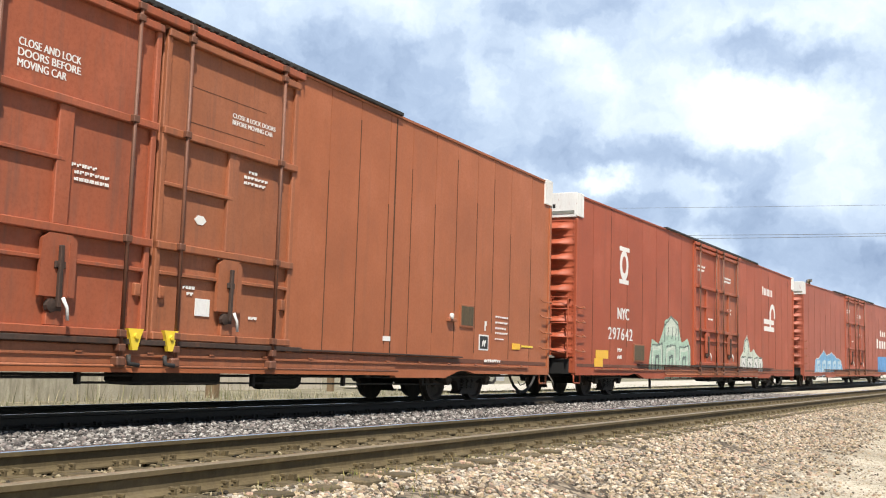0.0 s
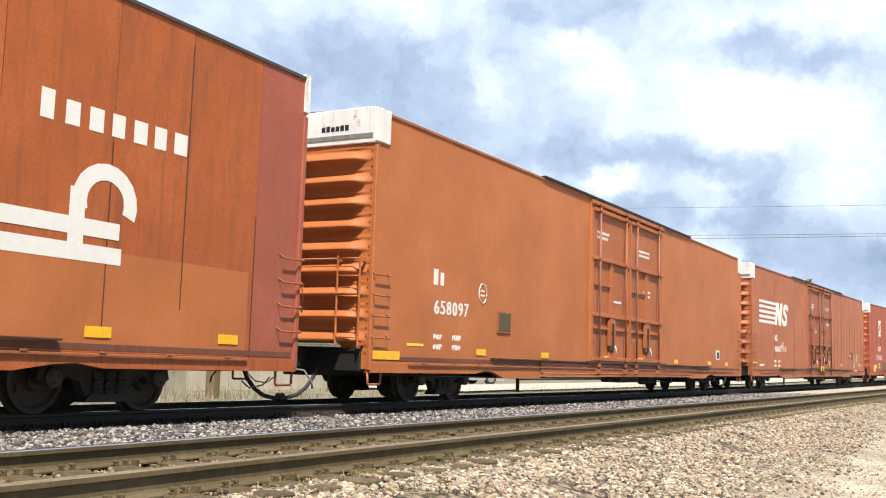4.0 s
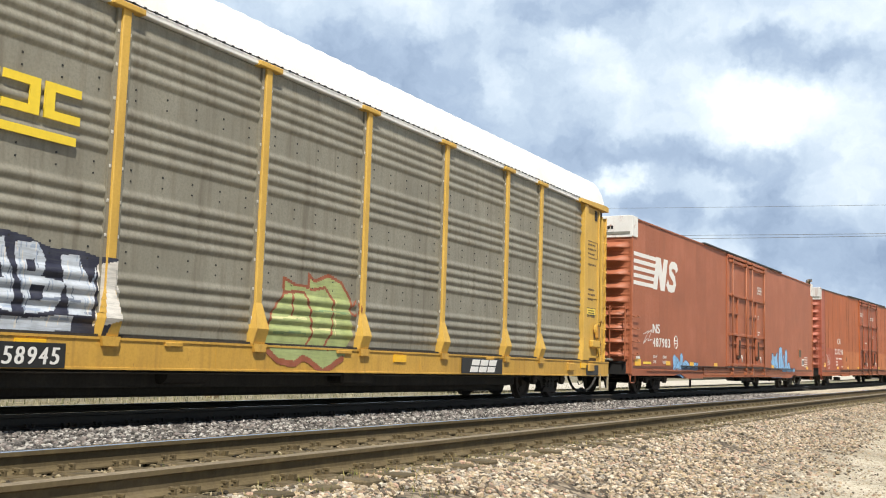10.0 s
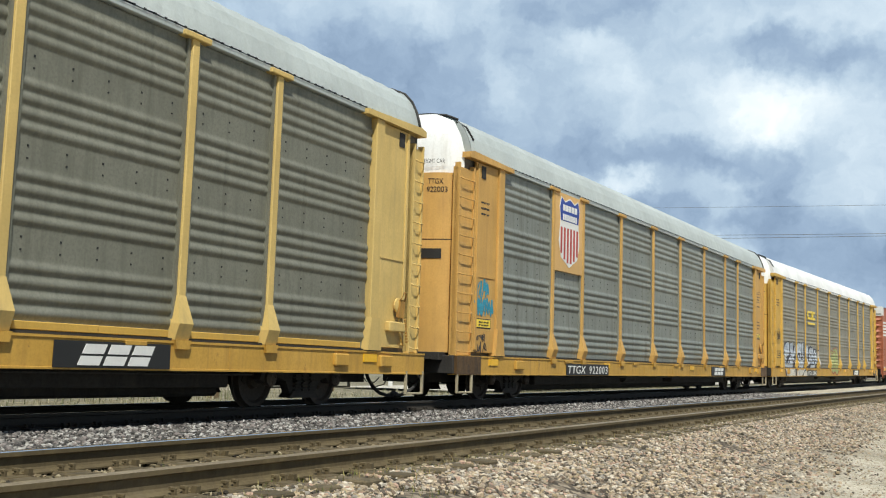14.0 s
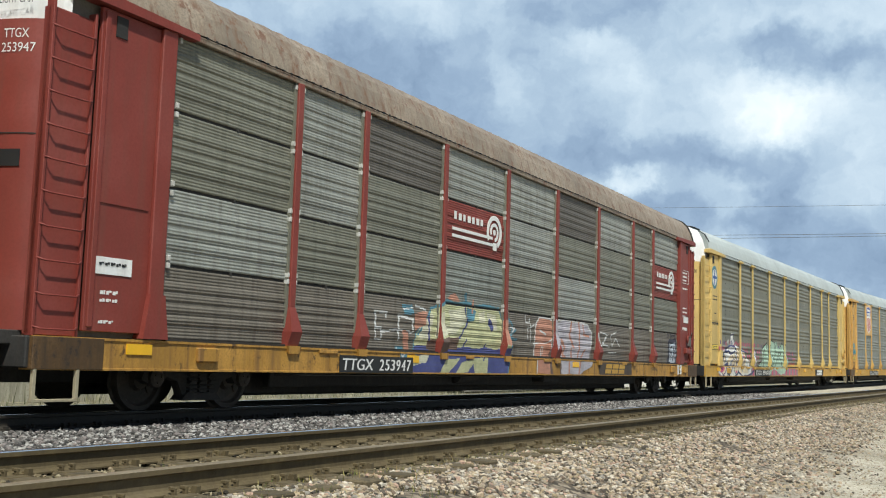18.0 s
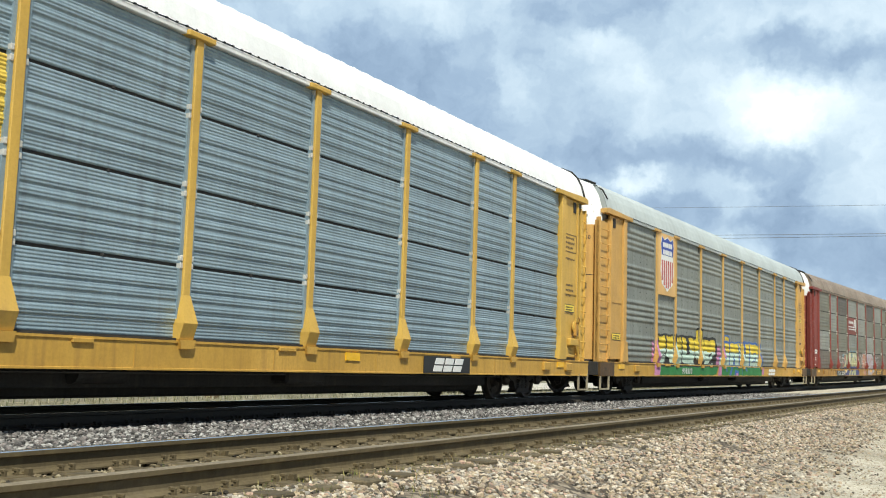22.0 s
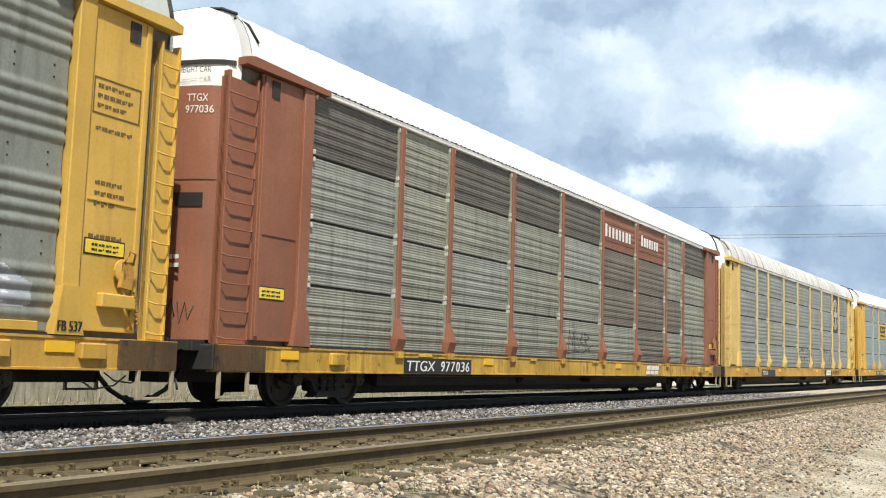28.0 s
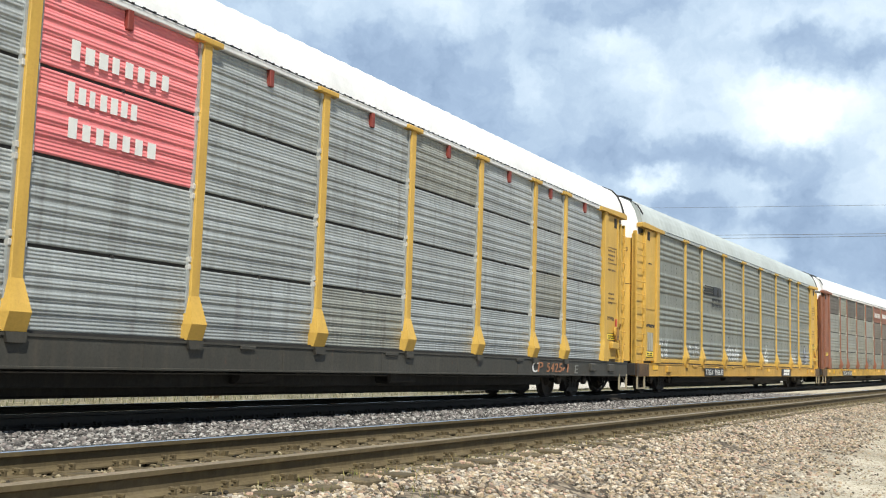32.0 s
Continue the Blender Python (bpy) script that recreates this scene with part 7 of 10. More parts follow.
# yellow rack with blue-grey graffiti
MID = 84.67
r1 = autorack("yellow autorack with grey sheet sides, white roof and silver graffiti", MID, "cluster", M["yellow"], M["zinc_tan"], M["roof_white"], M["sill_yellow"], clips=True, arch="rear", number="158945", endlabel="yellow end panel with stencils")
TRAIN.append((r1, MID))
for k, (a, b) in enumerate(((-6.51, -6.0), (-5.95, -5.45), (-5.38, -4.86))):
    z = 3.35
    g = Geo()
    g.box(a, b, -1.452, -1.43, z + 0.32, z + 0.42)
    g.box(a, b, -1.452, -1.43, z, z + 0.10)
    g.box(a if k != 1 else b - 0.14, (a if k != 1 else b - 0.14) + 0.14, -1.453, -1.43, z, z + 0.42)
    part("block_mark", g, M["signyellow"], r1, "bent yellow block of the emblem")
part("bar_mark", Geo().box(-6.5, -4.9, -1.452, -1.43, 3.1, 3.2), M["signyellow"], r1)
mark_plate(r1, -6.99, -4.9, "158945")
front_board(r1)
plate(r1, 12.0, 12.9, 0.56, 0.82, M["blackmark"], "placard", -1.518)
bars([(-12.9, -12.35, 3.92, 3.97, 5), (-12.9, -12.3, 3.80, 3.85, 6), (-12.9, -12.4, 3.68, 3.73, 4)], M["faint"], r1, -1.464, "end_stencil")
bars([(-12.66, -12.2, 1.55, 1.59, 3), (-12.7, -12.16, 1.46, 1.50, 4)], M["blackmark"], r1, -1.464, "end_stencil")
g = Geo()
for a, b, q, d in ((-12.78, -12.08, 1.66, 1.685), (-12.78, -12.08, 1.36, 1.385), (-12.78, -12.755, 1.36, 1.68), (-12.105, -12.08, 1.36, 1.68)):
    g.box(a, b, -1.468, -1.461, q, d)
part("stencil_frame", g, M["blackmark"], r1)
end_stencils(r1, M["faint"], 1)
yellow_sign(r1, 12.1, 2.1)
cv = Canvas(-11.95, -3.9, 0.54, 2.4, 0.0145)
BL, SI, DK, WH, GR = 0, 1, 2, 3, 4
cv.poly([(-11.41, 0.83), (-11.48, 1.61), (-11.41, 1.88), (-11.14, 2.06), (-10.67, 2.17), (-10.29, 2.14), (-10.12, 1.99), (-10.06, 2.15), (-9.52, 2.15), (-9.51, 1.91), (-9.21, 2.04), (-8.86, 2.16), (-7.81, 2.17), (-7.34, 2.21), (-7.31, 2.02), (-6.97, 2.07), (-6.50, 2.11), (-6.29, 1.97), (-5.78, 2.01), (-5.42, 2.00), (-5.05, 1.88), (-4.60, 1.91), (-4.08, 1.85), (-4.29, 0.93), (-6.88, 0.87), (-11.41, 0.89)], DK)
cv.poly([(-11.44, 0.92), (-11.29, 0.92), (-11.08, 0.52), (-11.38, 0.52)], DK)
cv.poly([(-11.28, 0.85), (-9.54, 0.89), (-9.51, 0.53), (-11.08, 0.52), (-11.19, 0.63)], WH)
cv.poly([(-9.12, 0.87), (-6.96, 0.88), (-6.94, 0.53), (-9.09, 0.52)], WH)
cv.poly([(-9.54, 0.89), (-9.04, 1.05), (-9.21, 0.81), (-9.17, 0.52), (-9.46, 0.52)], DK)
cv.stroke([(-9.54, 0.89), (-9.72, 0.80), (-9.87, 0.65), (-9.93, 0.53)], 0.035, DK)
cv.stroke([(-8.82, 1.19), (-8.58, 1.04), (-8.53, 0.83), (-8.78, 0.62)], 0.035, DK)
cv.poly([(-8.26, 0.52), (-7.90, 0.68), (-7.38, 0.88), (-7.23, 0.86), (-7.65, 0.71), (-7.91, 0.52)], DK)
cv.stroke([(-7.38, 0.86), (-7.39, 0.54)], 0.03, DK)
cv.poly([(-11.21, 1.20), (-11.26, 1.53), (-11.21, 1.80), (-11.01, 2.01), (-10.69, 2.12), (-10.39, 2.12), (-10.24, 1.98), (-10.26, 1.73), (-10.36, 1.50), (-10.77, 1.48), (-10.89, 1.40), (-10.85, 1.26), (-11.03, 1.17)], SI)
cv.poly([(-11.31, 1.21), (-11.03, 1.14), (-10.59, 1.23), (-10.33, 1.41), (-10.06, 1.50), (-9.81, 1.42), (-9.60, 1.28), (-9.54, 0.92), (-10.43, 0.92), (-11.24, 0.92)], SI)
cv.poly([(-10.88, 1.34), (-10.85, 1.45), (-10.62, 1.50), (-10.35, 1.49), (-10.47, 1.39), (-10.73, 1.25)], DK)
cv.poly([(-10.71, 1.13), (-10.42, 1.21), (-10.27, 1.30), (-10.14, 1.28), (-10.16, 1.17), (-10.38, 1.13)], DK)
cv.stroke([(-10.98, 1.13), (-10.62, 1.19), (-10.37, 1.37), (-10.08, 1.50), (-9.83, 1.43), (-9.69, 1.28), (-9.67, 0.93)], 0.045, DK)
cv.poly([(-10.03, 2.12), (-9.55, 2.14), (-9.59, 1.81), (-9.55, 1.59), (-9.20, 1.85), (-8.86, 2.06), (-8.86, 1.61), (-9.17, 1.51), (-9.53, 1.42), (-9.31, 1.30), (-9.57, 1.25), (-9.81, 1.44), (-10.05, 1.52)], SI)
cv.poly([(-9.16, 2.00), (-8.86, 2.11), (-8.84, 1.61), (-9.12, 1.54)], WH)
cv.poly([(-9.25, 1.30), (-9.11, 1.36), (-8.81, 1.24), (-8.76, 1.07), (-9.04, 1.04), (-9.12, 0.92)], WH)
cv.stroke([(-9.17, 1.54), (-9.36, 1.41), (-8.83, 1.25), (-8.58, 1.07)], 0.05, DK)
cv.poly([(-8.83, 2.12), (-7.81, 2.15), (-7.85, 1.91), (-7.89, 1.67), (-8.16, 1.66), (-8.79, 1.62)], SI)
cv.poly([(-8.99, 1.45), (-8.81, 1.53), (-8.43, 1.49), (-8.15, 1.36), (-8.13, 1.07), (-8.39, 0.98), (-8.61, 0.98), (-8.59, 1.20), (-8.77, 1.33)], SI)
cv.poly([(-8.12, 1.65), (-7.87, 1.67), (-7.86, 1.34), (-7.56, 1.35), (-7.72, 1.64), (-7.78, 2.14), (-7.36, 2.17), (-7.38, 1.66), (-7.36, 0.93), (-8.38, 0.92), (-8.12, 1.10)], SI)
cv.poly([(-8.79, 1.62), (-8.11, 1.67), (-8.14, 1.38), (-8.43, 1.49), (-8.81, 1.54)], DK)
cv.poly([(-8.62, 1.17), (-8.41, 1.27), (-8.18, 1.23), (-8.22, 1.05), (-8.47, 0.99), (-8.58, 1.07)], DK)
cv.stroke([(-7.78, 2.15), (-7.81, 1.86), (-7.88, 1.33), (-7.56, 1.35)], 0.035, DK)
cv.stroke([(-7.38, 1.66), (-7.52, 1.54), (-7.38, 0.94)], 0.03, DK)
cv.stroke([(-8.14, 1.38), (-7.85, 1.46)], 0.03, DK)
cv.poly([(-7.26, 1.97), (-6.97, 2.01), (-6.84, 1.08), (-7.24, 1.06), (-7.13, 1.50)], WH)
cv.poly([(-6.97, 2.01), (-6.47, 2.06), (-6.28, 1.83), (-6.37, 1.52), (-6.51, 1.45), (-6.63, 1.64), (-6.75, 1.61), (-6.80, 1.46), (-6.93, 1.51)], SI)
cv.poly([(-6.88, 1.10), (-6.43, 1.13), (-6.39, 0.91), (-6.89, 0.90)], SI)
cv.poly([(-6.05, 1.87), (-5.77, 1.93), (-5.61, 1.59), (-5.60, 1.15), (-5.81, 1.17), (-5.90, 1.39), (-6.00, 1.14), (-6.25, 1.11)], SI)
cv.poly([(-5.60, 1.91), (-5.30, 1.96), (-5.14, 1.78), (-5.20, 1.58), (-4.90, 1.50), (-5.01, 1.20), (-5.42, 1.16), (-5.53, 1.53)], SI)
cv.poly([(-4.95, 1.82), (-4.70, 1.85), (-4.50, 1.55), (-4.41, 1.79), (-4.47, 1.19), (-4.82, 1.15), (-4.90, 1.50)], SI)
cv.poly([(-5.77, 1.09), (-4.75, 1.15), (-4.74, 0.95), (-5.81, 0.92)], SI)
cv.poly([(-4.39, 1.81), (-4.08, 1.84), (-4.02, 1.13), (-4.41, 1.06)], WH)
cv.poly([(-5.89, 1.64), (-5.78, 1.67), (-5.74, 1.49), (-5.92, 1.46)], DK)
cv.poly([(-5.41, 1.76), (-5.29, 1.78), (-5.30, 1.64), (-5.42, 1.63)], DK)
cv.poly([(-5.36, 1.48), (-5.17, 1.47), (-5.21, 1.32), (-5.38, 1.32)], DK)
cv.stroke([(-11.28, 1.17), (-11.19, 0.92)], 0.03, DK)
cv.stroke([(-11.10, 1.09), (-11.17, 1.02), (-11.04, 0.93)], 0.03, DK)
hatch = random.Random(41)
for k in range(420):
    # thin upright runs and pale flecks in the silver
    a, b = hatch.uniform(-11.5, -4.1), hatch.uniform(0.95, 2.1)
    cv.stroke([(a, b), (a + hatch.uniform(-0.03, 0.03), b + hatch.uniform(0.06, 0.3))], 0.016, hatch.choice((BL, BL, WH, GR)), SI)
for k in range(36):
    a, b = hatch.uniform(-11.4, -4.3), 0.98 + 0.115 * hatch.randint(0, 10)
    cv.stroke([(a, b), (a + hatch.uniform(0.2, 0.7), b)], 0.03, hatch.choice((BL, GR)), SI)
cv.lay("graffiti", [spray((0.34, 0.41, 0.53)), spray((0.52, 0.57, 0.64)), spray((0.022, 0.025, 0.05)), spray((0.66, 0.63, 0.58)), spray((0.20, 0.24, 0.32))], r1, rack_surface("cluster"), "silver graffiti letters with thick navy outlines and white drips")
cv = Canvas(-1.9, 2.1, 0.56, 2.4, 0.02)
cv.poly([(-1.10, 1.19), (-0.98, 1.47), (-0.72, 1.72), (-0.74, 1.95), (-0.44, 1.85), (-0.11, 1.86), (-0.10, 2.06), (0.05, 1.97), (0.45, 2.07), (0.82, 2.00), (1.09, 1.73), (1.16, 1.12), (0.85, 0.80), (0.33, 0.55), (-0.13, 0.72), (-0.50, 0.65), (-0.92, 0.69), (-1.16, 0.91)], 0)
cv.stroke([(-1.10, 1.19), (-0.98, 1.47), (-0.72, 1.72), (-0.21, 1.76), (-0.03, 1.53), (0.01, 1.11), (-0.15, 0.91)], 0.05, 1)
cv.stroke([(-0.72, 1.72), (-0.74, 1.95), (-0.44, 1.85), (-0.11, 1.86), (-0.10, 2.06), (0.05, 1.97), (0.45, 2.07), (0.82, 2.00), (1.09, 1.73), (1.10, 1.56)], 0.055, 1)
cv.stroke([(-0.05, 1.82), (0.35, 1.87), (0.60, 1.67), (0.58, 1.20), (0.36, 0.89)], 0.05, 1)
cv.stroke([(-0.51, 1.74), (-0.48, 1.37)], 0.04, 1)
cv.stroke([(-1.15, 0.82), (-0.92, 0.71), (-0.50, 0.65), (-0.30, 0.75), (-0.13, 0.72), (0.22, 0.56), (0.44, 0.61), (0.79, 0.77)], 0.09, 1)
cv.stroke([(0.66, 1.67), (0.67, 1.13)], 0.03, 2)
cv.stroke([(1.10, 1.60), (1.25, 1.71), (1.35, 1.58), (1.23, 1.47), (1.10, 1.53)], 0.04, 1)
cv.stroke([(-1.02, 1.34), (-0.13, 1.36)], 0.03, 2)
cv.stroke([(-0.95, 1.13), (-0.16, 1.13)], 0.03, 3)
cv.stroke([(0.03, 1.50), (1.04, 1.52)], 0.03, 3)
cv.stroke([(0.05, 1.21), (0.52, 1.21)], 0.03, 2)
cv.lay("graffiti", [spray((0.36, 0.42, 0.17)), spray((0.32, 0.09, 0.04)), spray((0.62, 0.60, 0.30)), spray((0.20, 0.30, 0.14))], r1, rack_surface("cluster"), "small olive and rust graffiti tag")
cv = Canvas(-12.95, -12.0, 0.95, 2.9, 0.012)
cv.ell(-12.45, 2.32, 0.30, 0.33, 1)
cv.ell(-12.45, 2.32, 0.27, 0.30, -1)
scribble(cv, -12.70, -12.20, 2.06, 2.60, 3, 0.020, 0, 11)
scribble(cv, -12.66, -12.24, 2.12, 2.44, 3, 0.016, 0, 12)
cv.ell(-11.99, 1.18, 0.15, 0.17, 0)
cv.ell(-11.99, 1.18, 0.125, 0.145, 1)
cv.stroke([(-12.08, 1.26), (-12.0, 1.08)], 0.03, 0)
cv.lay("graffiti", [spray((0.03, 0.028, 0.02)), spray((0.30, 0.26, 0.12))], r1, lambda x, z: -1.462 if x < -12.03 else -1.512, "black round scrawl on the end panel")

# shield rack without large graffiti
MID = 56.02
r2 = autorack("deep yellow autorack with a striped shield and grey roof", MID, "cluster", M["yellow_deep"], M["zinc"], M["roof_grey"], M["sill_yellow"], number="922003", endlabel="yellow end panel with tags", sooty=True)
TRAIN.append((r2, MID))
shield(r2)
mark_plate(r2, -8.2, -5.3, "922003")
front_board(r2)
end_stencils(r2, M["faint"], 1)
yellow_sign(r2, -12.9, 1.5)
yellow_sign(r2, 12.1, 2.1)
bars([(-12.8, -12.4, 4.1, 4.14, 3), (-12.8, -12.4, 3.98, 4.02, 3), (-12.8, -12.4, 3.86, 3.9, 3)], M["blackmark"], r2, -1.464)
cv = Canvas(-13.0, -11.75, 0.95, 2.6, 0.012)
scribble(cv, -12.96, -12.36, 2.14, 2.52, 4, 0.045, 0, 3)
scribble(cv, -12.98, -12.06, 1.76, 2.12, 6, 0.055, 0, 5)
scribble(cv, -12.92, -12.44, 1.22, 1.42, 3, 0.024, 1, 7)
scribble(cv, -12.90, -12.40, 0.98, 1.22, 3, 0.024, 1, 8)
scribble(cv, -12.02, -11.78, 1.00, 1.36, 2, 0.024, 1, 9)
cv.lay("graffiti", [spray((0.04, 0.30, 0.42)), spray((0.03, 0.03, 0.03))], r2, lambda x, z: -1.462 if x < -12.03 else -1.512, "blue and black tags on the end panel")

# rack with pink graffiti
MID = 27.16
r3 = autorack("yellow autorack with pink, cream and mint graffiti", MID, "cluster", M["yellow_pale"], M["zinc_warm"], M["roof_grey"], M["sill_yellow"], number="994870", endlabel="yellow end panel with a round emblem")
TRAIN.append((r3, MID))
g = Geo()
g.prism([(-12.55 + 0.36 * math.cos(a), 4.12 + 0.42 * math.sin(a)) for a in np.linspace(0, 2 * math.pi, 28, endpoint=False)], -1.466, -1.458)
em = part("round_emblem", g, spray((0.10, 0.25, 0.30)), r3, "round blue and white emblem")
g = Geo()
g.prism([(-12.55 + 0.25 * math.cos(a), 4.12 + 0.3 * math.sin(a)) for a in np.linspace(0, 2 * math.pi, 28, endpoint=False)], -1.470, -1.465)
part("emblem_centre", g, M["stencil"], em)
g = Geo()
g.box(-12.6, -12.5, -1.474, -1.469, 3.85, 4.4)
g.box(-12.78, -12.32, -1.474, -1.469, 4.07, 4.17)
part("emblem_cross", g, spray((0.05, 0.12, 0.35)), em)
bars([(-12.75, -12.2, 3.42, 3.46, 6), (-12.75, -12.2, 3.3, 3.34, 6), (-12.6, -12.3, 2.8, 2.84, 3), (-12.85, -12.05, 2.4, 2.5, 7)], M["blackmark"], r3, -1.464)
yellow_sign(r3, -12.85, 1.5)
mark_plate(r3, -6.99, -4.5, "994870")
front_board(r3)
for a, b in BAYS[4:]:
    part("kick_board", Geo().box(a + 0.2, b - 0.2, -1.47, -1.40, 0.965, 1.06, 0.008), M["yellow"], r3, "yellow board along the foot of the sheets")
cv = Canvas(-12.2, 1.4, 0.55, 2.25, 0.018)
prng = random.Random(4)
for k in range(46):
    for j in range(4):
        a = -12.1 + k * 0.28 + 0.07 * (j % 2)
        if prng.random() < 0.8 and not (j == 3 and k > 34):
            cv.rect(a, a + 0.13, 1.0 + j * 0.24, 1.15 + j * 0.24, prng.choice((0, 0, 1)))
cv.rect(-12.1, 1.0, 0.56, 0.92, 5)
for k in range(20):
    cv.rect(-11.9 + k * 0.65, -11.65 + k * 0.65, 0.58, 0.9, 0)
cv.poly([(-12.17, 0.64), (-12.14, 0.92), (-11.98, 1.09), (-11.69, 1.14), (-11.32, 1.20), (-11.09, 1.52), (-10.28, 1.75), (-10.24, 2.14), (-9.83, 2.20), (-9.86, 2.02), (-9.65, 1.85), (-9.91, 1.74), (-9.44, 1.68), (-8.06, 1.50), (-8.04, 1.32), (-7.46, 1.08), (-7.62, 0.66), (-8.77, 0.50), (-9.96, 0.50), (-11.00, 0.49), (-11.64, 0.57)], 3)
cv.poly([(-12.11, 0.88), (-11.80, 1.06), (-11.43, 0.95), (-11.35, 0.78), (-11.65, 0.65), (-12.01, 0.73)], 0)
cv.poly([(-11.36, 1.31), (-10.91, 1.36), (-11.04, 0.96), (-11.34, 0.66), (-11.64, 0.61), (-11.71, 0.71), (-11.41, 0.78), (-11.28, 1.08)], 2)
cv.poly([(-10.82, 1.10), (-10.11, 1.40), (-10.13, 1.20), (-10.44, 1.03), (-10.34, 0.67), (-10.75, 0.60), (-11.02, 0.66)], 2)
cv.poly([(-10.10, 1.36), (-9.65, 1.43), (-9.44, 1.16), (-9.40, 0.73), (-9.74, 0.59), (-10.09, 0.77)], 2)
cv.poly([(-9.43, 1.58), (-9.01, 1.66), (-8.91, 0.67), (-9.32, 0.64)], 2)
cv.poly([(-8.90, 1.55), (-8.10, 1.48), (-8.04, 0.66), (-8.78, 0.64)], 2)
cv.poly([(-8.49, 1.35), (-8.27, 1.36), (-8.30, 1.10), (-8.47, 1.10)], 0)
cv.poly([(-9.83, 0.77), (-9.64, 0.80), (-9.67, 0.68), (-9.84, 0.68)], 0)
cv.stroke([(-11.32, 1.20), (-11.08, 1.45), (-10.70, 1.63), (-10.21, 1.71), (-9.83, 1.70), (-9.43, 1.54)], 0.0697, 4)
cv.stroke([(-11.08, 1.45), (-10.54, 1.49), (-10.25, 1.39), (-9.66, 1.50)], 0.0775, 4)
cv.stroke([(-10.28, 1.75), (-10.15, 1.90), (-10.27, 2.07), (-9.83, 2.16), (-9.85, 2.00), (-9.67, 1.85)], 0.0465, 4)
cv.stroke([(-10.16, 1.63), (-10.07, 1.89), (-9.90, 1.64)], 0.0465, 4)
cv.stroke([(-10.91, 1.33), (-11.04, 0.96), (-11.31, 0.66), (-11.64, 0.59), (-11.71, 0.71)], 0.0543, 4)
cv.stroke([(-11.46, 1.28), (-11.35, 1.14), (-11.13, 1.26)], 0.0543, 4)
cv.stroke([(-10.82, 1.06), (-11.02, 0.66), (-10.75, 0.60), (-10.41, 0.76), (-10.16, 1.13)], 0.0543, 4)
cv.stroke([(-10.98, 0.96), (-10.64, 1.02), (-10.76, 0.80)], 0.093, 4)
cv.stroke([(-10.07, 1.36), (-10.09, 0.77), (-9.74, 0.59), (-9.41, 0.78), (-9.44, 1.16), (-9.65, 1.38)], 0.0543, 4)
cv.stroke([(-9.94, 1.14), (-9.87, 1.23), (-9.67, 1.15), (-9.70, 1.01), (-9.92, 0.95)], 0.0543, 4)
cv.stroke([(-9.43, 1.56), (-9.35, 1.02), (-8.92, 1.37), (-8.90, 1.03)], 0.062, 4)
cv.stroke([(-8.98, 1.56), (-8.10, 1.48), (-8.08, 1.26)], 0.062, 4)
cv.stroke([(-11.64, 0.57), (-11.13, 0.49), (-10.11, 0.52), (-9.44, 0.69), (-8.77, 0.53), (-7.61, 0.61), (-7.14, 0.78)], 0.0775, 4)
cv.stroke([(-12.08, 0.93), (-11.74, 1.02), (-11.90, 0.85), (-11.66, 0.82)], 0.0465, 4)
cv.stroke([(-8.84, 1.38), (-8.77, 1.04)], 0.0465, 4)
cv.poly([(-7.24, 1.46), (-6.58, 1.58), (-6.33, 1.12), (-6.53, 0.92), (-7.16, 0.99)], 3)
cv.stroke([(-7.14, 1.41), (-6.46, 1.34), (-7.07, 1.20), (-6.44, 1.06)], 0.0465, 4)
cv.stroke([(-10.71, 1.83), (-10.51, 1.91), (-10.57, 1.78)], 0.06, 3)
cv.stroke([(-11.47, 1.43), (-11.22, 1.47)], 0.06, 3)
cv.stroke([(-9.60, 1.76), (-9.52, 1.67)], 0.05, 3)
cv.poly([(-5.44, 1.67), (-4.55, 1.96), (-4.42, 1.85), (-3.82, 2.08), (-3.16, 2.00), (-3.02, 1.95), (-2.83, 2.12), (-2.45, 1.76), (-2.03, 1.98), (-1.42, 1.91), (-1.16, 1.45), (-1.58, 0.70), (-2.38, 0.57), (-3.74, 0.89), (-4.68, 0.49), (-6.01, 0.84), (-5.72, 1.15), (-5.35, 1.22)], 6)
cv.stroke([(-6.27, 0.84), (-6.03, 1.06), (-5.41, 1.22)], 0.0465, 7)
cv.stroke([(-5.39, 1.70), (-4.55, 1.96), (-4.65, 1.75), (-4.28, 1.56), (-4.30, 0.94)], 0.0697, 7)
cv.stroke([(-5.02, 1.69), (-5.21, 1.51), (-5.16, 0.86)], 0.062, 7)
cv.stroke([(-4.41, 1.76), (-3.82, 2.08), (-3.16, 2.00), (-3.12, 1.44), (-3.49, 0.99), (-3.98, 0.86)], 0.0465, 7)
cv.stroke([(-3.01, 1.76), (-2.86, 2.08), (-2.44, 1.59), (-3.09, 0.94)], 0.0465, 7)
cv.stroke([(-2.99, 1.57), (-2.00, 1.55), (-2.43, 1.40), (-1.67, 0.97)], 0.0465, 7)
cv.stroke([(-2.24, 1.77), (-1.88, 1.99), (-1.35, 1.92), (-1.21, 1.45), (-1.68, 1.17)], 0.0543, 7)
cv.stroke([(-1.56, 1.60), (-1.54, 1.30)], 0.0543, 7)
cv.stroke([(-3.78, 1.47), (-3.38, 1.36), (-3.63, 1.23)], 0.0465, 7)
cv.stroke([(-5.52, 1.22), (-5.38, 0.86)], 0.0465, 7)
cv.stroke([(-6.02, 0.92), (-5.62, 1.16)], 0.0465, 7)
cv.rect(-7.0, -4.5, 0.5, 0.9, -1)
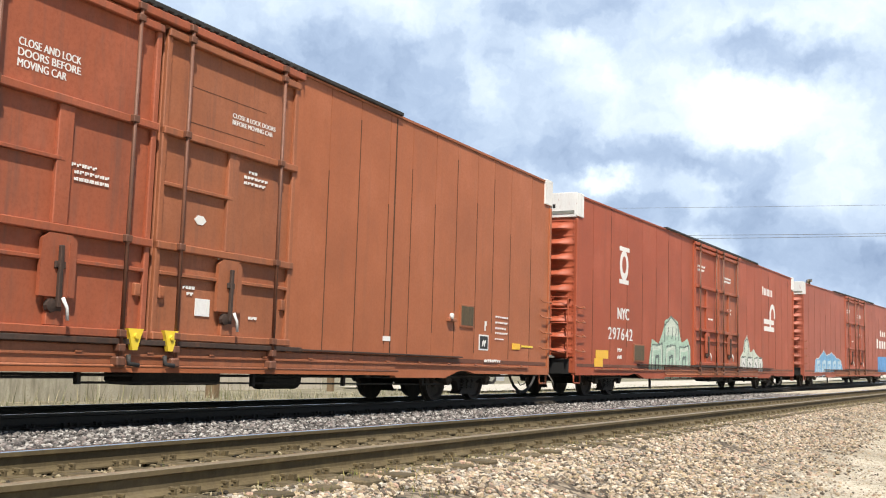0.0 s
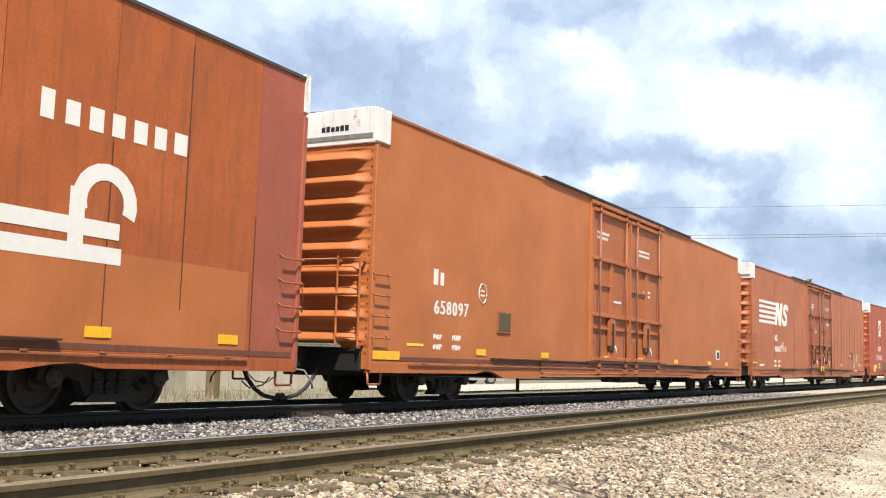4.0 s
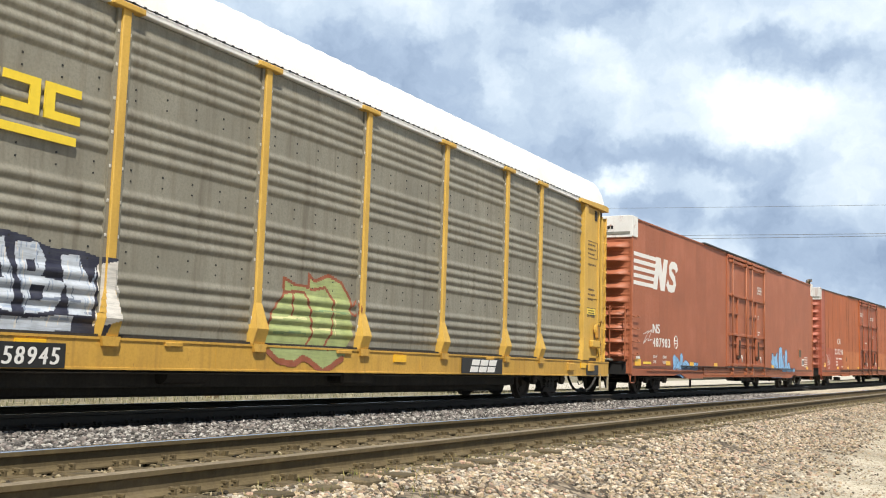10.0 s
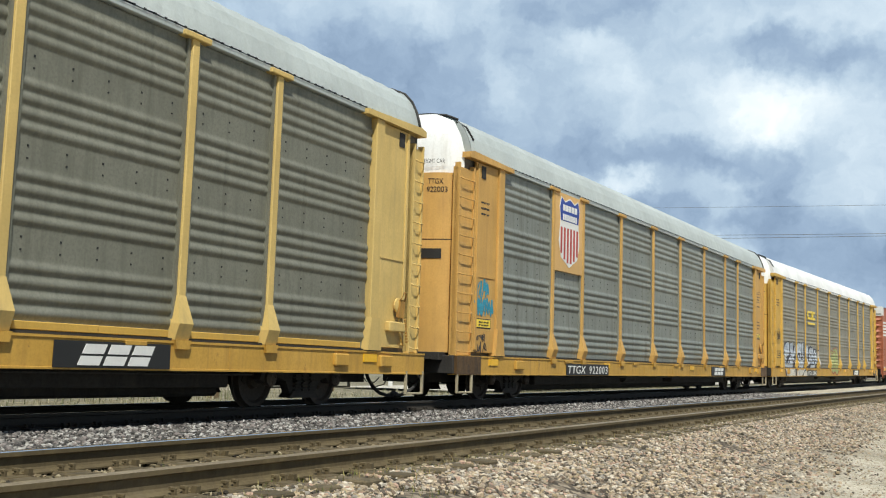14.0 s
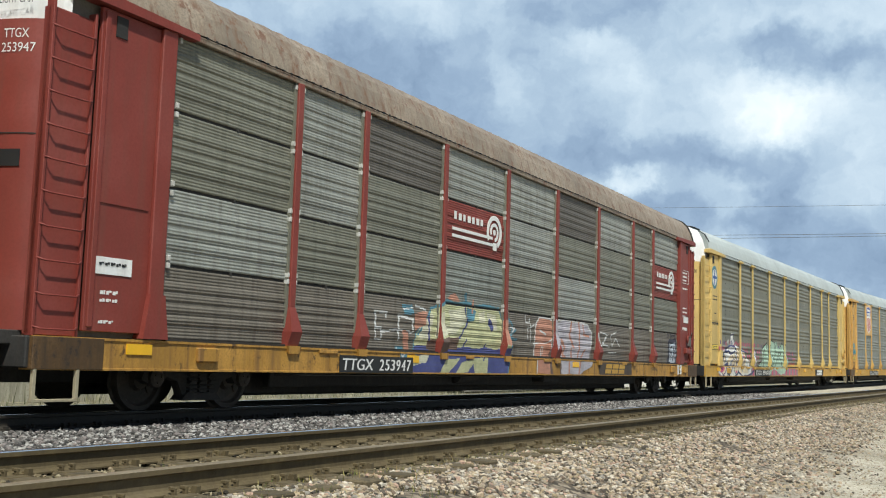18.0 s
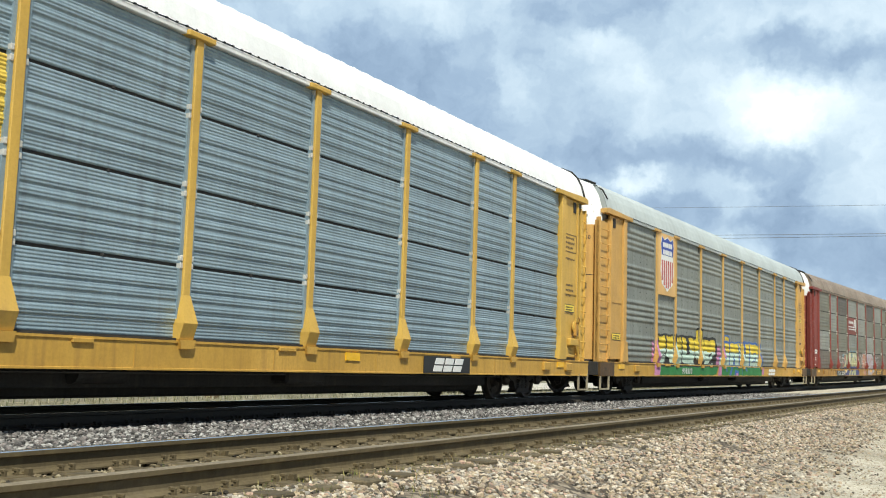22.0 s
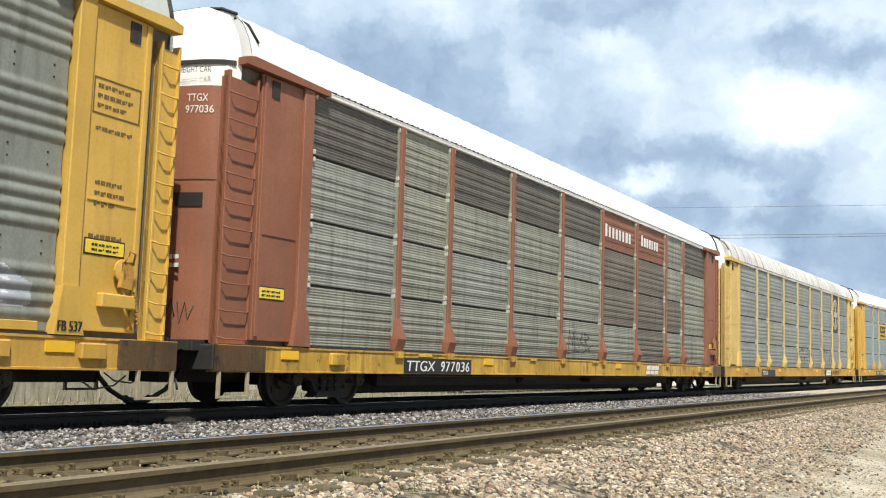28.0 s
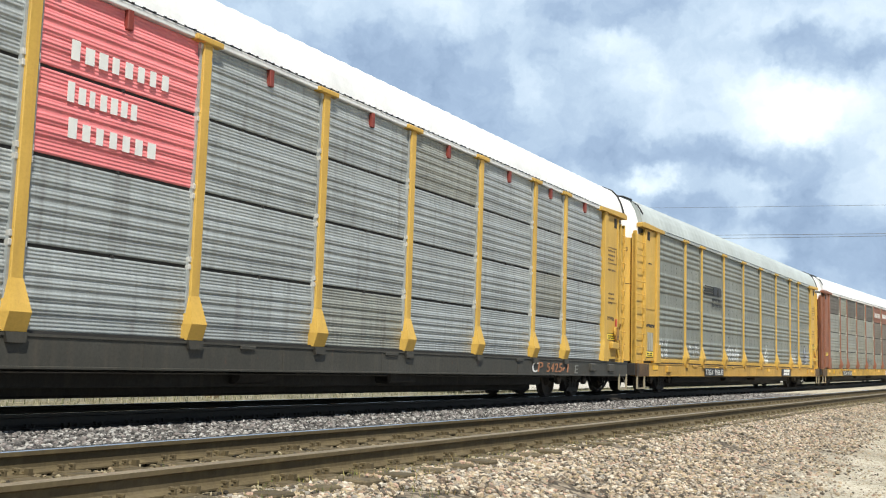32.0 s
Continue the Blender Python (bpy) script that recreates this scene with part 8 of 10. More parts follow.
cv.lay("graffiti", [spray((0.60, 0.10, 0.20)), spray((0.16, 0.10, 0.22)), spray((0.74, 0.62, 0.42)), spray((0.75, 0.74, 0.70)), spray((0.035, 0.045, 0.15)), spray((0.30, 0.22, 0.24)), spray((0.42, 0.58, 0.45)), spray((0.025, 0.035, 0.03))], r3, rack_surface("cluster"), "pink chequered graffiti with cream and mint shapes")

# red rack in four tiers
MID = -1.55
sk = {(3, 2): M["red_rack"], (8, 2): M["red_rack"], (0, 1): M["zinc_light"], (1, 3): M["zinc_light"], (1, 2): M["zinc_light"], (3, 3): M["zinc_light"], (4, 2): M["zinc_light"], (2, 3): M["zinc_dark"], (5, 1): M["zinc_light"], (6, 3): M["zinc_light"], (4, 3): M["zinc_light"], (3, 1): M["zinc"], (8, 3): M["zinc_light"], (5, 3): M["zinc_dark"]}
for b in range(9):
    sk[(b, 0)] = M["zinc_brown"]
r4 = autorack("oxide red autorack with patchy sheet tiers, rusty roof and faded graffiti", MID, "tier", M["red_rack"], M["zinc_warm"], M["roof_rust"], M["sill_dirty"], skin=sk, caps=False, clips=True, number="253947", endlabel="oxide red end panel with white card", sooty=True)
TRAIN.append((r4, MID))
for x0 in (-4.0, 9.3):
    k = 1.0 if x0 < 0 else 0.85
    bars([(x0 + 0.15, x0 + 1.5 * k, 3.58, 3.74, 7)], M["stencil"], r4, -1.437)
    g = Geo()
    g.box(x0 + 0.1, x0 + 1.9 * k, -1.44, -1.432, 3.36, 3.42)
    g.box(x0 + 0.1, x0 + 2.1 * k, -1.44, -1.432, 3.22, 3.28)
    cx, cz = x0 + 1.98 * k, 3.52
    for r0, r1, a0, a1 in ((0.26, 0.36, -60, 215), (0.13, 0.20, -80, 200), (0.0, 0.06, 0, 360)):
        arc = [math.radians(a0 + (a1 - a0) * q / 16) for q in range(17)]
        for p, q in zip(arc, arc[1:]):
            g.prism([(cx + r * math.cos(w) * k, cz + r * math.sin(w)) for r, w in ((r0, p), (r1, p), (r1, q), (r0, q))], -1.441, -1.432)
    g.box(cx - 0.05, cx + 0.12, -1.442, -1.432, 3.14, 3.30)
    part("loop_mark", g, M["stencil"], r4, "white loop and bars")
plate(r4, -12.93, -12.31, 1.69, 1.9, M["white"], "card", -1.47, "white card on the end panel")
bars([(-12.85, -12.4, 1.8, 1.84, 5)], M["blackmark"], r4, -1.478)
plate(r4, 12.3, 12.85, 2.3, 2.5, M["white"], "card", -1.47)
g = Geo()
for q in (11.40, 11.70):
    g.box(q, q + 0.028, -1.57, -1.53, 0.60, 0.90)
for q in (0.62, 0.74, 0.86):
    g.box(11.40, 11.728, -1.57, -1.53, q, q + 0.024)
part("sill_ladder", g, M["white"], r4, "small white step ladder on the sill")
end_stencils(r4, M["stencil"], 1)
bars([(-12.8, -12.5, 1.45, 1.5, 3), (-12.8, -12.5, 1.36, 1.4, 3), (-12.8, -12.55, 1.1, 1.14, 3)], M["stencil"], r4, -1.464)
mark_plate(r4, -7.74, -5.4, "253947")
plate(r4, 4.3, 6.9, 0.56, 0.88, spray((0.07, 0.05, 0.035)), "number_board", -1.508, "brown board with broad tan slabs")
slab_mark(r4, 4.7, 6.3, 0.60, 0.85, M["sill_yellow"], -1.514)
cv = Canvas(-8.0, 6.9, 0.56, 2.2, 0.018)
cv.poly([(-5.14, 1.26), (-4.60, 1.78), (-3.99, 1.92), (-1.64, 1.93), (-1.47, 1.60), (-1.30, 1.50), (-1.34, 0.55), (-5.52, 0.53), (-5.20, 0.74), (-5.20, 1.13)], 7)
cv.poly([(-5.19, 1.04), (-3.43, 1.06), (-1.27, 1.08), (-1.34, 0.55), (-5.52, 0.53)], 1)
cv.edge(2, 2)
cv.poly([(-4.59, 1.71), (-3.66, 1.88), (-3.54, 1.36), (-4.25, 1.21), (-4.48, 1.25)], 7)
cv.poly([(-4.36, 1.69), (-4.10, 1.75), (-4.07, 1.45), (-3.63, 1.43), (-3.58, 1.34), (-4.41, 1.25)], 0)
cv.poly([(-3.90, 1.79), (-3.23, 1.86), (-3.21, 1.55), (-3.54, 1.39), (-3.87, 1.42)], 0)
cv.poly([(-3.10, 1.85), (-2.70, 1.85), (-2.86, 1.62), (-3.12, 1.55)], 2)
cv.poly([(-3.12, 1.55), (-1.82, 1.58), (-1.89, 1.19), (-3.14, 1.21)], 7)
cv.poly([(-2.60, 1.81), (-2.32, 1.83), (-2.35, 1.60), (-2.63, 1.58)], 0)
cv.poly([(-2.23, 1.79), (-1.79, 1.82), (-1.76, 1.48), (-1.91, 1.47), (-2.02, 1.65), (-2.21, 1.63)], 0)
cv.poly([(-5.06, 1.22), (-4.63, 1.69), (-4.51, 1.65), (-4.66, 1.19), (-4.99, 1.16)], 0)
cv.poly([(-5.31, 0.86), (-4.82, 0.90), (-4.92, 0.74), (-5.37, 0.71)], 0)
cv.poly([(-4.14, 0.80), (-3.58, 0.88), (-4.00, 0.53), (-4.35, 0.53)], 7)
cv.poly([(-3.49, 0.79), (-2.89, 0.83), (-3.18, 0.56), (-3.72, 0.55)], 7)
cv.poly([(-3.03, 0.87), (-2.35, 0.92), (-2.32, 0.54), (-2.87, 0.55)], 7)
cv.poly([(-4.70, 1.19), (-3.45, 1.29), (-3.51, 1.03), (-4.38, 0.93), (-4.76, 0.99)], 6)
cv.stroke([(-5.07, 1.26), (-4.60, 1.78), (-3.99, 1.91), (-1.64, 1.92)], 0.05, 2)
cv.stroke([(-3.44, 1.25), (-3.12, 1.55), (-3.19, 1.84)], 0.05, 1)
cv.stroke([(-4.70, 1.59), (-4.66, 1.19)], 0.07, 1)
cv.stroke([(-3.14, 1.21), (-3.41, 0.87)], 0.05, 1)
cv.stroke([(-2.27, 1.15), (-2.53, 0.84)], 0.05, 1)
cv.stroke([(-2.12, 1.61), (-2.01, 1.51)], 0.16, 1)
cv.poly([(-3.95, 1.97), (-3.84, 2.08), (-3.68, 2.14), (-3.59, 2.10), (-3.42, 1.97)], 4)
cv.stroke([(-3.21, 2.11), (-3.16, 1.97)], 0.1, 2)
cv.stroke([(-2.88, 1.79), (-2.85, 2.02)], 0.06, 4)
cv.poly([(-5.66, 1.78), (-5.29, 1.82), (-5.27, 1.64), (-5.61, 1.60)], 2)
cv.stroke([(-5.62, 1.70), (-5.28, 1.75)], 0.03, 3)
cv.poly([(-5.24, 1.64), (-4.78, 1.70), (-4.83, 1.41), (-5.21, 1.34)], 4)
cv.stroke([(-5.18, 1.78), (-4.82, 1.72)], 0.04, 3)
cv.stroke([(-6.61, 1.60), (-6.22, 1.61), (-6.25, 1.53)], 0.05, 3)
cv.stroke([(-6.58, 1.59), (-6.54, 1.13), (-6.36, 1.14), (-6.38, 1.34), (-6.56, 1.33)], 0.045, 3)
cv.stroke([(-6.38, 1.28), (-5.82, 1.31)], 0.04, 3)
cv.stroke([(-5.77, 1.14), (-5.80, 1.56), (-5.30, 1.53), (-5.29, 1.36)], 0.05, 3)
cv.stroke([(-5.75, 1.31), (-5.25, 1.30)], 0.035, 3)
cv.poly([(-5.62, 1.32), (-5.42, 1.33), (-5.39, 0.97), (-5.56, 0.96)], 4)
cv.poly([(-5.89, 0.99), (-5.60, 1.02), (-5.58, 0.79), (-5.84, 0.81)], 2)
cv.stroke([(-5.82, 0.97), (-5.77, 0.81), (-5.65, 0.94)], 0.04, 3)
cv.poly([(-1.54, 1.68), (-1.29, 1.72), (-1.22, 1.28), (-1.33, 1.13), (-1.51, 1.19)], 4)
cv.stroke([(-1.21, 1.64), (-1.13, 1.75), (-0.97, 1.58), (-1.09, 1.39), (-0.81, 1.52), (-1.14, 1.35), (-0.74, 1.31)], 0.05, 2)
cv.stroke([(-1.11, 1.57), (-0.86, 1.56), (-1.05, 1.43)], 0.04, 3)
cv.stroke([(-0.27, 1.87), (-0.26, 1.72), (-0.10, 1.73)], 0.035, 3)
cv.stroke([(-0.19, 1.57), (0.19, 1.68)], 0.035, 3)
cv.stroke([(-0.17, 1.61), (-0.15, 1.35)], 0.035, 3)
cv.stroke([(-0.05, 1.82), (0.02, 1.30)], 0.035, 3)
cv.poly([(0.23, 0.57), (0.21, 1.09), (0.25, 1.65), (0.52, 1.85), (0.88, 1.88), (1.30, 1.84), (1.31, 1.39), (1.23, 1.14), (1.09, 0.93), (1.00, 0.55)], 4)
cv.poly([(1.33, 1.86), (1.54, 1.79), (1.52, 1.58), (1.61, 1.37), (1.21, 1.05), (1.23, 1.22)], 5)
cv.poly([(1.64, 0.56), (1.61, 1.80), (2.09, 1.91), (3.00, 1.85), (3.66, 1.83), (3.84, 1.69), (3.87, 1.26), (3.73, 0.82), (2.94, 0.55)], 5)
cv.stroke([(0.23, 0.57), (0.23, 1.09), (0.26, 1.65), (0.52, 1.85), (0.88, 1.88), (1.32, 1.84)], 0.05, 3)
cv.stroke([(0.61, 0.79), (0.64, 1.19), (0.75, 1.18), (0.67, 0.83)], 0.03, 3)
cv.stroke([(0.55, 1.55), (0.86, 1.49)], 0.05, 3)
cv.stroke([(0.17, 1.25), (0.93, 1.29), (1.25, 1.37)], 0.03, 3)
cv.stroke([(1.53, 1.86), (2.09, 1.89), (3.00, 1.87), (3.66, 1.83), (3.89, 1.60), (3.87, 1.26)], 0.05, 3)
cv.stroke([(1.85, 1.38), (2.07, 1.22), (1.95, 1.04), (2.17, 0.92)], 0.1, 4)
cv.stroke([(2.53, 1.83), (2.34, 1.50), (2.66, 1.25)], 0.09, 4)
cv.stroke([(3.04, 1.85), (3.05, 1.22), (2.83, 0.57)], 0.09, 4)
cv.stroke([(3.32, 1.80), (3.34, 1.56), (3.68, 1.54)], 0.07, 4)
cv.stroke([(2.17, 0.87), (2.20, 0.54)], 0.09, 4)
cv.stroke([(2.51, 1.20), (2.54, 0.88)], 0.08, 4)
cv.stroke([(3.45, 1.19), (3.19, 0.95)], 0.06, 4)
cv.stroke([(1.65, 1.33), (1.81, 1.04), (1.97, 1.17), (1.68, 1.35)], 0.03, 3)
cv.stroke([(0.97, 0.92), (1.12, 0.56)], 0.12, 6)
cv.stroke([(1.15, 1.01), (1.36, 0.81)], 0.12, 6)
cv.stroke([(1.62, 0.86), (1.64, 0.56)], 0.09, 6)
cv.poly([(0.32, 0.82), (0.97, 0.88), (0.93, 0.57), (0.40, 0.55)], 4)
cv.stroke([(4.24, 1.62), (4.35, 1.33)], 0.08, 3)
cv.stroke([(4.56, 1.69), (5.04, 1.62), (4.68, 1.34)], 0.035, 3)
cv.stroke([(5.13, 1.65), (4.77, 1.35), (5.26, 1.32)], 0.035, 3)
cv.stroke([(5.84, 1.72), (5.33, 1.64), (5.46, 1.33), (5.75, 1.55), (6.08, 1.35)], 0.035, 3)
cv.stroke([(5.17, 1.16), (5.78, 1.16)], 0.035, 3)
cv.lay("graffiti", [spray((0.62, 0.60, 0.44)), spray((0.06, 0.07, 0.22)), spray((0.10, 0.25, 0.33)), spray((0.66, 0.66, 0.64)), spray((0.50, 0.24, 0.16)), spray((0.46, 0.43, 0.47)), spray((0.13, 0.08, 0.06)), spray((0.50, 0.50, 0.28))], r4, rack_surface("tier"), "faded cream, blue, salmon and lavender graffiti")
cv = Canvas(10.5, 11.74, 0.72, 2.0, 0.016)
cv.poly([(10.66, 0.90), (10.72, 1.62), (10.86, 1.70), (11.60, 1.74), (11.64, 0.86)], 0)
cv.poly([(10.84, 1.00), (10.88, 1.58), (11.52, 1.62), (11.54, 0.98)], 1)
for st in ([(10.98, 1.08), (11.02, 1.46), (11.16, 1.50), (11.12, 1.28), (11.00, 1.26)], [(11.10, 1.26), (11.24, 1.06)], [(11.28, 1.10), (11.36, 1.52), (11.46, 1.10)], [(11.30, 1.26), (11.44, 1.27)]):
    cv.stroke(st, 0.05, 0)
cv.ell(11.12, 1.40, 0.06, 0.07, 1)
for st in ([(10.74, 1.70), (10.70, 1.86), (10.82, 1.80)], [(11.00, 1.74), (10.98, 1.90), (11.14, 1.80), (11.22, 1.93), (11.32, 1.80), (11.46, 1.92), (11.46, 1.76)], [(10.72, 0.90), (10.70, 0.78)], [(11.20, 0.88), (11.22, 0.76)], [(11.56, 0.86), (11.55, 0.74)], [(10.94, 0.88), (10.95, 0.80)]):
    cv.stroke(st, 0.05, 0)
cv.lay("graffiti", [spray((0.03, 0.03, 0.05)), spray((0.5, 0.55, 0.6))], r4, rack_surface("tier"), "silver tag with black outlines and a crown")

# shield rack with green, white and yellow graffiti
MID = -30.24
r5 = autorack("deep yellow autorack with a striped shield and yellow green graffiti", MID, "cluster", M["yellow_deep"], M["zinc"], M["roof_grey"], M["sill_yellow"], number="991810", endlabel="orange yellow end panel", marks=(-12.35, 11.6), sooty=True)
TRAIN.append((r5, MID))
shield(r5)
yellow_sign(r5, -12.81, 1.52)
yellow_sign(r5, 12.1, 3.1)
yellow_sign(r5, 12.1, 1.6)
end_stencils(r5, M["faint"], 1)
front_board(r5, 5.2, False)
cv = Canvas(-9.4, 5.4, 0.55, 2.25, 0.022)
GR, WT, YE, BK, PK, BU = 0, 1, 2, 3, 4, 5
cv.rect(-9.3, -8.7, 0.55, 1.6, PK)
def chunk(cv, pts):
    cv.poly(pts, WT)
    zs = [z for _, z in pts]
    hi, lo = max(zs), min(zs)
    top = [(x, max(z, 1.40)) for x, z in pts]
    cv.poly(top, YE, WT)
    cv.poly([(x, min(z, 0.90)) for x, z in pts], GR, WT)
cv.poly([(-8.71, 1.86), (-2.19, 1.92), (-2.10, 1.62), (-2.19, 0.98), (-2.50, 0.58), (-8.80, 0.53), (-8.71, 1.02), (-8.76, 1.58)], 3)
cv.poly([(-4.74, 1.80), (-4.65, 2.17), (-3.86, 2.17), (-3.77, 1.81)], 3)
chunk(cv, [(-8.64, 1.78), (-7.99, 1.80), (-7.97, 1.40), (-8.03, 0.98), (-8.70, 0.92), (-8.68, 1.42)])
chunk(cv, [(-7.82, 1.80), (-7.18, 1.81), (-7.16, 1.60), (-7.24, 1.39), (-7.34, 1.03), (-7.49, 0.92), (-7.58, 1.12), (-7.92, 1.13)])
chunk(cv, [(-6.94, 1.80), (-6.34, 1.81), (-6.32, 0.96), (-6.83, 0.94), (-6.89, 1.20)])
chunk(cv, [(-6.23, 1.80), (-5.80, 1.80), (-5.79, 1.25), (-5.45, 1.27), (-5.47, 1.81), (-4.95, 1.80), (-4.94, 0.94), (-5.59, 0.89), (-6.26, 1.00)])
chunk(cv, [(-4.90, 1.79), (-4.65, 1.80), (-4.65, 2.08), (-4.03, 2.08), (-4.04, 1.82), (-3.74, 1.81), (-3.74, 1.44), (-3.98, 1.42), (-4.01, 1.09), (-4.51, 1.04), (-4.91, 1.23)])
chunk(cv, [(-3.65, 1.80), (-2.34, 1.82), (-2.35, 1.34), (-3.17, 0.99), (-2.55, 0.97), (-2.65, 0.94), (-3.79, 0.94), (-3.79, 1.28)])
cv.stroke([(-8.71, 0.98), (-8.30, 1.18), (-8.01, 1.24)], 0.03, 3)
cv.stroke([(-8.30, 1.18), (-8.01, 1.15)], 0.03, 3)
cv.stroke([(-7.16, 1.60), (-6.93, 1.15)], 0.05, 3)
cv.stroke([(-6.69, 1.82), (-6.34, 1.44)], 0.03, 3)
cv.stroke([(-4.30, 1.92), (-4.23, 1.20), (-3.84, 1.15)], 0.03, 3)
cv.stroke([(-4.75, 1.24), (-4.46, 1.04), (-3.84, 1.09)], 0.04, 3)
cv.stroke([(-2.98, 1.83), (-2.90, 1.61)], 0.03, 3)
cv.stroke([(-7.65, 0.54), (-7.52, 0.89)], 0.16, 3)
cv.stroke([(-5.11, 0.56), (-4.99, 0.91)], 0.14, 3)
cv.stroke([(-3.92, 0.57), (-3.83, 0.94)], 0.05, 3)
cv.stroke([(-3.39, 0.61), (-3.28, 0.80)], 0.04, 3)
cv.poly([(-7.40, 0.87), (-7.16, 1.60), (-7.11, 1.60), (-6.80, 1.10), (-6.91, 0.86)], 1)
cv.poly([(-3.13, 1.34), (-2.69, 1.38), (-3.12, 1.17)], 3)
cv.rect(-9.0, -2.3, 0.56, 0.86, GR, BK)
cv.poly([(-1.80, 1.22), (-1.03, 1.26), (-1.07, 2.04), (-0.37, 2.06), (-0.19, 1.84), (0.89, 1.86), (1.70, 1.92), (4.36, 1.90), (4.51, 1.07), (4.45, 0.86), (-1.81, 0.86)], BU)
cv.poly([(-2.08, 1.61), (-1.71, 1.63), (-1.69, 1.41), (-1.51, 1.41), (-1.50, 1.60), (-1.06, 1.62), (-1.03, 1.23), (-1.77, 1.23), (-1.78, 0.55), (-2.25, 0.55), (-2.13, 1.17)], PK)
for pts in ([(-0.99, 1.74), (-0.40, 1.77), (-0.36, 0.9), (-1.02, 0.9), (-0.97, 1.32)], [(-0.99, 1.98), (-0.39, 2.00), (-0.38, 1.86), (-0.98, 1.85)], [(-1.71, 1.19), (-1.20, 1.21), (-1.18, 0.9), (-1.74, 0.9)], [(-0.25, 1.76), (0.92, 1.80), (0.98, 1.48), (1.12, 0.9), (0.57, 0.92), (0.25, 1.43), (0.22, 0.92), (-0.28, 0.9)], [(1.05, 1.81), (1.81, 1.84), (1.84, 1.32), (1.99, 1.23), (2.11, 1.33), (2.11, 1.82), (2.63, 1.83), (2.67, 0.9), (1.25, 0.9)], [(2.78, 1.83), (4.14, 1.80), (4.31, 1.55), (4.03, 1.38), (4.32, 0.9), (2.81, 0.9)]):
    cv.poly(pts, WT)
    cv.poly([(x, max(z, 1.44)) for x, z in pts], YE, WT)
cv.poly([(4.45, 0.60), (4.5, 1.45), (4.85, 1.4), (4.8, 0.60)], PK)
cv.rect(-1.76, 4.4, 0.56, 0.89, GR)
cv.stroke([(-1.18, 0.92), (-1.05, 0.74)], 0.12, BU)
cv.stroke([(-0.30, 0.95), (-0.36, 0.8), (-0.60, 0.57)], 0.18, BU)
cv.poly([(0.11, 0.78), (0.67, 0.76), (0.68, 0.56), (0.05, 0.56)], BU)
cv.poly([(0.30, 0.66), (0.55, 0.66), (0.56, 0.56), (0.30, 0.56)], PK)
cv.stroke([(1.2, 0.95), (1.2, 0.57)], 0.04, BU)
cv.stroke([(1.75, 0.86), (1.94, 0.74)], 0.10, BU)
cv.stroke([(3.1, 1.1), (3.45, 1.16), (3.6, 1.3), (3.8, 1.22), (3.5, 1.12)], 0.05, BU)
cv.stroke([(3.35, 1.45), (3.75, 1.45)], 0.05, BU)
cv.lay("graffiti", [spray((0.03, 0.22, 0.05)), spray((0.52, 0.66, 0.55)), spray((0.75, 0.55, 0.03)), spray((0.02, 0.02, 0.02)), spray((0.55, 0.22, 0.40)), spray((0.05, 0.14, 0.42))], r5, rack_surface("cluster"), "yellow, mint and green block graffiti with black and blue outlines")
lettering("991810", -6.63, -5.5, 0.62, 0.80, M["stencil"], r5, -1.53, 0.006, 0.15)

# blue sheet rack
MID = -58.65
r6 = autorack("bright yellow autorack with bluish sheet tiers and white roof", MID, "tier", M["yellow"], M["zinc_blue"], M["roof_white"], M["sill_yellow"], skin={(2, 2): M["csx_yellow"]}, clips=True, number="930949", endlabel="clean yellow end panel")
TRAIN.append((r6, MID))
for k, (a, b) in enumerate(((-6.42, -5.9), (-5.84, -5.34), (-5.28, -4.76))):
    z = 3.36
    g = Geo()
    g.box(a, b, -1.446, -1.43, z + 0.30, z + 0.44)
    g.box(a, b, -1.446, -1.43, z, z + 0.13)
    if k == 0:
        g.box(a, a + 0.17, -1.447, -1.43, z, z + 0.44)
    elif k == 1:
        g.box(a, a + 0.17, -1.447, -1.43, z + 0.2, z + 0.44)
        g.box(b - 0.17, b, -1.447, -1.43, z, z + 0.25)
    else:
        g.box(a + 0.17, b - 0.17, -1.447, -1.43, z, z + 0.44)
    part("block_mark", g, M["blackmark"], r6, "bent black block of the emblem")
part("bar_mark", Geo().box(-6.4, -4.8, -1.446, -1.43, 3.12, 3.22), M["blackmark"], r6)
mark_plate(r6, -8.5, -6.2, "930949")
front_board(r6)
yellow_sign(r6, -12.98, 1.48)
bars([(-12.9, -12.3, 1.78, 1.88, 7)], M["blackmark"], r6, -1.464)
end_stencils(r6, M["faint"], 1)
yellow_sign(r6, 12.1, 2.1)

# pale yellow rack with black disc panel
MID = -87.4
sk = {(7, 2): M["blackmark"], (7, 3): M["blackmark"], (6, 3): M["zinc_light"], (5, 2): M["zinc_light"], (2, 1): M["zinc_light"], (8, 3): M["zinc"], (4, 3): M["zinc_light"], (3, 2): M["zinc_light"]}
r7 = autorack("pale yellow autorack with a white cross disc and rust-patched roof", MID, "tier", M["yellow_pale"], M["zinc_pale"], M["roof_patchy"], M["sill_yellow"], skin={k: v for k, v in sk.items()}, caps=False, clips=True, endlabel="pale yellow end panel")
TRAIN.append((r7, MID))
g = Geo()
g.prism([(8.0 + 0.74 * math.cos(a), 3.9 + 0.82 * math.sin(a)) for a in np.linspace(0, 2 * math.pi, 36, endpoint=False)], -1.447, -1.43)
dm = part("disc_mark", g, M["cream"], r7, "white disc with a dark cross ring")
g = Geo()
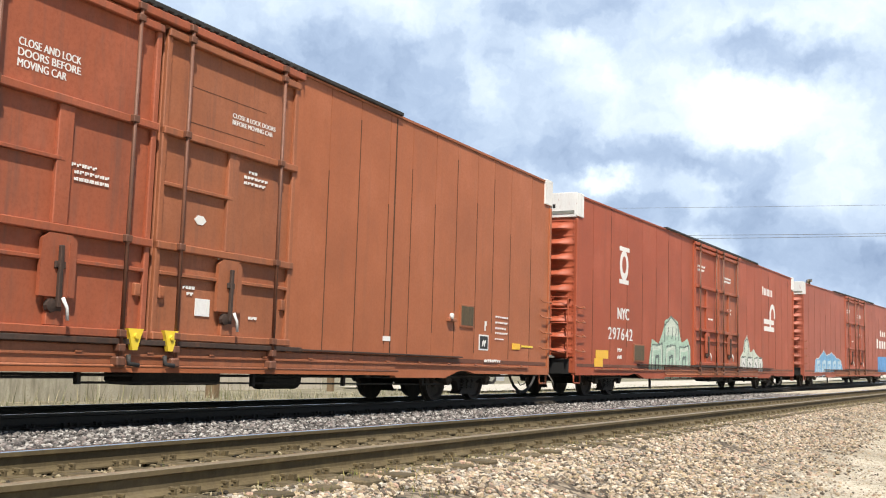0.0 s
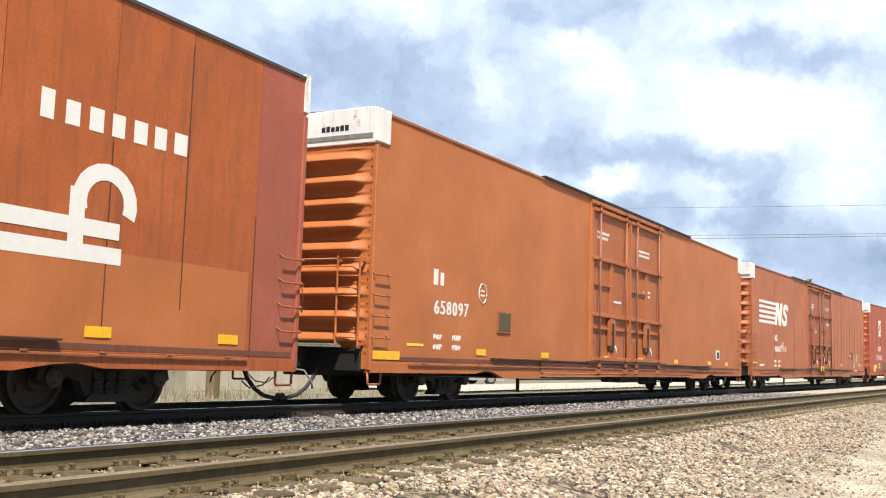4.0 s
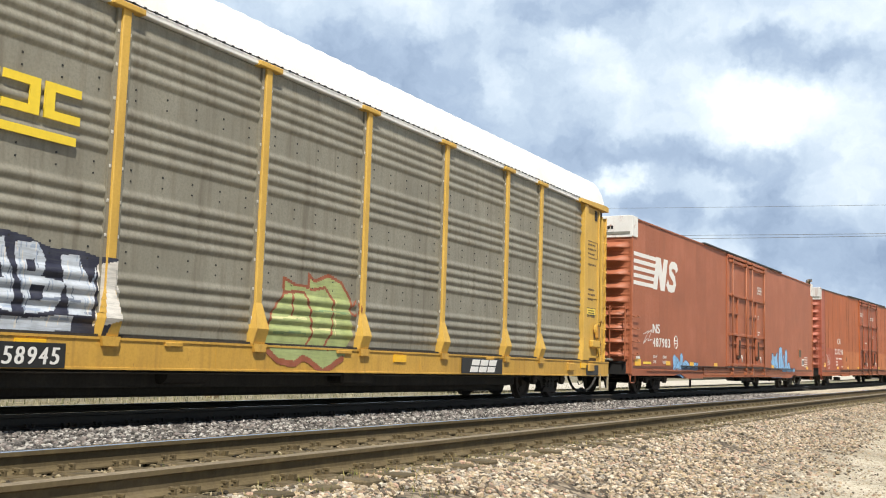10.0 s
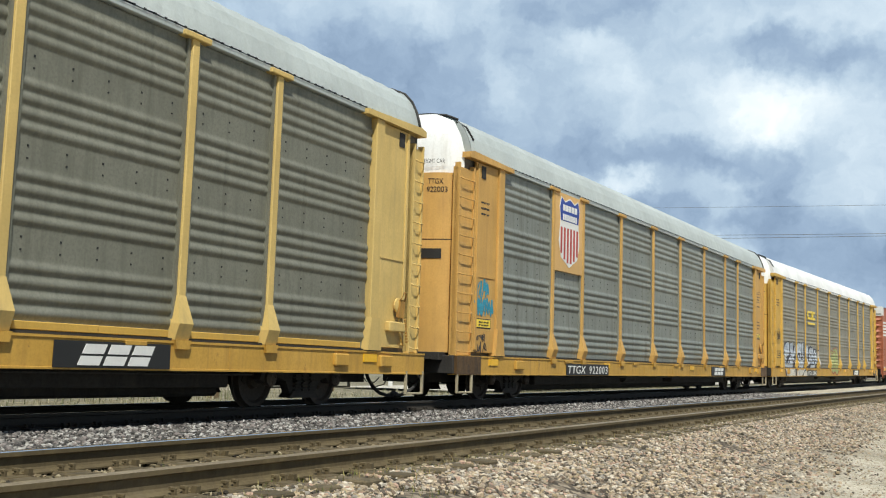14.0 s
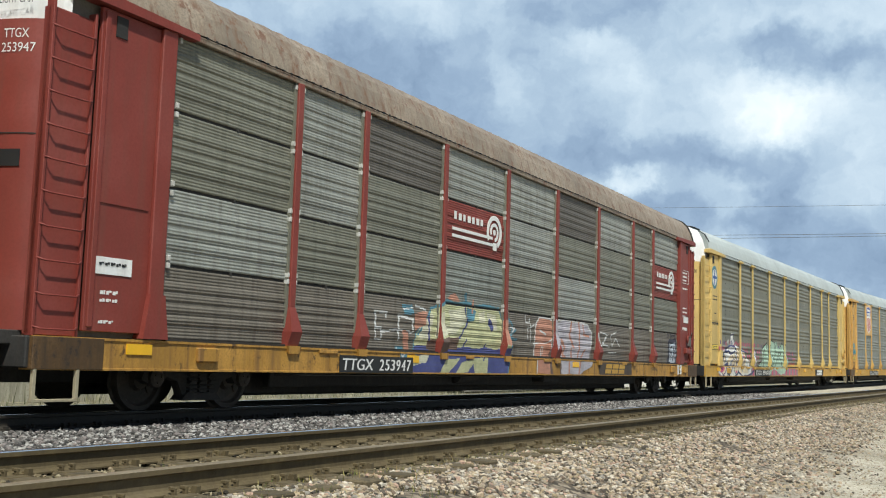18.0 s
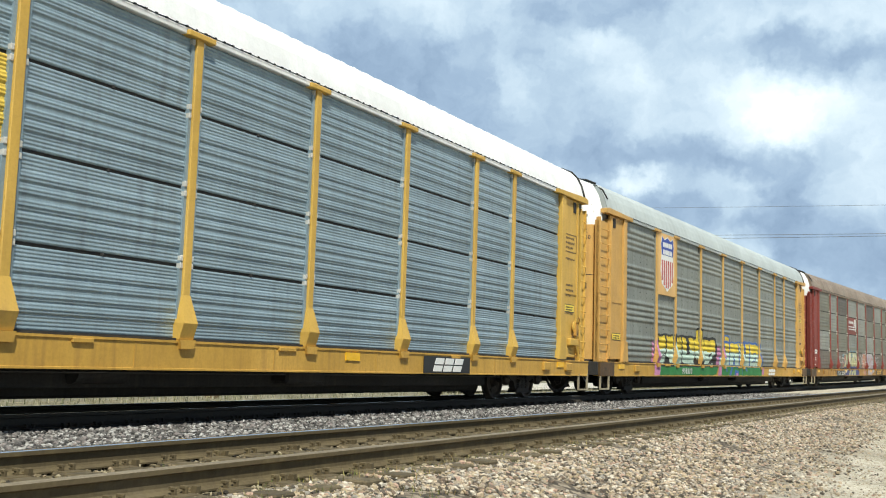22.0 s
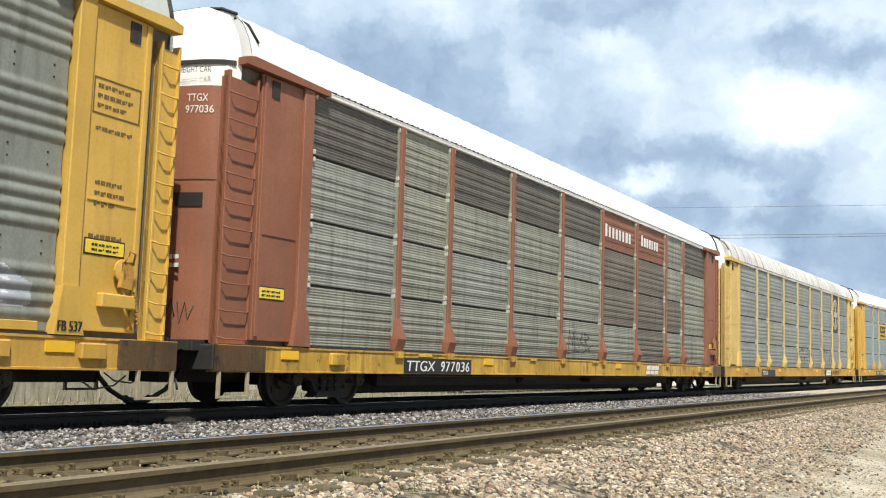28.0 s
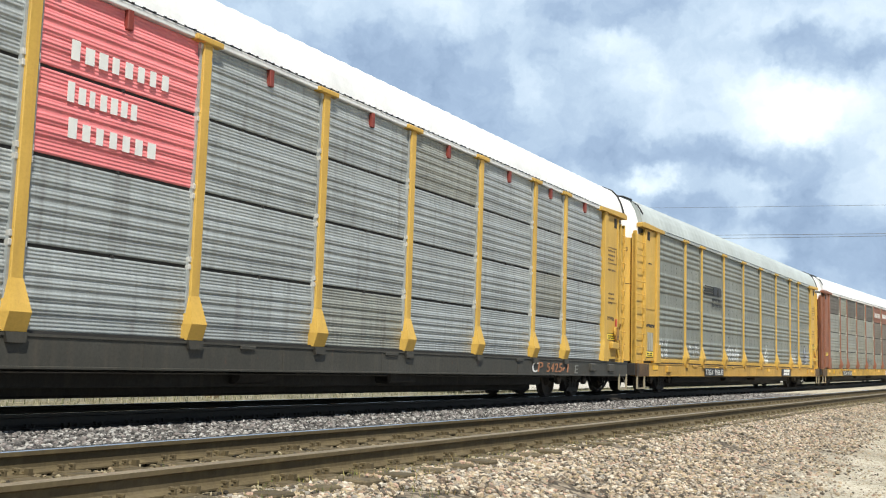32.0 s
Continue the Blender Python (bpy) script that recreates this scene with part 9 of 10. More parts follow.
g.tube([(8.0 + 0.5 * math.cos(a), -1.448, 3.9 + 0.56 * math.sin(a)) for a in np.linspace(0, 2 * math.pi, 33)], 0.02, 5)
for k in range(4):
    arc = [math.radians(18 + 54 * q / 6 + 90 * k) for q in range(7)]
    ring = [(8.0 + 0.43 * math.cos(a), 3.9 + 0.48 * math.sin(a)) for a in arc] + [(8.0 + 0.17 * math.cos(math.radians(45 + 90 * k)), 3.9 + 0.19 * math.sin(math.radians(45 + 90 * k)))]
    g.prism(ring, -1.452, -1.446)
for k in range(22):
    a = 2 * math.pi * k / 22
    cx, cz = 8.0 + 0.62 * math.cos(a), 3.9 + 0.69 * math.sin(a)
    g.box(cx - 0.035, cx + 0.035, -1.451, -1.446, cz - 0.05, cz + 0.05)
part("disc_figure", g, M["blackmark"], dm)
end_stencils(r7, M["faint"], 1)
front_board(r7, 4.55)
mark_plate(r7, -8.5, -6.2)
part("recess", Geo().box(12.42, 12.98, -1.464, -1.45, 1.15, 2.62), M["yellow_pale"], r7, "pale recess in the end panel")
# shade at the recess's side and top, drawn as black strips
g = Geo()
g.box(12.98, 13.07, -1.466, -1.45, 1.0, 2.72)
g.box(12.42, 12.98, -1.467, -1.45, 2.62, 2.70)
part("recess_shadow_gap", g, M["blackmark"], r7, "black strips for the shade along the recess's edges")
part("recess_hood", Geo().box(12.30, 13.12, -1.53, -1.44, 2.70, 2.94, 0.03), M["yellow_pale"], r7, "pale hood over the recess")
part("recess_latch", Geo().box(12.78, 12.86, -1.50, -1.45, 1.5, 2.3, 0.01), M["yellow_deep"], r7)
lettering("FAW PLUS YOU", 6.72, 8.52, 0.60, 0.83, spray((0.16, 0.045, 0.02)), r7, -1.514, 0.012, 0.2, "dark red hand-sprayed words on the sill")
pl = plate(r7, 10.92, 11.36, 0.60, 0.84, M["blackmark"], "placard", -1.520, "black placard with white fields")
for a, b in ((10.96, 11.12), (11.16, 11.32)):
    plate(r7, a, b, 0.73, 0.81, M["stencil"], "placard_field", -1.524)
    plate(r7, a, b, 0.63, 0.70, M["stencil"], "placard_field", -1.524)
cv = Canvas(-1.8, 7.1, 0.6, 2.6, 0.02)
cv.stroke([(-1.23, 1.81), (-1.03, 1.80), (-0.91, 1.70), (-0.68, 1.73), (-0.48, 1.85)], 0.03, 0)
cv.stroke([(-0.43, 1.86), (-0.36, 1.75)], 0.1, 0)
cv.stroke([(-0.20, 1.85), (-0.12, 1.71)], 0.1, 0)
cv.stroke([(-0.91, 1.70), (-0.86, 1.61)], 0.03, 0)
cv.stroke([(-0.05, 1.74), (0.15, 1.83)], 0.04, 0)
cv.stroke([(-0.15, 1.70), (-0.11, 1.61)], 0.03, 0)
cv.stroke([(0.90, 1.87), (1.02, 1.81), (1.09, 1.68), (1.24, 1.65), (1.38, 1.64)], 0.06, 0)
cv.stroke([(0.42, 1.66), (0.49, 1.46)], 0.025, 0)
cv.stroke([(0.66, 1.72), (0.80, 1.71), (0.78, 1.59), (0.68, 1.57), (0.66, 1.72)], 0.05, 0)
cv.stroke([(1.10, 1.50), (0.63, 1.44), (0.20, 1.45), (-0.20, 1.45), (-0.52, 1.53)], 0.025, 0)
cv.stroke([(-0.68, 1.41), (-0.71, 1.47), (-1.04, 1.41), (-1.26, 1.43)], 0.03, 0)
cv.stroke([(-1.11, 1.45), (-1.26, 1.43), (-1.22, 1.23), (-1.09, 1.16)], 0.09, 0)
cv.stroke([(-0.49, 1.43), (-0.41, 1.34), (-0.45, 1.21)], 0.07, 0)
cv.stroke([(0.18, 1.44), (0.06, 1.39), (0.08, 1.24)], 0.08, 0)
cv.stroke([(0.63, 1.42), (0.66, 1.27), (0.84, 1.28)], 0.06, 0)
cv.stroke([(0.46, 1.27), (0.60, 1.11)], 0.025, 0)
cv.stroke([(1.27, 1.62), (1.26, 1.37), (1.22, 1.12), (1.07, 0.89)], 0.04, 0)
cv.stroke([(1.38, 1.64), (1.47, 1.45), (1.46, 1.13), (1.15, 0.87)], 0.09, 0)
cv.stroke([(4.29, 1.62), (4.15, 1.36), (3.99, 0.95)], 0.03, 0)
cv.stroke([(5.15, 1.84), (5.29, 1.72)], 0.1, 0)
cv.stroke([(5.51, 1.82), (5.74, 1.72)], 0.1, 0)
cv.stroke([(6.44, 1.83), (6.80, 1.62), (6.87, 1.35), (6.75, 0.93)], 0.06, 0)
cv.stroke([(6.45, 1.65), (6.26, 1.57), (6.36, 1.51)], 0.05, 0)
cv.stroke([(6.33, 1.37), (6.56, 1.47)], 0.03, 0)
cv.stroke([(6.28, 1.32), (6.38, 1.26)], 0.06, 0)
cv.stroke([(5.18, 1.41), (5.20, 1.19)], 0.05, 0)
cv.stroke([(5.75, 1.32), (5.76, 1.19)], 0.05, 0)
cv.stroke([(4.52, 1.25), (5.18, 1.45)], 0.02, 0)
cv.stroke([(-1.53, 2.03), (-1.40, 1.97)], 0.02, 0)
cv.stroke([(-1.48, 2.12), (-1.45, 1.82)], 0.02, 0)
cv.stroke([(-1.52, 1.94), (-1.41, 2.06)], 0.02, 0)
cv.stroke([(1.41, 2.17), (1.44, 1.85)], 0.02, 0)
cv.stroke([(1.33, 1.91), (1.55, 1.89)], 0.02, 0)
cv.stroke([(1.34, 1.86), (1.54, 1.98)], 0.02, 0)
cv.stroke([(4.26, 2.07), (4.28, 1.76)], 0.02, 0)
cv.stroke([(4.18, 2.01), (4.38, 2.02)], 0.02, 0)
cv.stroke([(-1.25, 1.81), (-1.49, 1.55), (-1.54, 1.22), (-1.61, 1.00)], 0.025, 0)
cv.lay("graffiti", [spray((0.025, 0.028, 0.035))], r7, rack_surface("tier"), "dark scrawled tags on the lowest tier")

rng = random.Random(77)
x = -12.9
while x < 13.0:
    w = rng.uniform(0.02, 0.09)
    g = Geo()
    hi = rng.randint(5, 8)
    g.grid([[(q, y * 1.008, z + 0.012) for y, z in ROOF_OUT[:hi]] for q in (x, x + w)])
    part("roof_seam", g, M["roof_rust"], r7, "rust-brown seam across the roof")
    x += rng.choice((0.5, 1.0, 1.0, 1.5)) + rng.uniform(-0.1, 0.1)

# brown rack with long name panel
MID = -115.7
sk = {(5, 3): M["brown_rack"], (6, 3): M["brown_rack"]}
for b in (0, 1, 2, 3, 4, 8):
    sk[(b, 3)] = M["zinc_dark"] if b != 1 else M["zinc_olive"]
for b, k in ((5, 2), (6, 2), (5, 1), (6, 1), (6, 0), (7, 1)):
    sk[(b, k)] = M["zinc_brown"]
for b, k in ((0, 2), (0, 1), (2, 1), (4, 2)):
    sk[(b, k)] = M["zinc_light"]
r8 = autorack("faded brown autorack with a brown name panel and white roof", MID, "tier", M["brown_rack"], M["zinc_olive"], M["roof_white"], M["sill_worn"], skin=sk, caps=False, clips=True, number="977036", endlabel="faded brown end panel", sooty=True)
TRAIN.append((r8, MID))
bars([(1.6, 3.8, 4.28, 4.62, 8), (4.65, 6.35, 4.34, 4.66, 7)], M["stencil"], r8, -1.437, "name_mark", "worn white blocks on the name panel")
mark_plate(r8, -8.8, -6.2, "977036")
front_board(r8, 4.6, False)
yellow_sign(r8, -12.95, 1.6)
yellow_sign(r8, 12.2, 1.5)
bars([(-0.9, 0.1, 2.1, 2.16, 8), (-0.9, 0.0, 1.98, 2.04, 8)], M["stencil"], r8, name="end_stencil", end=-13.97)
cv = Canvas(-1.5, 3.0, 1.0, 1.9, 0.02)
cv.stroke([(-0.85, 1.2), (-0.8, 1.65), (-0.6, 1.3), (-0.5, 1.62), (-0.42, 1.15)], 0.035, 0)
cv.stroke([(-0.3, 1.5), (-0.15, 1.2), (0.05, 1.55), (-0.1, 1.4), (0.2, 1.3)], 0.03, 0)
cv.stroke([(0.3, 1.15), (0.25, 1.6), (0.55, 1.5), (0.3, 1.4), (0.6, 1.12)], 0.04, 0)
cv.stroke([(-0.95, 1.08), (0.2, 1.12), (0.8, 1.3)], 0.025, 0)
cv.lay("graffiti", [spray((0.05, 0.06, 0.05))], r8, rack_surface("tier"), "dark scrawled tag on the lowest tier")

g = Geo()
g.grid([[(-13.435 - 0.455 * math.sqrt(max(0.0, 1 - (y / 1.38) ** 2)), y, z) for y in np.linspace(-1.36, 1.36, 25)] for z in (4.93, 5.0)])
part("hood_bar", g, M["black"], r8, "black bar across the white hood")
end_tag([[(-0.5, 1.25), (-0.55, 1.6), (-0.65, 1.3), (-0.72, 1.55), (-0.78, 1.3)], [(-0.82, 1.5), (-0.86, 1.2), (-0.93, 1.5), (-0.98, 1.25), (-1.05, 1.45)]], -1, 0.012, M["blackmark"], r8, "black scrawled tag on the end door")

# yellow rack with small white tags
MID = -144.1
r9 = autorack("yellow autorack with grey green roof and small white tags", MID, "cluster", M["yellow"], M["zinc"], M["roof_grey"], M["sill_yellow"], number="996633", endlabel="yellow end panel with patched paint", sooty=True)
TRAIN.append((r9, MID))
g = Geo()
for k in range(4):
    g.box(-6.75 + 0.05 * k, -5.6, -1.453, -1.43, 3.42 + 0.09 * k, 3.455 + 0.09 * k)
g.box(-5.55, -5.1, -1.453, -1.43, 3.42, 3.74)
g.box(-5.0, -4.6, -1.453, -1.43, 3.42, 3.74)
part("stripe_mark", g, M["blackmark"], r9, "dark stripes with two blocks")
bars([(-5.8, -4.5, 3.2, 3.32, 7), (-5.8, -4.4, 3.02, 3.14, 8)], M["blackmark"], r9, -1.446)
mark_plate(r9, -6.95, -4.55, "996633")
front_board(r9)
yellow_sign(r9, -12.9, 1.1)
yellow_sign(r9, 12.1, 1.9)
end_stencils(r9, M["faint"], 1)
bars([(-12.85, -12.1, 2.0, 2.1, 7), (-12.7, -12.4, 3.9, 3.94, 3)], M["blackmark"], r9, -1.464)
plate(r9, -12.75, -12.25, 1.3, 1.85, M["concrete"], "patch", -1.466, "grey patch of paint")
cv = Canvas(-11.7, 11.0, 0.97, 1.85, 0.014)
for x0, x1, z0, z1, n, w, q in ((-11.6, -10.65, 1.45, 1.72, 5, 0.022, 1), (-11.62, -10.7, 1.08, 1.40, 5, 0.024, 2), (-8.4, -7.3, 1.18, 1.62, 4, 0.026, 3), (-3.9, -1.9, 1.12, 1.70, 5, 0.040, 4), (-3.9, -2.0, 1.10, 1.55, 4, 0.035, 9), (7.2, 8.4, 1.10, 1.62, 4, 0.036, 5), (7.25, 8.35, 1.15, 1.5, 3, 0.034, 6)):
    scribble(cv, x0, x1, z0, z1, n, w, 0, q)
cv.stroke([(-4.0, 1.04), (-1.8, 1.10)], 0.03, 0)
cv.ell(2.55, 1.35, 0.34, 0.32, 0)
cv.ell(2.60, 1.40, 0.22, 0.16, -1)
cv.stroke([(2.3, 1.3), (2.8, 1.45)], 0.05, 0)
cv.stroke([(2.4, 1.2), (2.75, 1.25)], 0.05, 0)
cv.stroke([(2.5, 1.66), (2.6, 1.85), (2.72, 1.8)], 0.04, 0)
cv.stroke([(2.6, 1.66), (2.52, 1.8)], 0.03, 0)
for k in range(6):
    a = 10.1 + 0.12 * k
    cv.stroke([(a, 1.1), (a + 0.1, 1.7)], 0.04, 1)
cv.lay("graffiti", [spray((0.66, 0.68, 0.68)), spray((0.06, 0.08, 0.14))], r9, rack_surface("cluster"), "small white tags along the lower sheets")

end_tag([[(-0.6, 1.35), (-0.65, 1.65), (-0.72, 1.4), (-0.77, 1.62), (-0.82, 1.42), (-0.87, 1.66), (-0.92, 1.42)], [(-0.98, 1.5), (-1.1, 1.56), (-1.12, 1.42), (-1.02, 1.36)]], -1, 0.010, M["red_rack"], r9, "red scrawled tag on the end door")
lettering("FB 537", 11.72, 12.08, 0.98, 1.10, M["blackmark"], r9, -1.548, 0.006)
cv = Canvas(9.4, 11.7, 0.98, 2.3, 0.02)
cv.poly([(10.3, 1.0), (10.28, 1.7), (10.45, 2.0), (10.75, 2.0), (10.95, 1.7), (11.4, 1.5), (11.4, 1.25), (10.95, 1.2), (10.9, 1.0)], 0)
for k in range(5):
    cv.stroke([(10.35, 1.15 + 0.16 * k), (11.1, 1.12 + 0.13 * k)], 0.035, 1, 0)
for p in ([(10.3, 1.0), (10.3, 1.75), (10.5, 2.0), (10.75, 1.98), (10.9, 1.7), (10.85, 1.0)], [(10.45, 1.5), (10.6, 1.62), (10.75, 1.5), (10.6, 1.4), (10.45, 1.5)], [(10.4, 1.2), (10.8, 1.22)], [(10.5, 1.05), (10.52, 0.99)]):
    cv.stroke(p, 0.07, 2)
cv.lay("graffiti", [spray((0.36, 0.38, 0.41)), spray((0.6, 0.62, 0.64)), spray((0.05, 0.05, 0.06))], r9, rack_surface("cluster"), "silver and black tag beside the end post")

for a, b in BAYS:
    part("kick_board", Geo().box(a + 0.24, b - 0.24, -1.47, -1.40, 0.965, 1.075, 0.008), M["yellow"], r9, "yellow board along the foot of the sheets")

# rack with red panel
MID = -172.5
sk = {(2, 2): M["cp_red"], (2, 3): M["cp_red"], (0, 3): M["zinc_light"], (5, 3): M["zinc_light"], (4, 0): M["zinc_light"], (7, 1): M["zinc_light"]}
r10 = autorack("yellow autorack with a faded red panel and sooty sill", MID, "tier", M["yellow"], M["zinc_bright"], M["roof_white"], M["sill_dark"], skin=sk, postw=0.085, clips=True, endlabel="yellow end panel", marks=())
TRAIN.append((r10, MID))
bars([(-6.56, -4.86, 4.12, 4.36, 8), (-6.57, -5.4, 3.62, 3.86, 7), (-6.53, -5.04, 3.2, 3.44, 7)], M["stencil"], r10, -1.437, "name_mark", "rows of white blocks on the red panel")
end_stencils(r10, M["faint"], 1)
yellow_sign(r10, 12.1, 1.5)
plate(r10, 12.75, 12.85, 1.5, 2.1, spray((0.6, 0.05, 0.03)), "red_strip", -1.49)
RUSTY = spray((0.46, 0.20, 0.09))
lettering("C", 6.96, 7.26, 0.61, 0.85, M["stencil"], r10, -1.516, 0.012, 0.25, "white italic letter")
lettering("P", 7.30, 7.56, 0.62, 0.84, RUSTY, r10, -1.516, 0.010, 0.25)
lettering("5425", 7.78, 8.78, 0.62, 0.83, RUSTY, r10, -1.516, 0.010, 0.2, "rust-coloured figures worn off the sill")
lettering("1", 9.02, 9.26, 0.62, 0.83, RUSTY, r10, -1.516, 0.010, 0.2)
bars([(8.80, 8.98, 0.66, 0.74, 1)], RUSTY, r10, -1.516)
lettering("E", 9.62, 9.84, 0.60, 0.80, M["zinc_light"], r10, -1.516, 0.004, 0.2)
for a, b in BAYS:
    part("rust_tab", stored("rusttab", lambda: Geo().box(-0.05, 0.05, -1.47, -1.38, 4.72, 4.98, 0.01), M["red_rack"], "rust_tab"), None, r10, "rusty tab under the roof's edge", pose((a + b) / 2, 0, 0))


# ---------------------------------------------------------------- sky backdrop
def cloud_material():
    m, t, b = nodes_of("cloudy sky")
    for n in list(t.nodes):
        if n.type != "OUTPUT_MATERIAL":
            t.nodes.remove(n)
    out = t.nodes["Material Output"]
    em = t.nodes.new("ShaderNodeEmission")
    t.links.new(em.outputs[0], out.inputs[0])
    tc = t.nodes.new("ShaderNodeUVMap")
    # three scales of drift make the cloud edges ragged
    where = tc.outputs[0]
    for scale, amount in ((1.5, 0.16), (5.0, 0.15), (15.0, 0.055)):
        n = noise_node(t, tc.outputs[0], scale, 4, 0.6)
        off = t.nodes.new("ShaderNodeVectorMath")
        off.operation = "SUBTRACT"
        off.inputs[1].default_value = (0.5, 0.5, 0.0)
        t.links.new(n.outputs["Color"], off.inputs[0])
        push = t.nodes.new("ShaderNodeVectorMath")
        push.operation = "MULTIPLY_ADD"
        push.inputs[1].default_value = (2 * amount, 1.5 * amount, 0.0)
        t.links.new(off.outputs[0], push.inputs[0])
        t.links.new(where, push.inputs[2])
        where = push.outputs[0]
    big = noise_node(t, where, 2.6, 5, 0.55)
    fluff = noise_node(t, where, 6.0, 5, 0.52)
    total = None
    for az, el, rx, ry, amount, soft in LOBES:
        sub = t.nodes.new("ShaderNodeVectorMath")
        sub.operation = "SUBTRACT"
        sub.inputs[1].default_value = (az / 10, el / 10, 0)
        t.links.new(where, sub.inputs[0])
        mul = t.nodes.new("ShaderNodeVectorMath")
        mul.operation = "MULTIPLY"
        mul.inputs[1].default_value = (10 / rx, 10 / ry, 0)
        t.links.new(sub.outputs[0], mul.inputs[0])
        far = t.nodes.new("ShaderNodeVectorMath")
        far.operation = "LENGTH"
        t.links.new(mul.outputs[0], far.inputs[0])
        mr = t.nodes.new("ShaderNodeMapRange")
        mr.interpolation_type = "SMOOTHSTEP"
        mr.inputs["From Min"].default_value, mr.inputs["From Max"].default_value = 1.0 - 0.7 * soft, 1.0 + 0.5 * soft
        mr.inputs["To Min"].default_value, mr.inputs["To Max"].default_value = amount * 0.8, 0.0
        t.links.new(far.outputs["Value"], mr.inputs["Value"])
        if total is None:
            total = mr.outputs[0]
        else:
            ad = t.nodes.new("ShaderNodeMath")
            t.links.new(total, ad.inputs[0])
            t.links.new(mr.outputs[0], ad.inputs[1])
            total = ad.outputs[0]
    for n, weight in ((big, 0.40), (fluff, 0.17)):
        k = t.nodes.new("ShaderNodeMath")
        k.operation = "MULTIPLY_ADD"
        k.inputs[1].default_value = weight
        t.links.new(n.outputs["Fac"], k.inputs[0])
        t.links.new(total, k.inputs[2])
        total = k.outputs[0]
    col = ramp(t, total, [(0.04, (0.21, 0.285, 0.42)), (0.18, (0.32, 0.41, 0.555)), (0.31, (0.46, 0.555, 0.68)), (0.46, (0.63, 0.71, 0.805)), (0.68, (0.95, 0.97, 0.98))]).outputs[0]
    t.links.new(col, em.inputs[0])
    em.inputs[1].default_value = 1.16
    return m


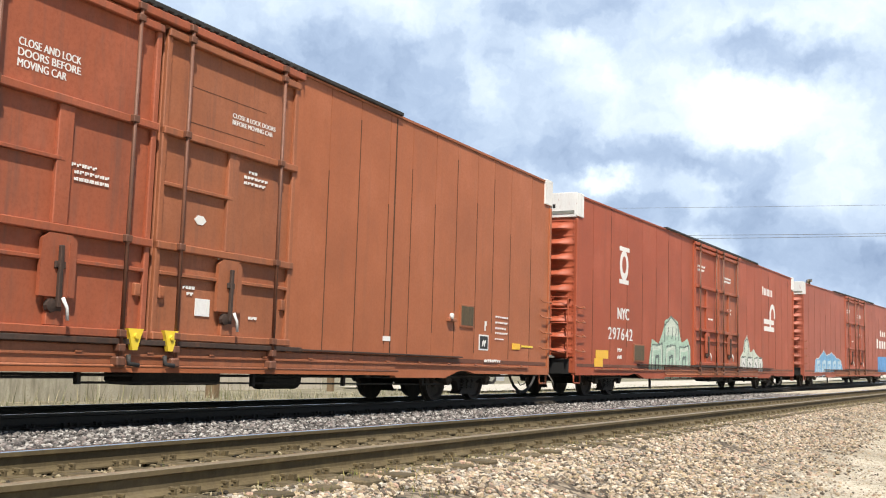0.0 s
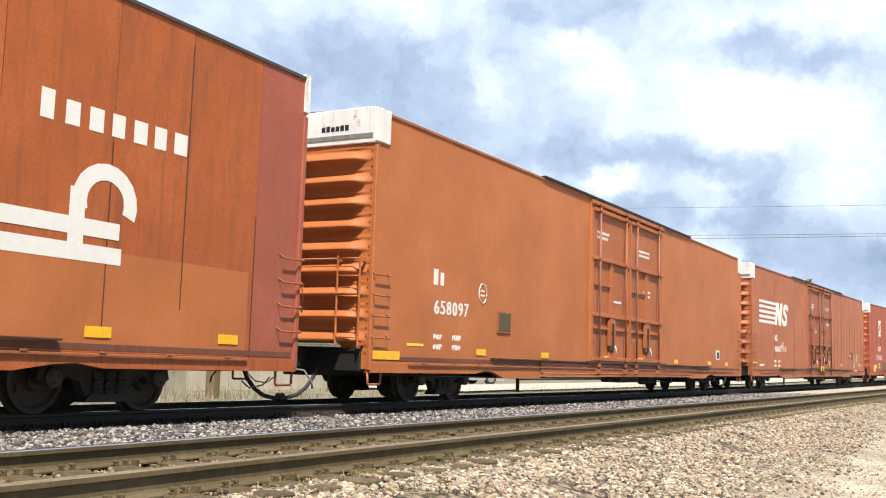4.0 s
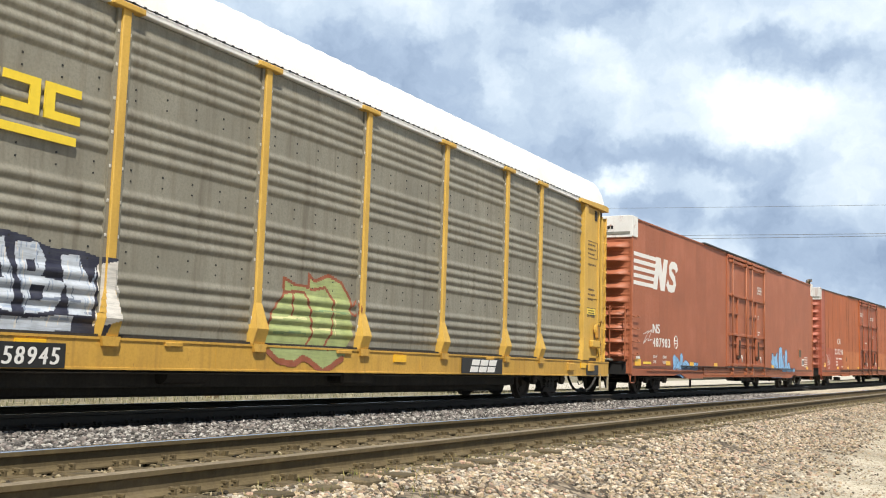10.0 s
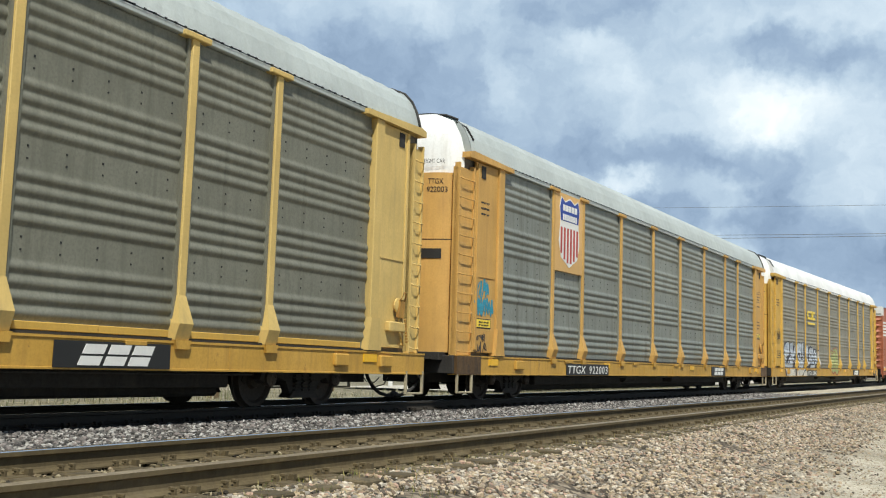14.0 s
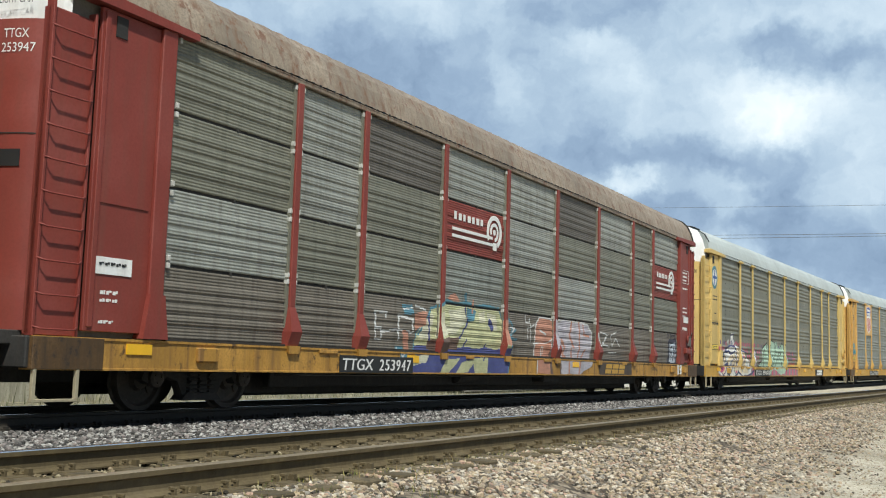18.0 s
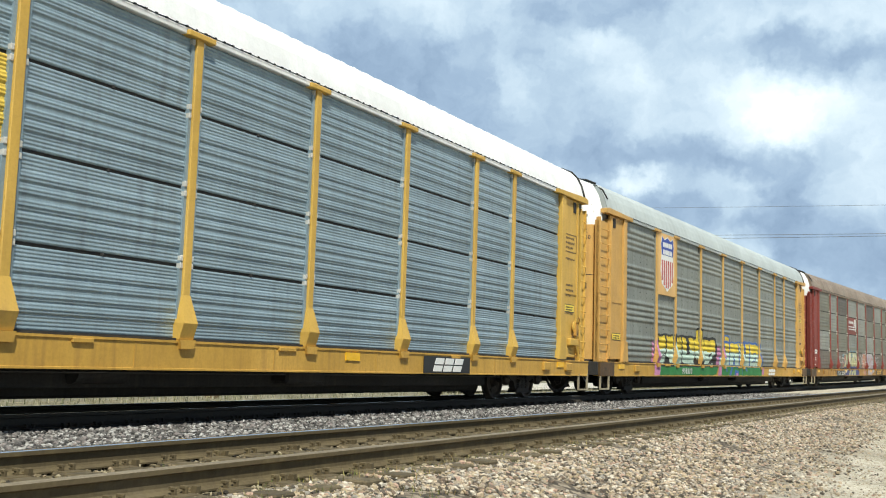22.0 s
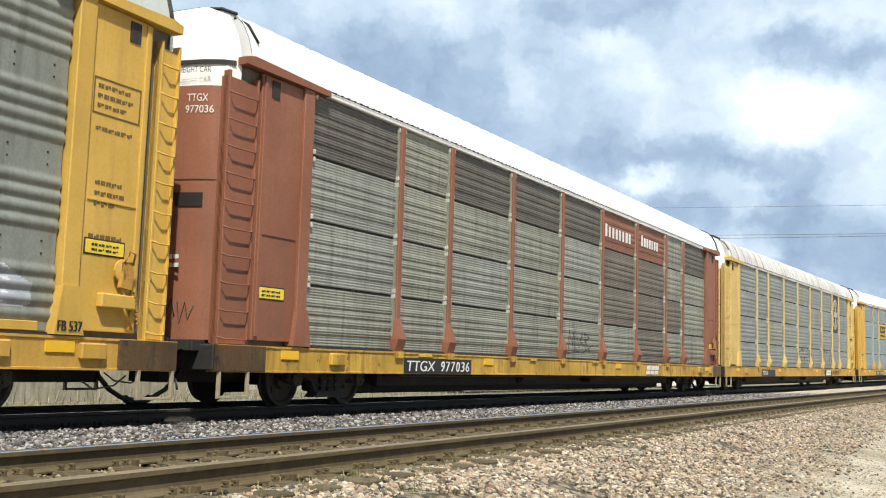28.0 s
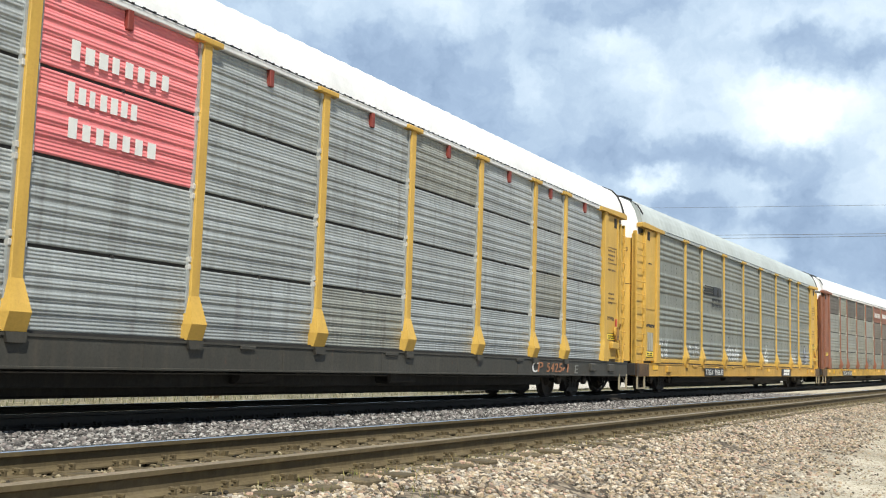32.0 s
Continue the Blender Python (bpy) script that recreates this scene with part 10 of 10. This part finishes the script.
# soft lobes of light and grey cloud: azimuth and height in degrees, half width and height, amount, softness
LOBES = [(10.1, 14.0, 3.48, 2.47, 0.27, 1.1), (10.5, 13.7, 2.21, 1.58, 0.20, 0.9), (13.6, 14.7, 2.85, 1.58, 0.1, 1.4), (6.7, 13.8, 2.85, 2.21, 0.1, 1.4), (17.7, 16.3, 6.01, 2.85, 0.07, 1.4),
         (20.8, 17.6, 1.65, 0.95, 0.13, 0.9), (18.9, 15.7, 1.96, 1.33, 0.11, 0.9), (25.2, 15.4, 1.08, 1.83, 0.15, 0.9), (29.1, 19.4, 3.01, 1.33, 0.17, 1.2), (31.6, 18.5, 3.8, 1.9, 0.06, 1.4),
         (5.7, 18.7, 3.16, 1.58, 0.2, 1.1), (11.4, 19.1, 5.06, 1.01, 0.08, 1.3), (19.2, 14.1, 4.11, 1.27, 0.04, 1.4), (18.5, 10.4, 1.39, 0.82, 0.2, 0.8), (15.3, 10.5, 1.9, 0.82, 0.1, 1.0),
         (13.4, 9.5, 1.58, 1.27, 0.15, 0.9), (12.8, 6.7, 1.9, 0.95, 0.14, 0.9), (7.4, 9.7, 1.9, 1.9, 0.13, 1.0), (5.7, 10.7, 1.58, 1.39, 0.1, 1.0), (16.1, 13.2, 2.85, 0.82, 0.07, 1.2),
         (20.5, 19.7, 4.75, 1.08, -0.17, 1.2), (28.7, 16.1, 3.48, 3.01, -0.15, 1.3), (34.7, 16.1, 4.11, 2.37, -0.22, 1.2), (23.1, 16.8, 1.9, 1.9, -0.06, 1.2), (9.3, 17.1, 3.48, 1.33, -0.13, 0.9),
         (6.8, 16.0, 2.85, 1.33, -0.12, 1.0), (11.7, 17.1, 1.9, 1.27, -0.1, 1.0), (16.7, 11.5, 5.06, 1.01, -0.17, 1.1), (23.2, 12.0, 3.16, 1.33, -0.1, 1.2), (10.7, 10.8, 4.11, 1.39, -0.1, 1.1),
         (11.7, 8.6, 3.01, 1.58, -0.15, 1.0), (8.0, 7.0, 4.43, 1.9, -0.13, 1.2), (16.1, 8.8, 1.77, 1.39, -0.12, 0.9), (31.1, 12.5, 3.8, 1.9, -0.1, 1.3), (38.2, 17.5, 5.06, 2.85, 0.06, 1.4),
         (43.7, 17.6, 5.06, 2.85, -0.05, 1.4), (5.9, 5.5, 4.43, 1.58, -0.14, 1.2)]


def build_sky():
    R_ = 2200.0
    az = np.linspace(-25, 85, 56)
    el = np.linspace(-3, 52, 28)
    g = Geo()
    rows, uv = [], []
    for e in el:
        rows.append([(R_ * math.cos(radians(a)) * math.cos(radians(e)), R_ * math.sin(radians(a)) * math.cos(radians(e)), R_ * math.sin(radians(e))) for a in az])
        uv += [(a / 10, e / 10) for a in az]
    g.grid(rows)
    me = g.mesh("cloud_backdrop", cloud_material())
    layer = me.uv_layers.new(name="sky")
    for loop in me.loops:
        layer.data[loop.index].uv = uv[loop.vertex_index]
    return tagged(new("cloud_backdrop", me), "grey blue broken clouds with bright gaps", "sky", kind="structure")


clouds = build_sky()


# ---------------------------------------------------------------- what moves
def motions():
    for car, mid in TRAIN:
        walk(car, [(float(t), car_pose(mid + travel(t))) for t in range(0, 33)])
    # wheels roll while they pass the stand
    for w, dx, mid, off in WHEELS:
        rest = pose(dx, 0, 0.42)
        times = [k * 0.05 for k in range(641) if 4.0 < mid + off + travel(k * 0.05) < 58.0]
        rows = [(0.0, rest)]
        turn = 0.0
        if len(times) > 2:
            if times[0] > 0.0:
                rows.append((times[0], rest))
            s0 = travel(times[0])
            for t in times:
                turn = math.degrees((travel(t) - s0) / 0.42)
                if t > rows[-1][0] + 0.02:
                    rows.append((t, rest @ Euler((0, radians(turn), 0)).to_matrix().to_4x4()))
        last = rows[-1][1]
        if rows[-1][0] < 31.98:
            rows.append((32.0, last))
        walk(w, rows)
    # the clouds drift slowly
    walk(clouds, [(t, pose(0, 0, 0, 0, 0, -0.078 * t)) for t in (0.0, 8.0, 16.0, 24.0, 32.0)])


motions()
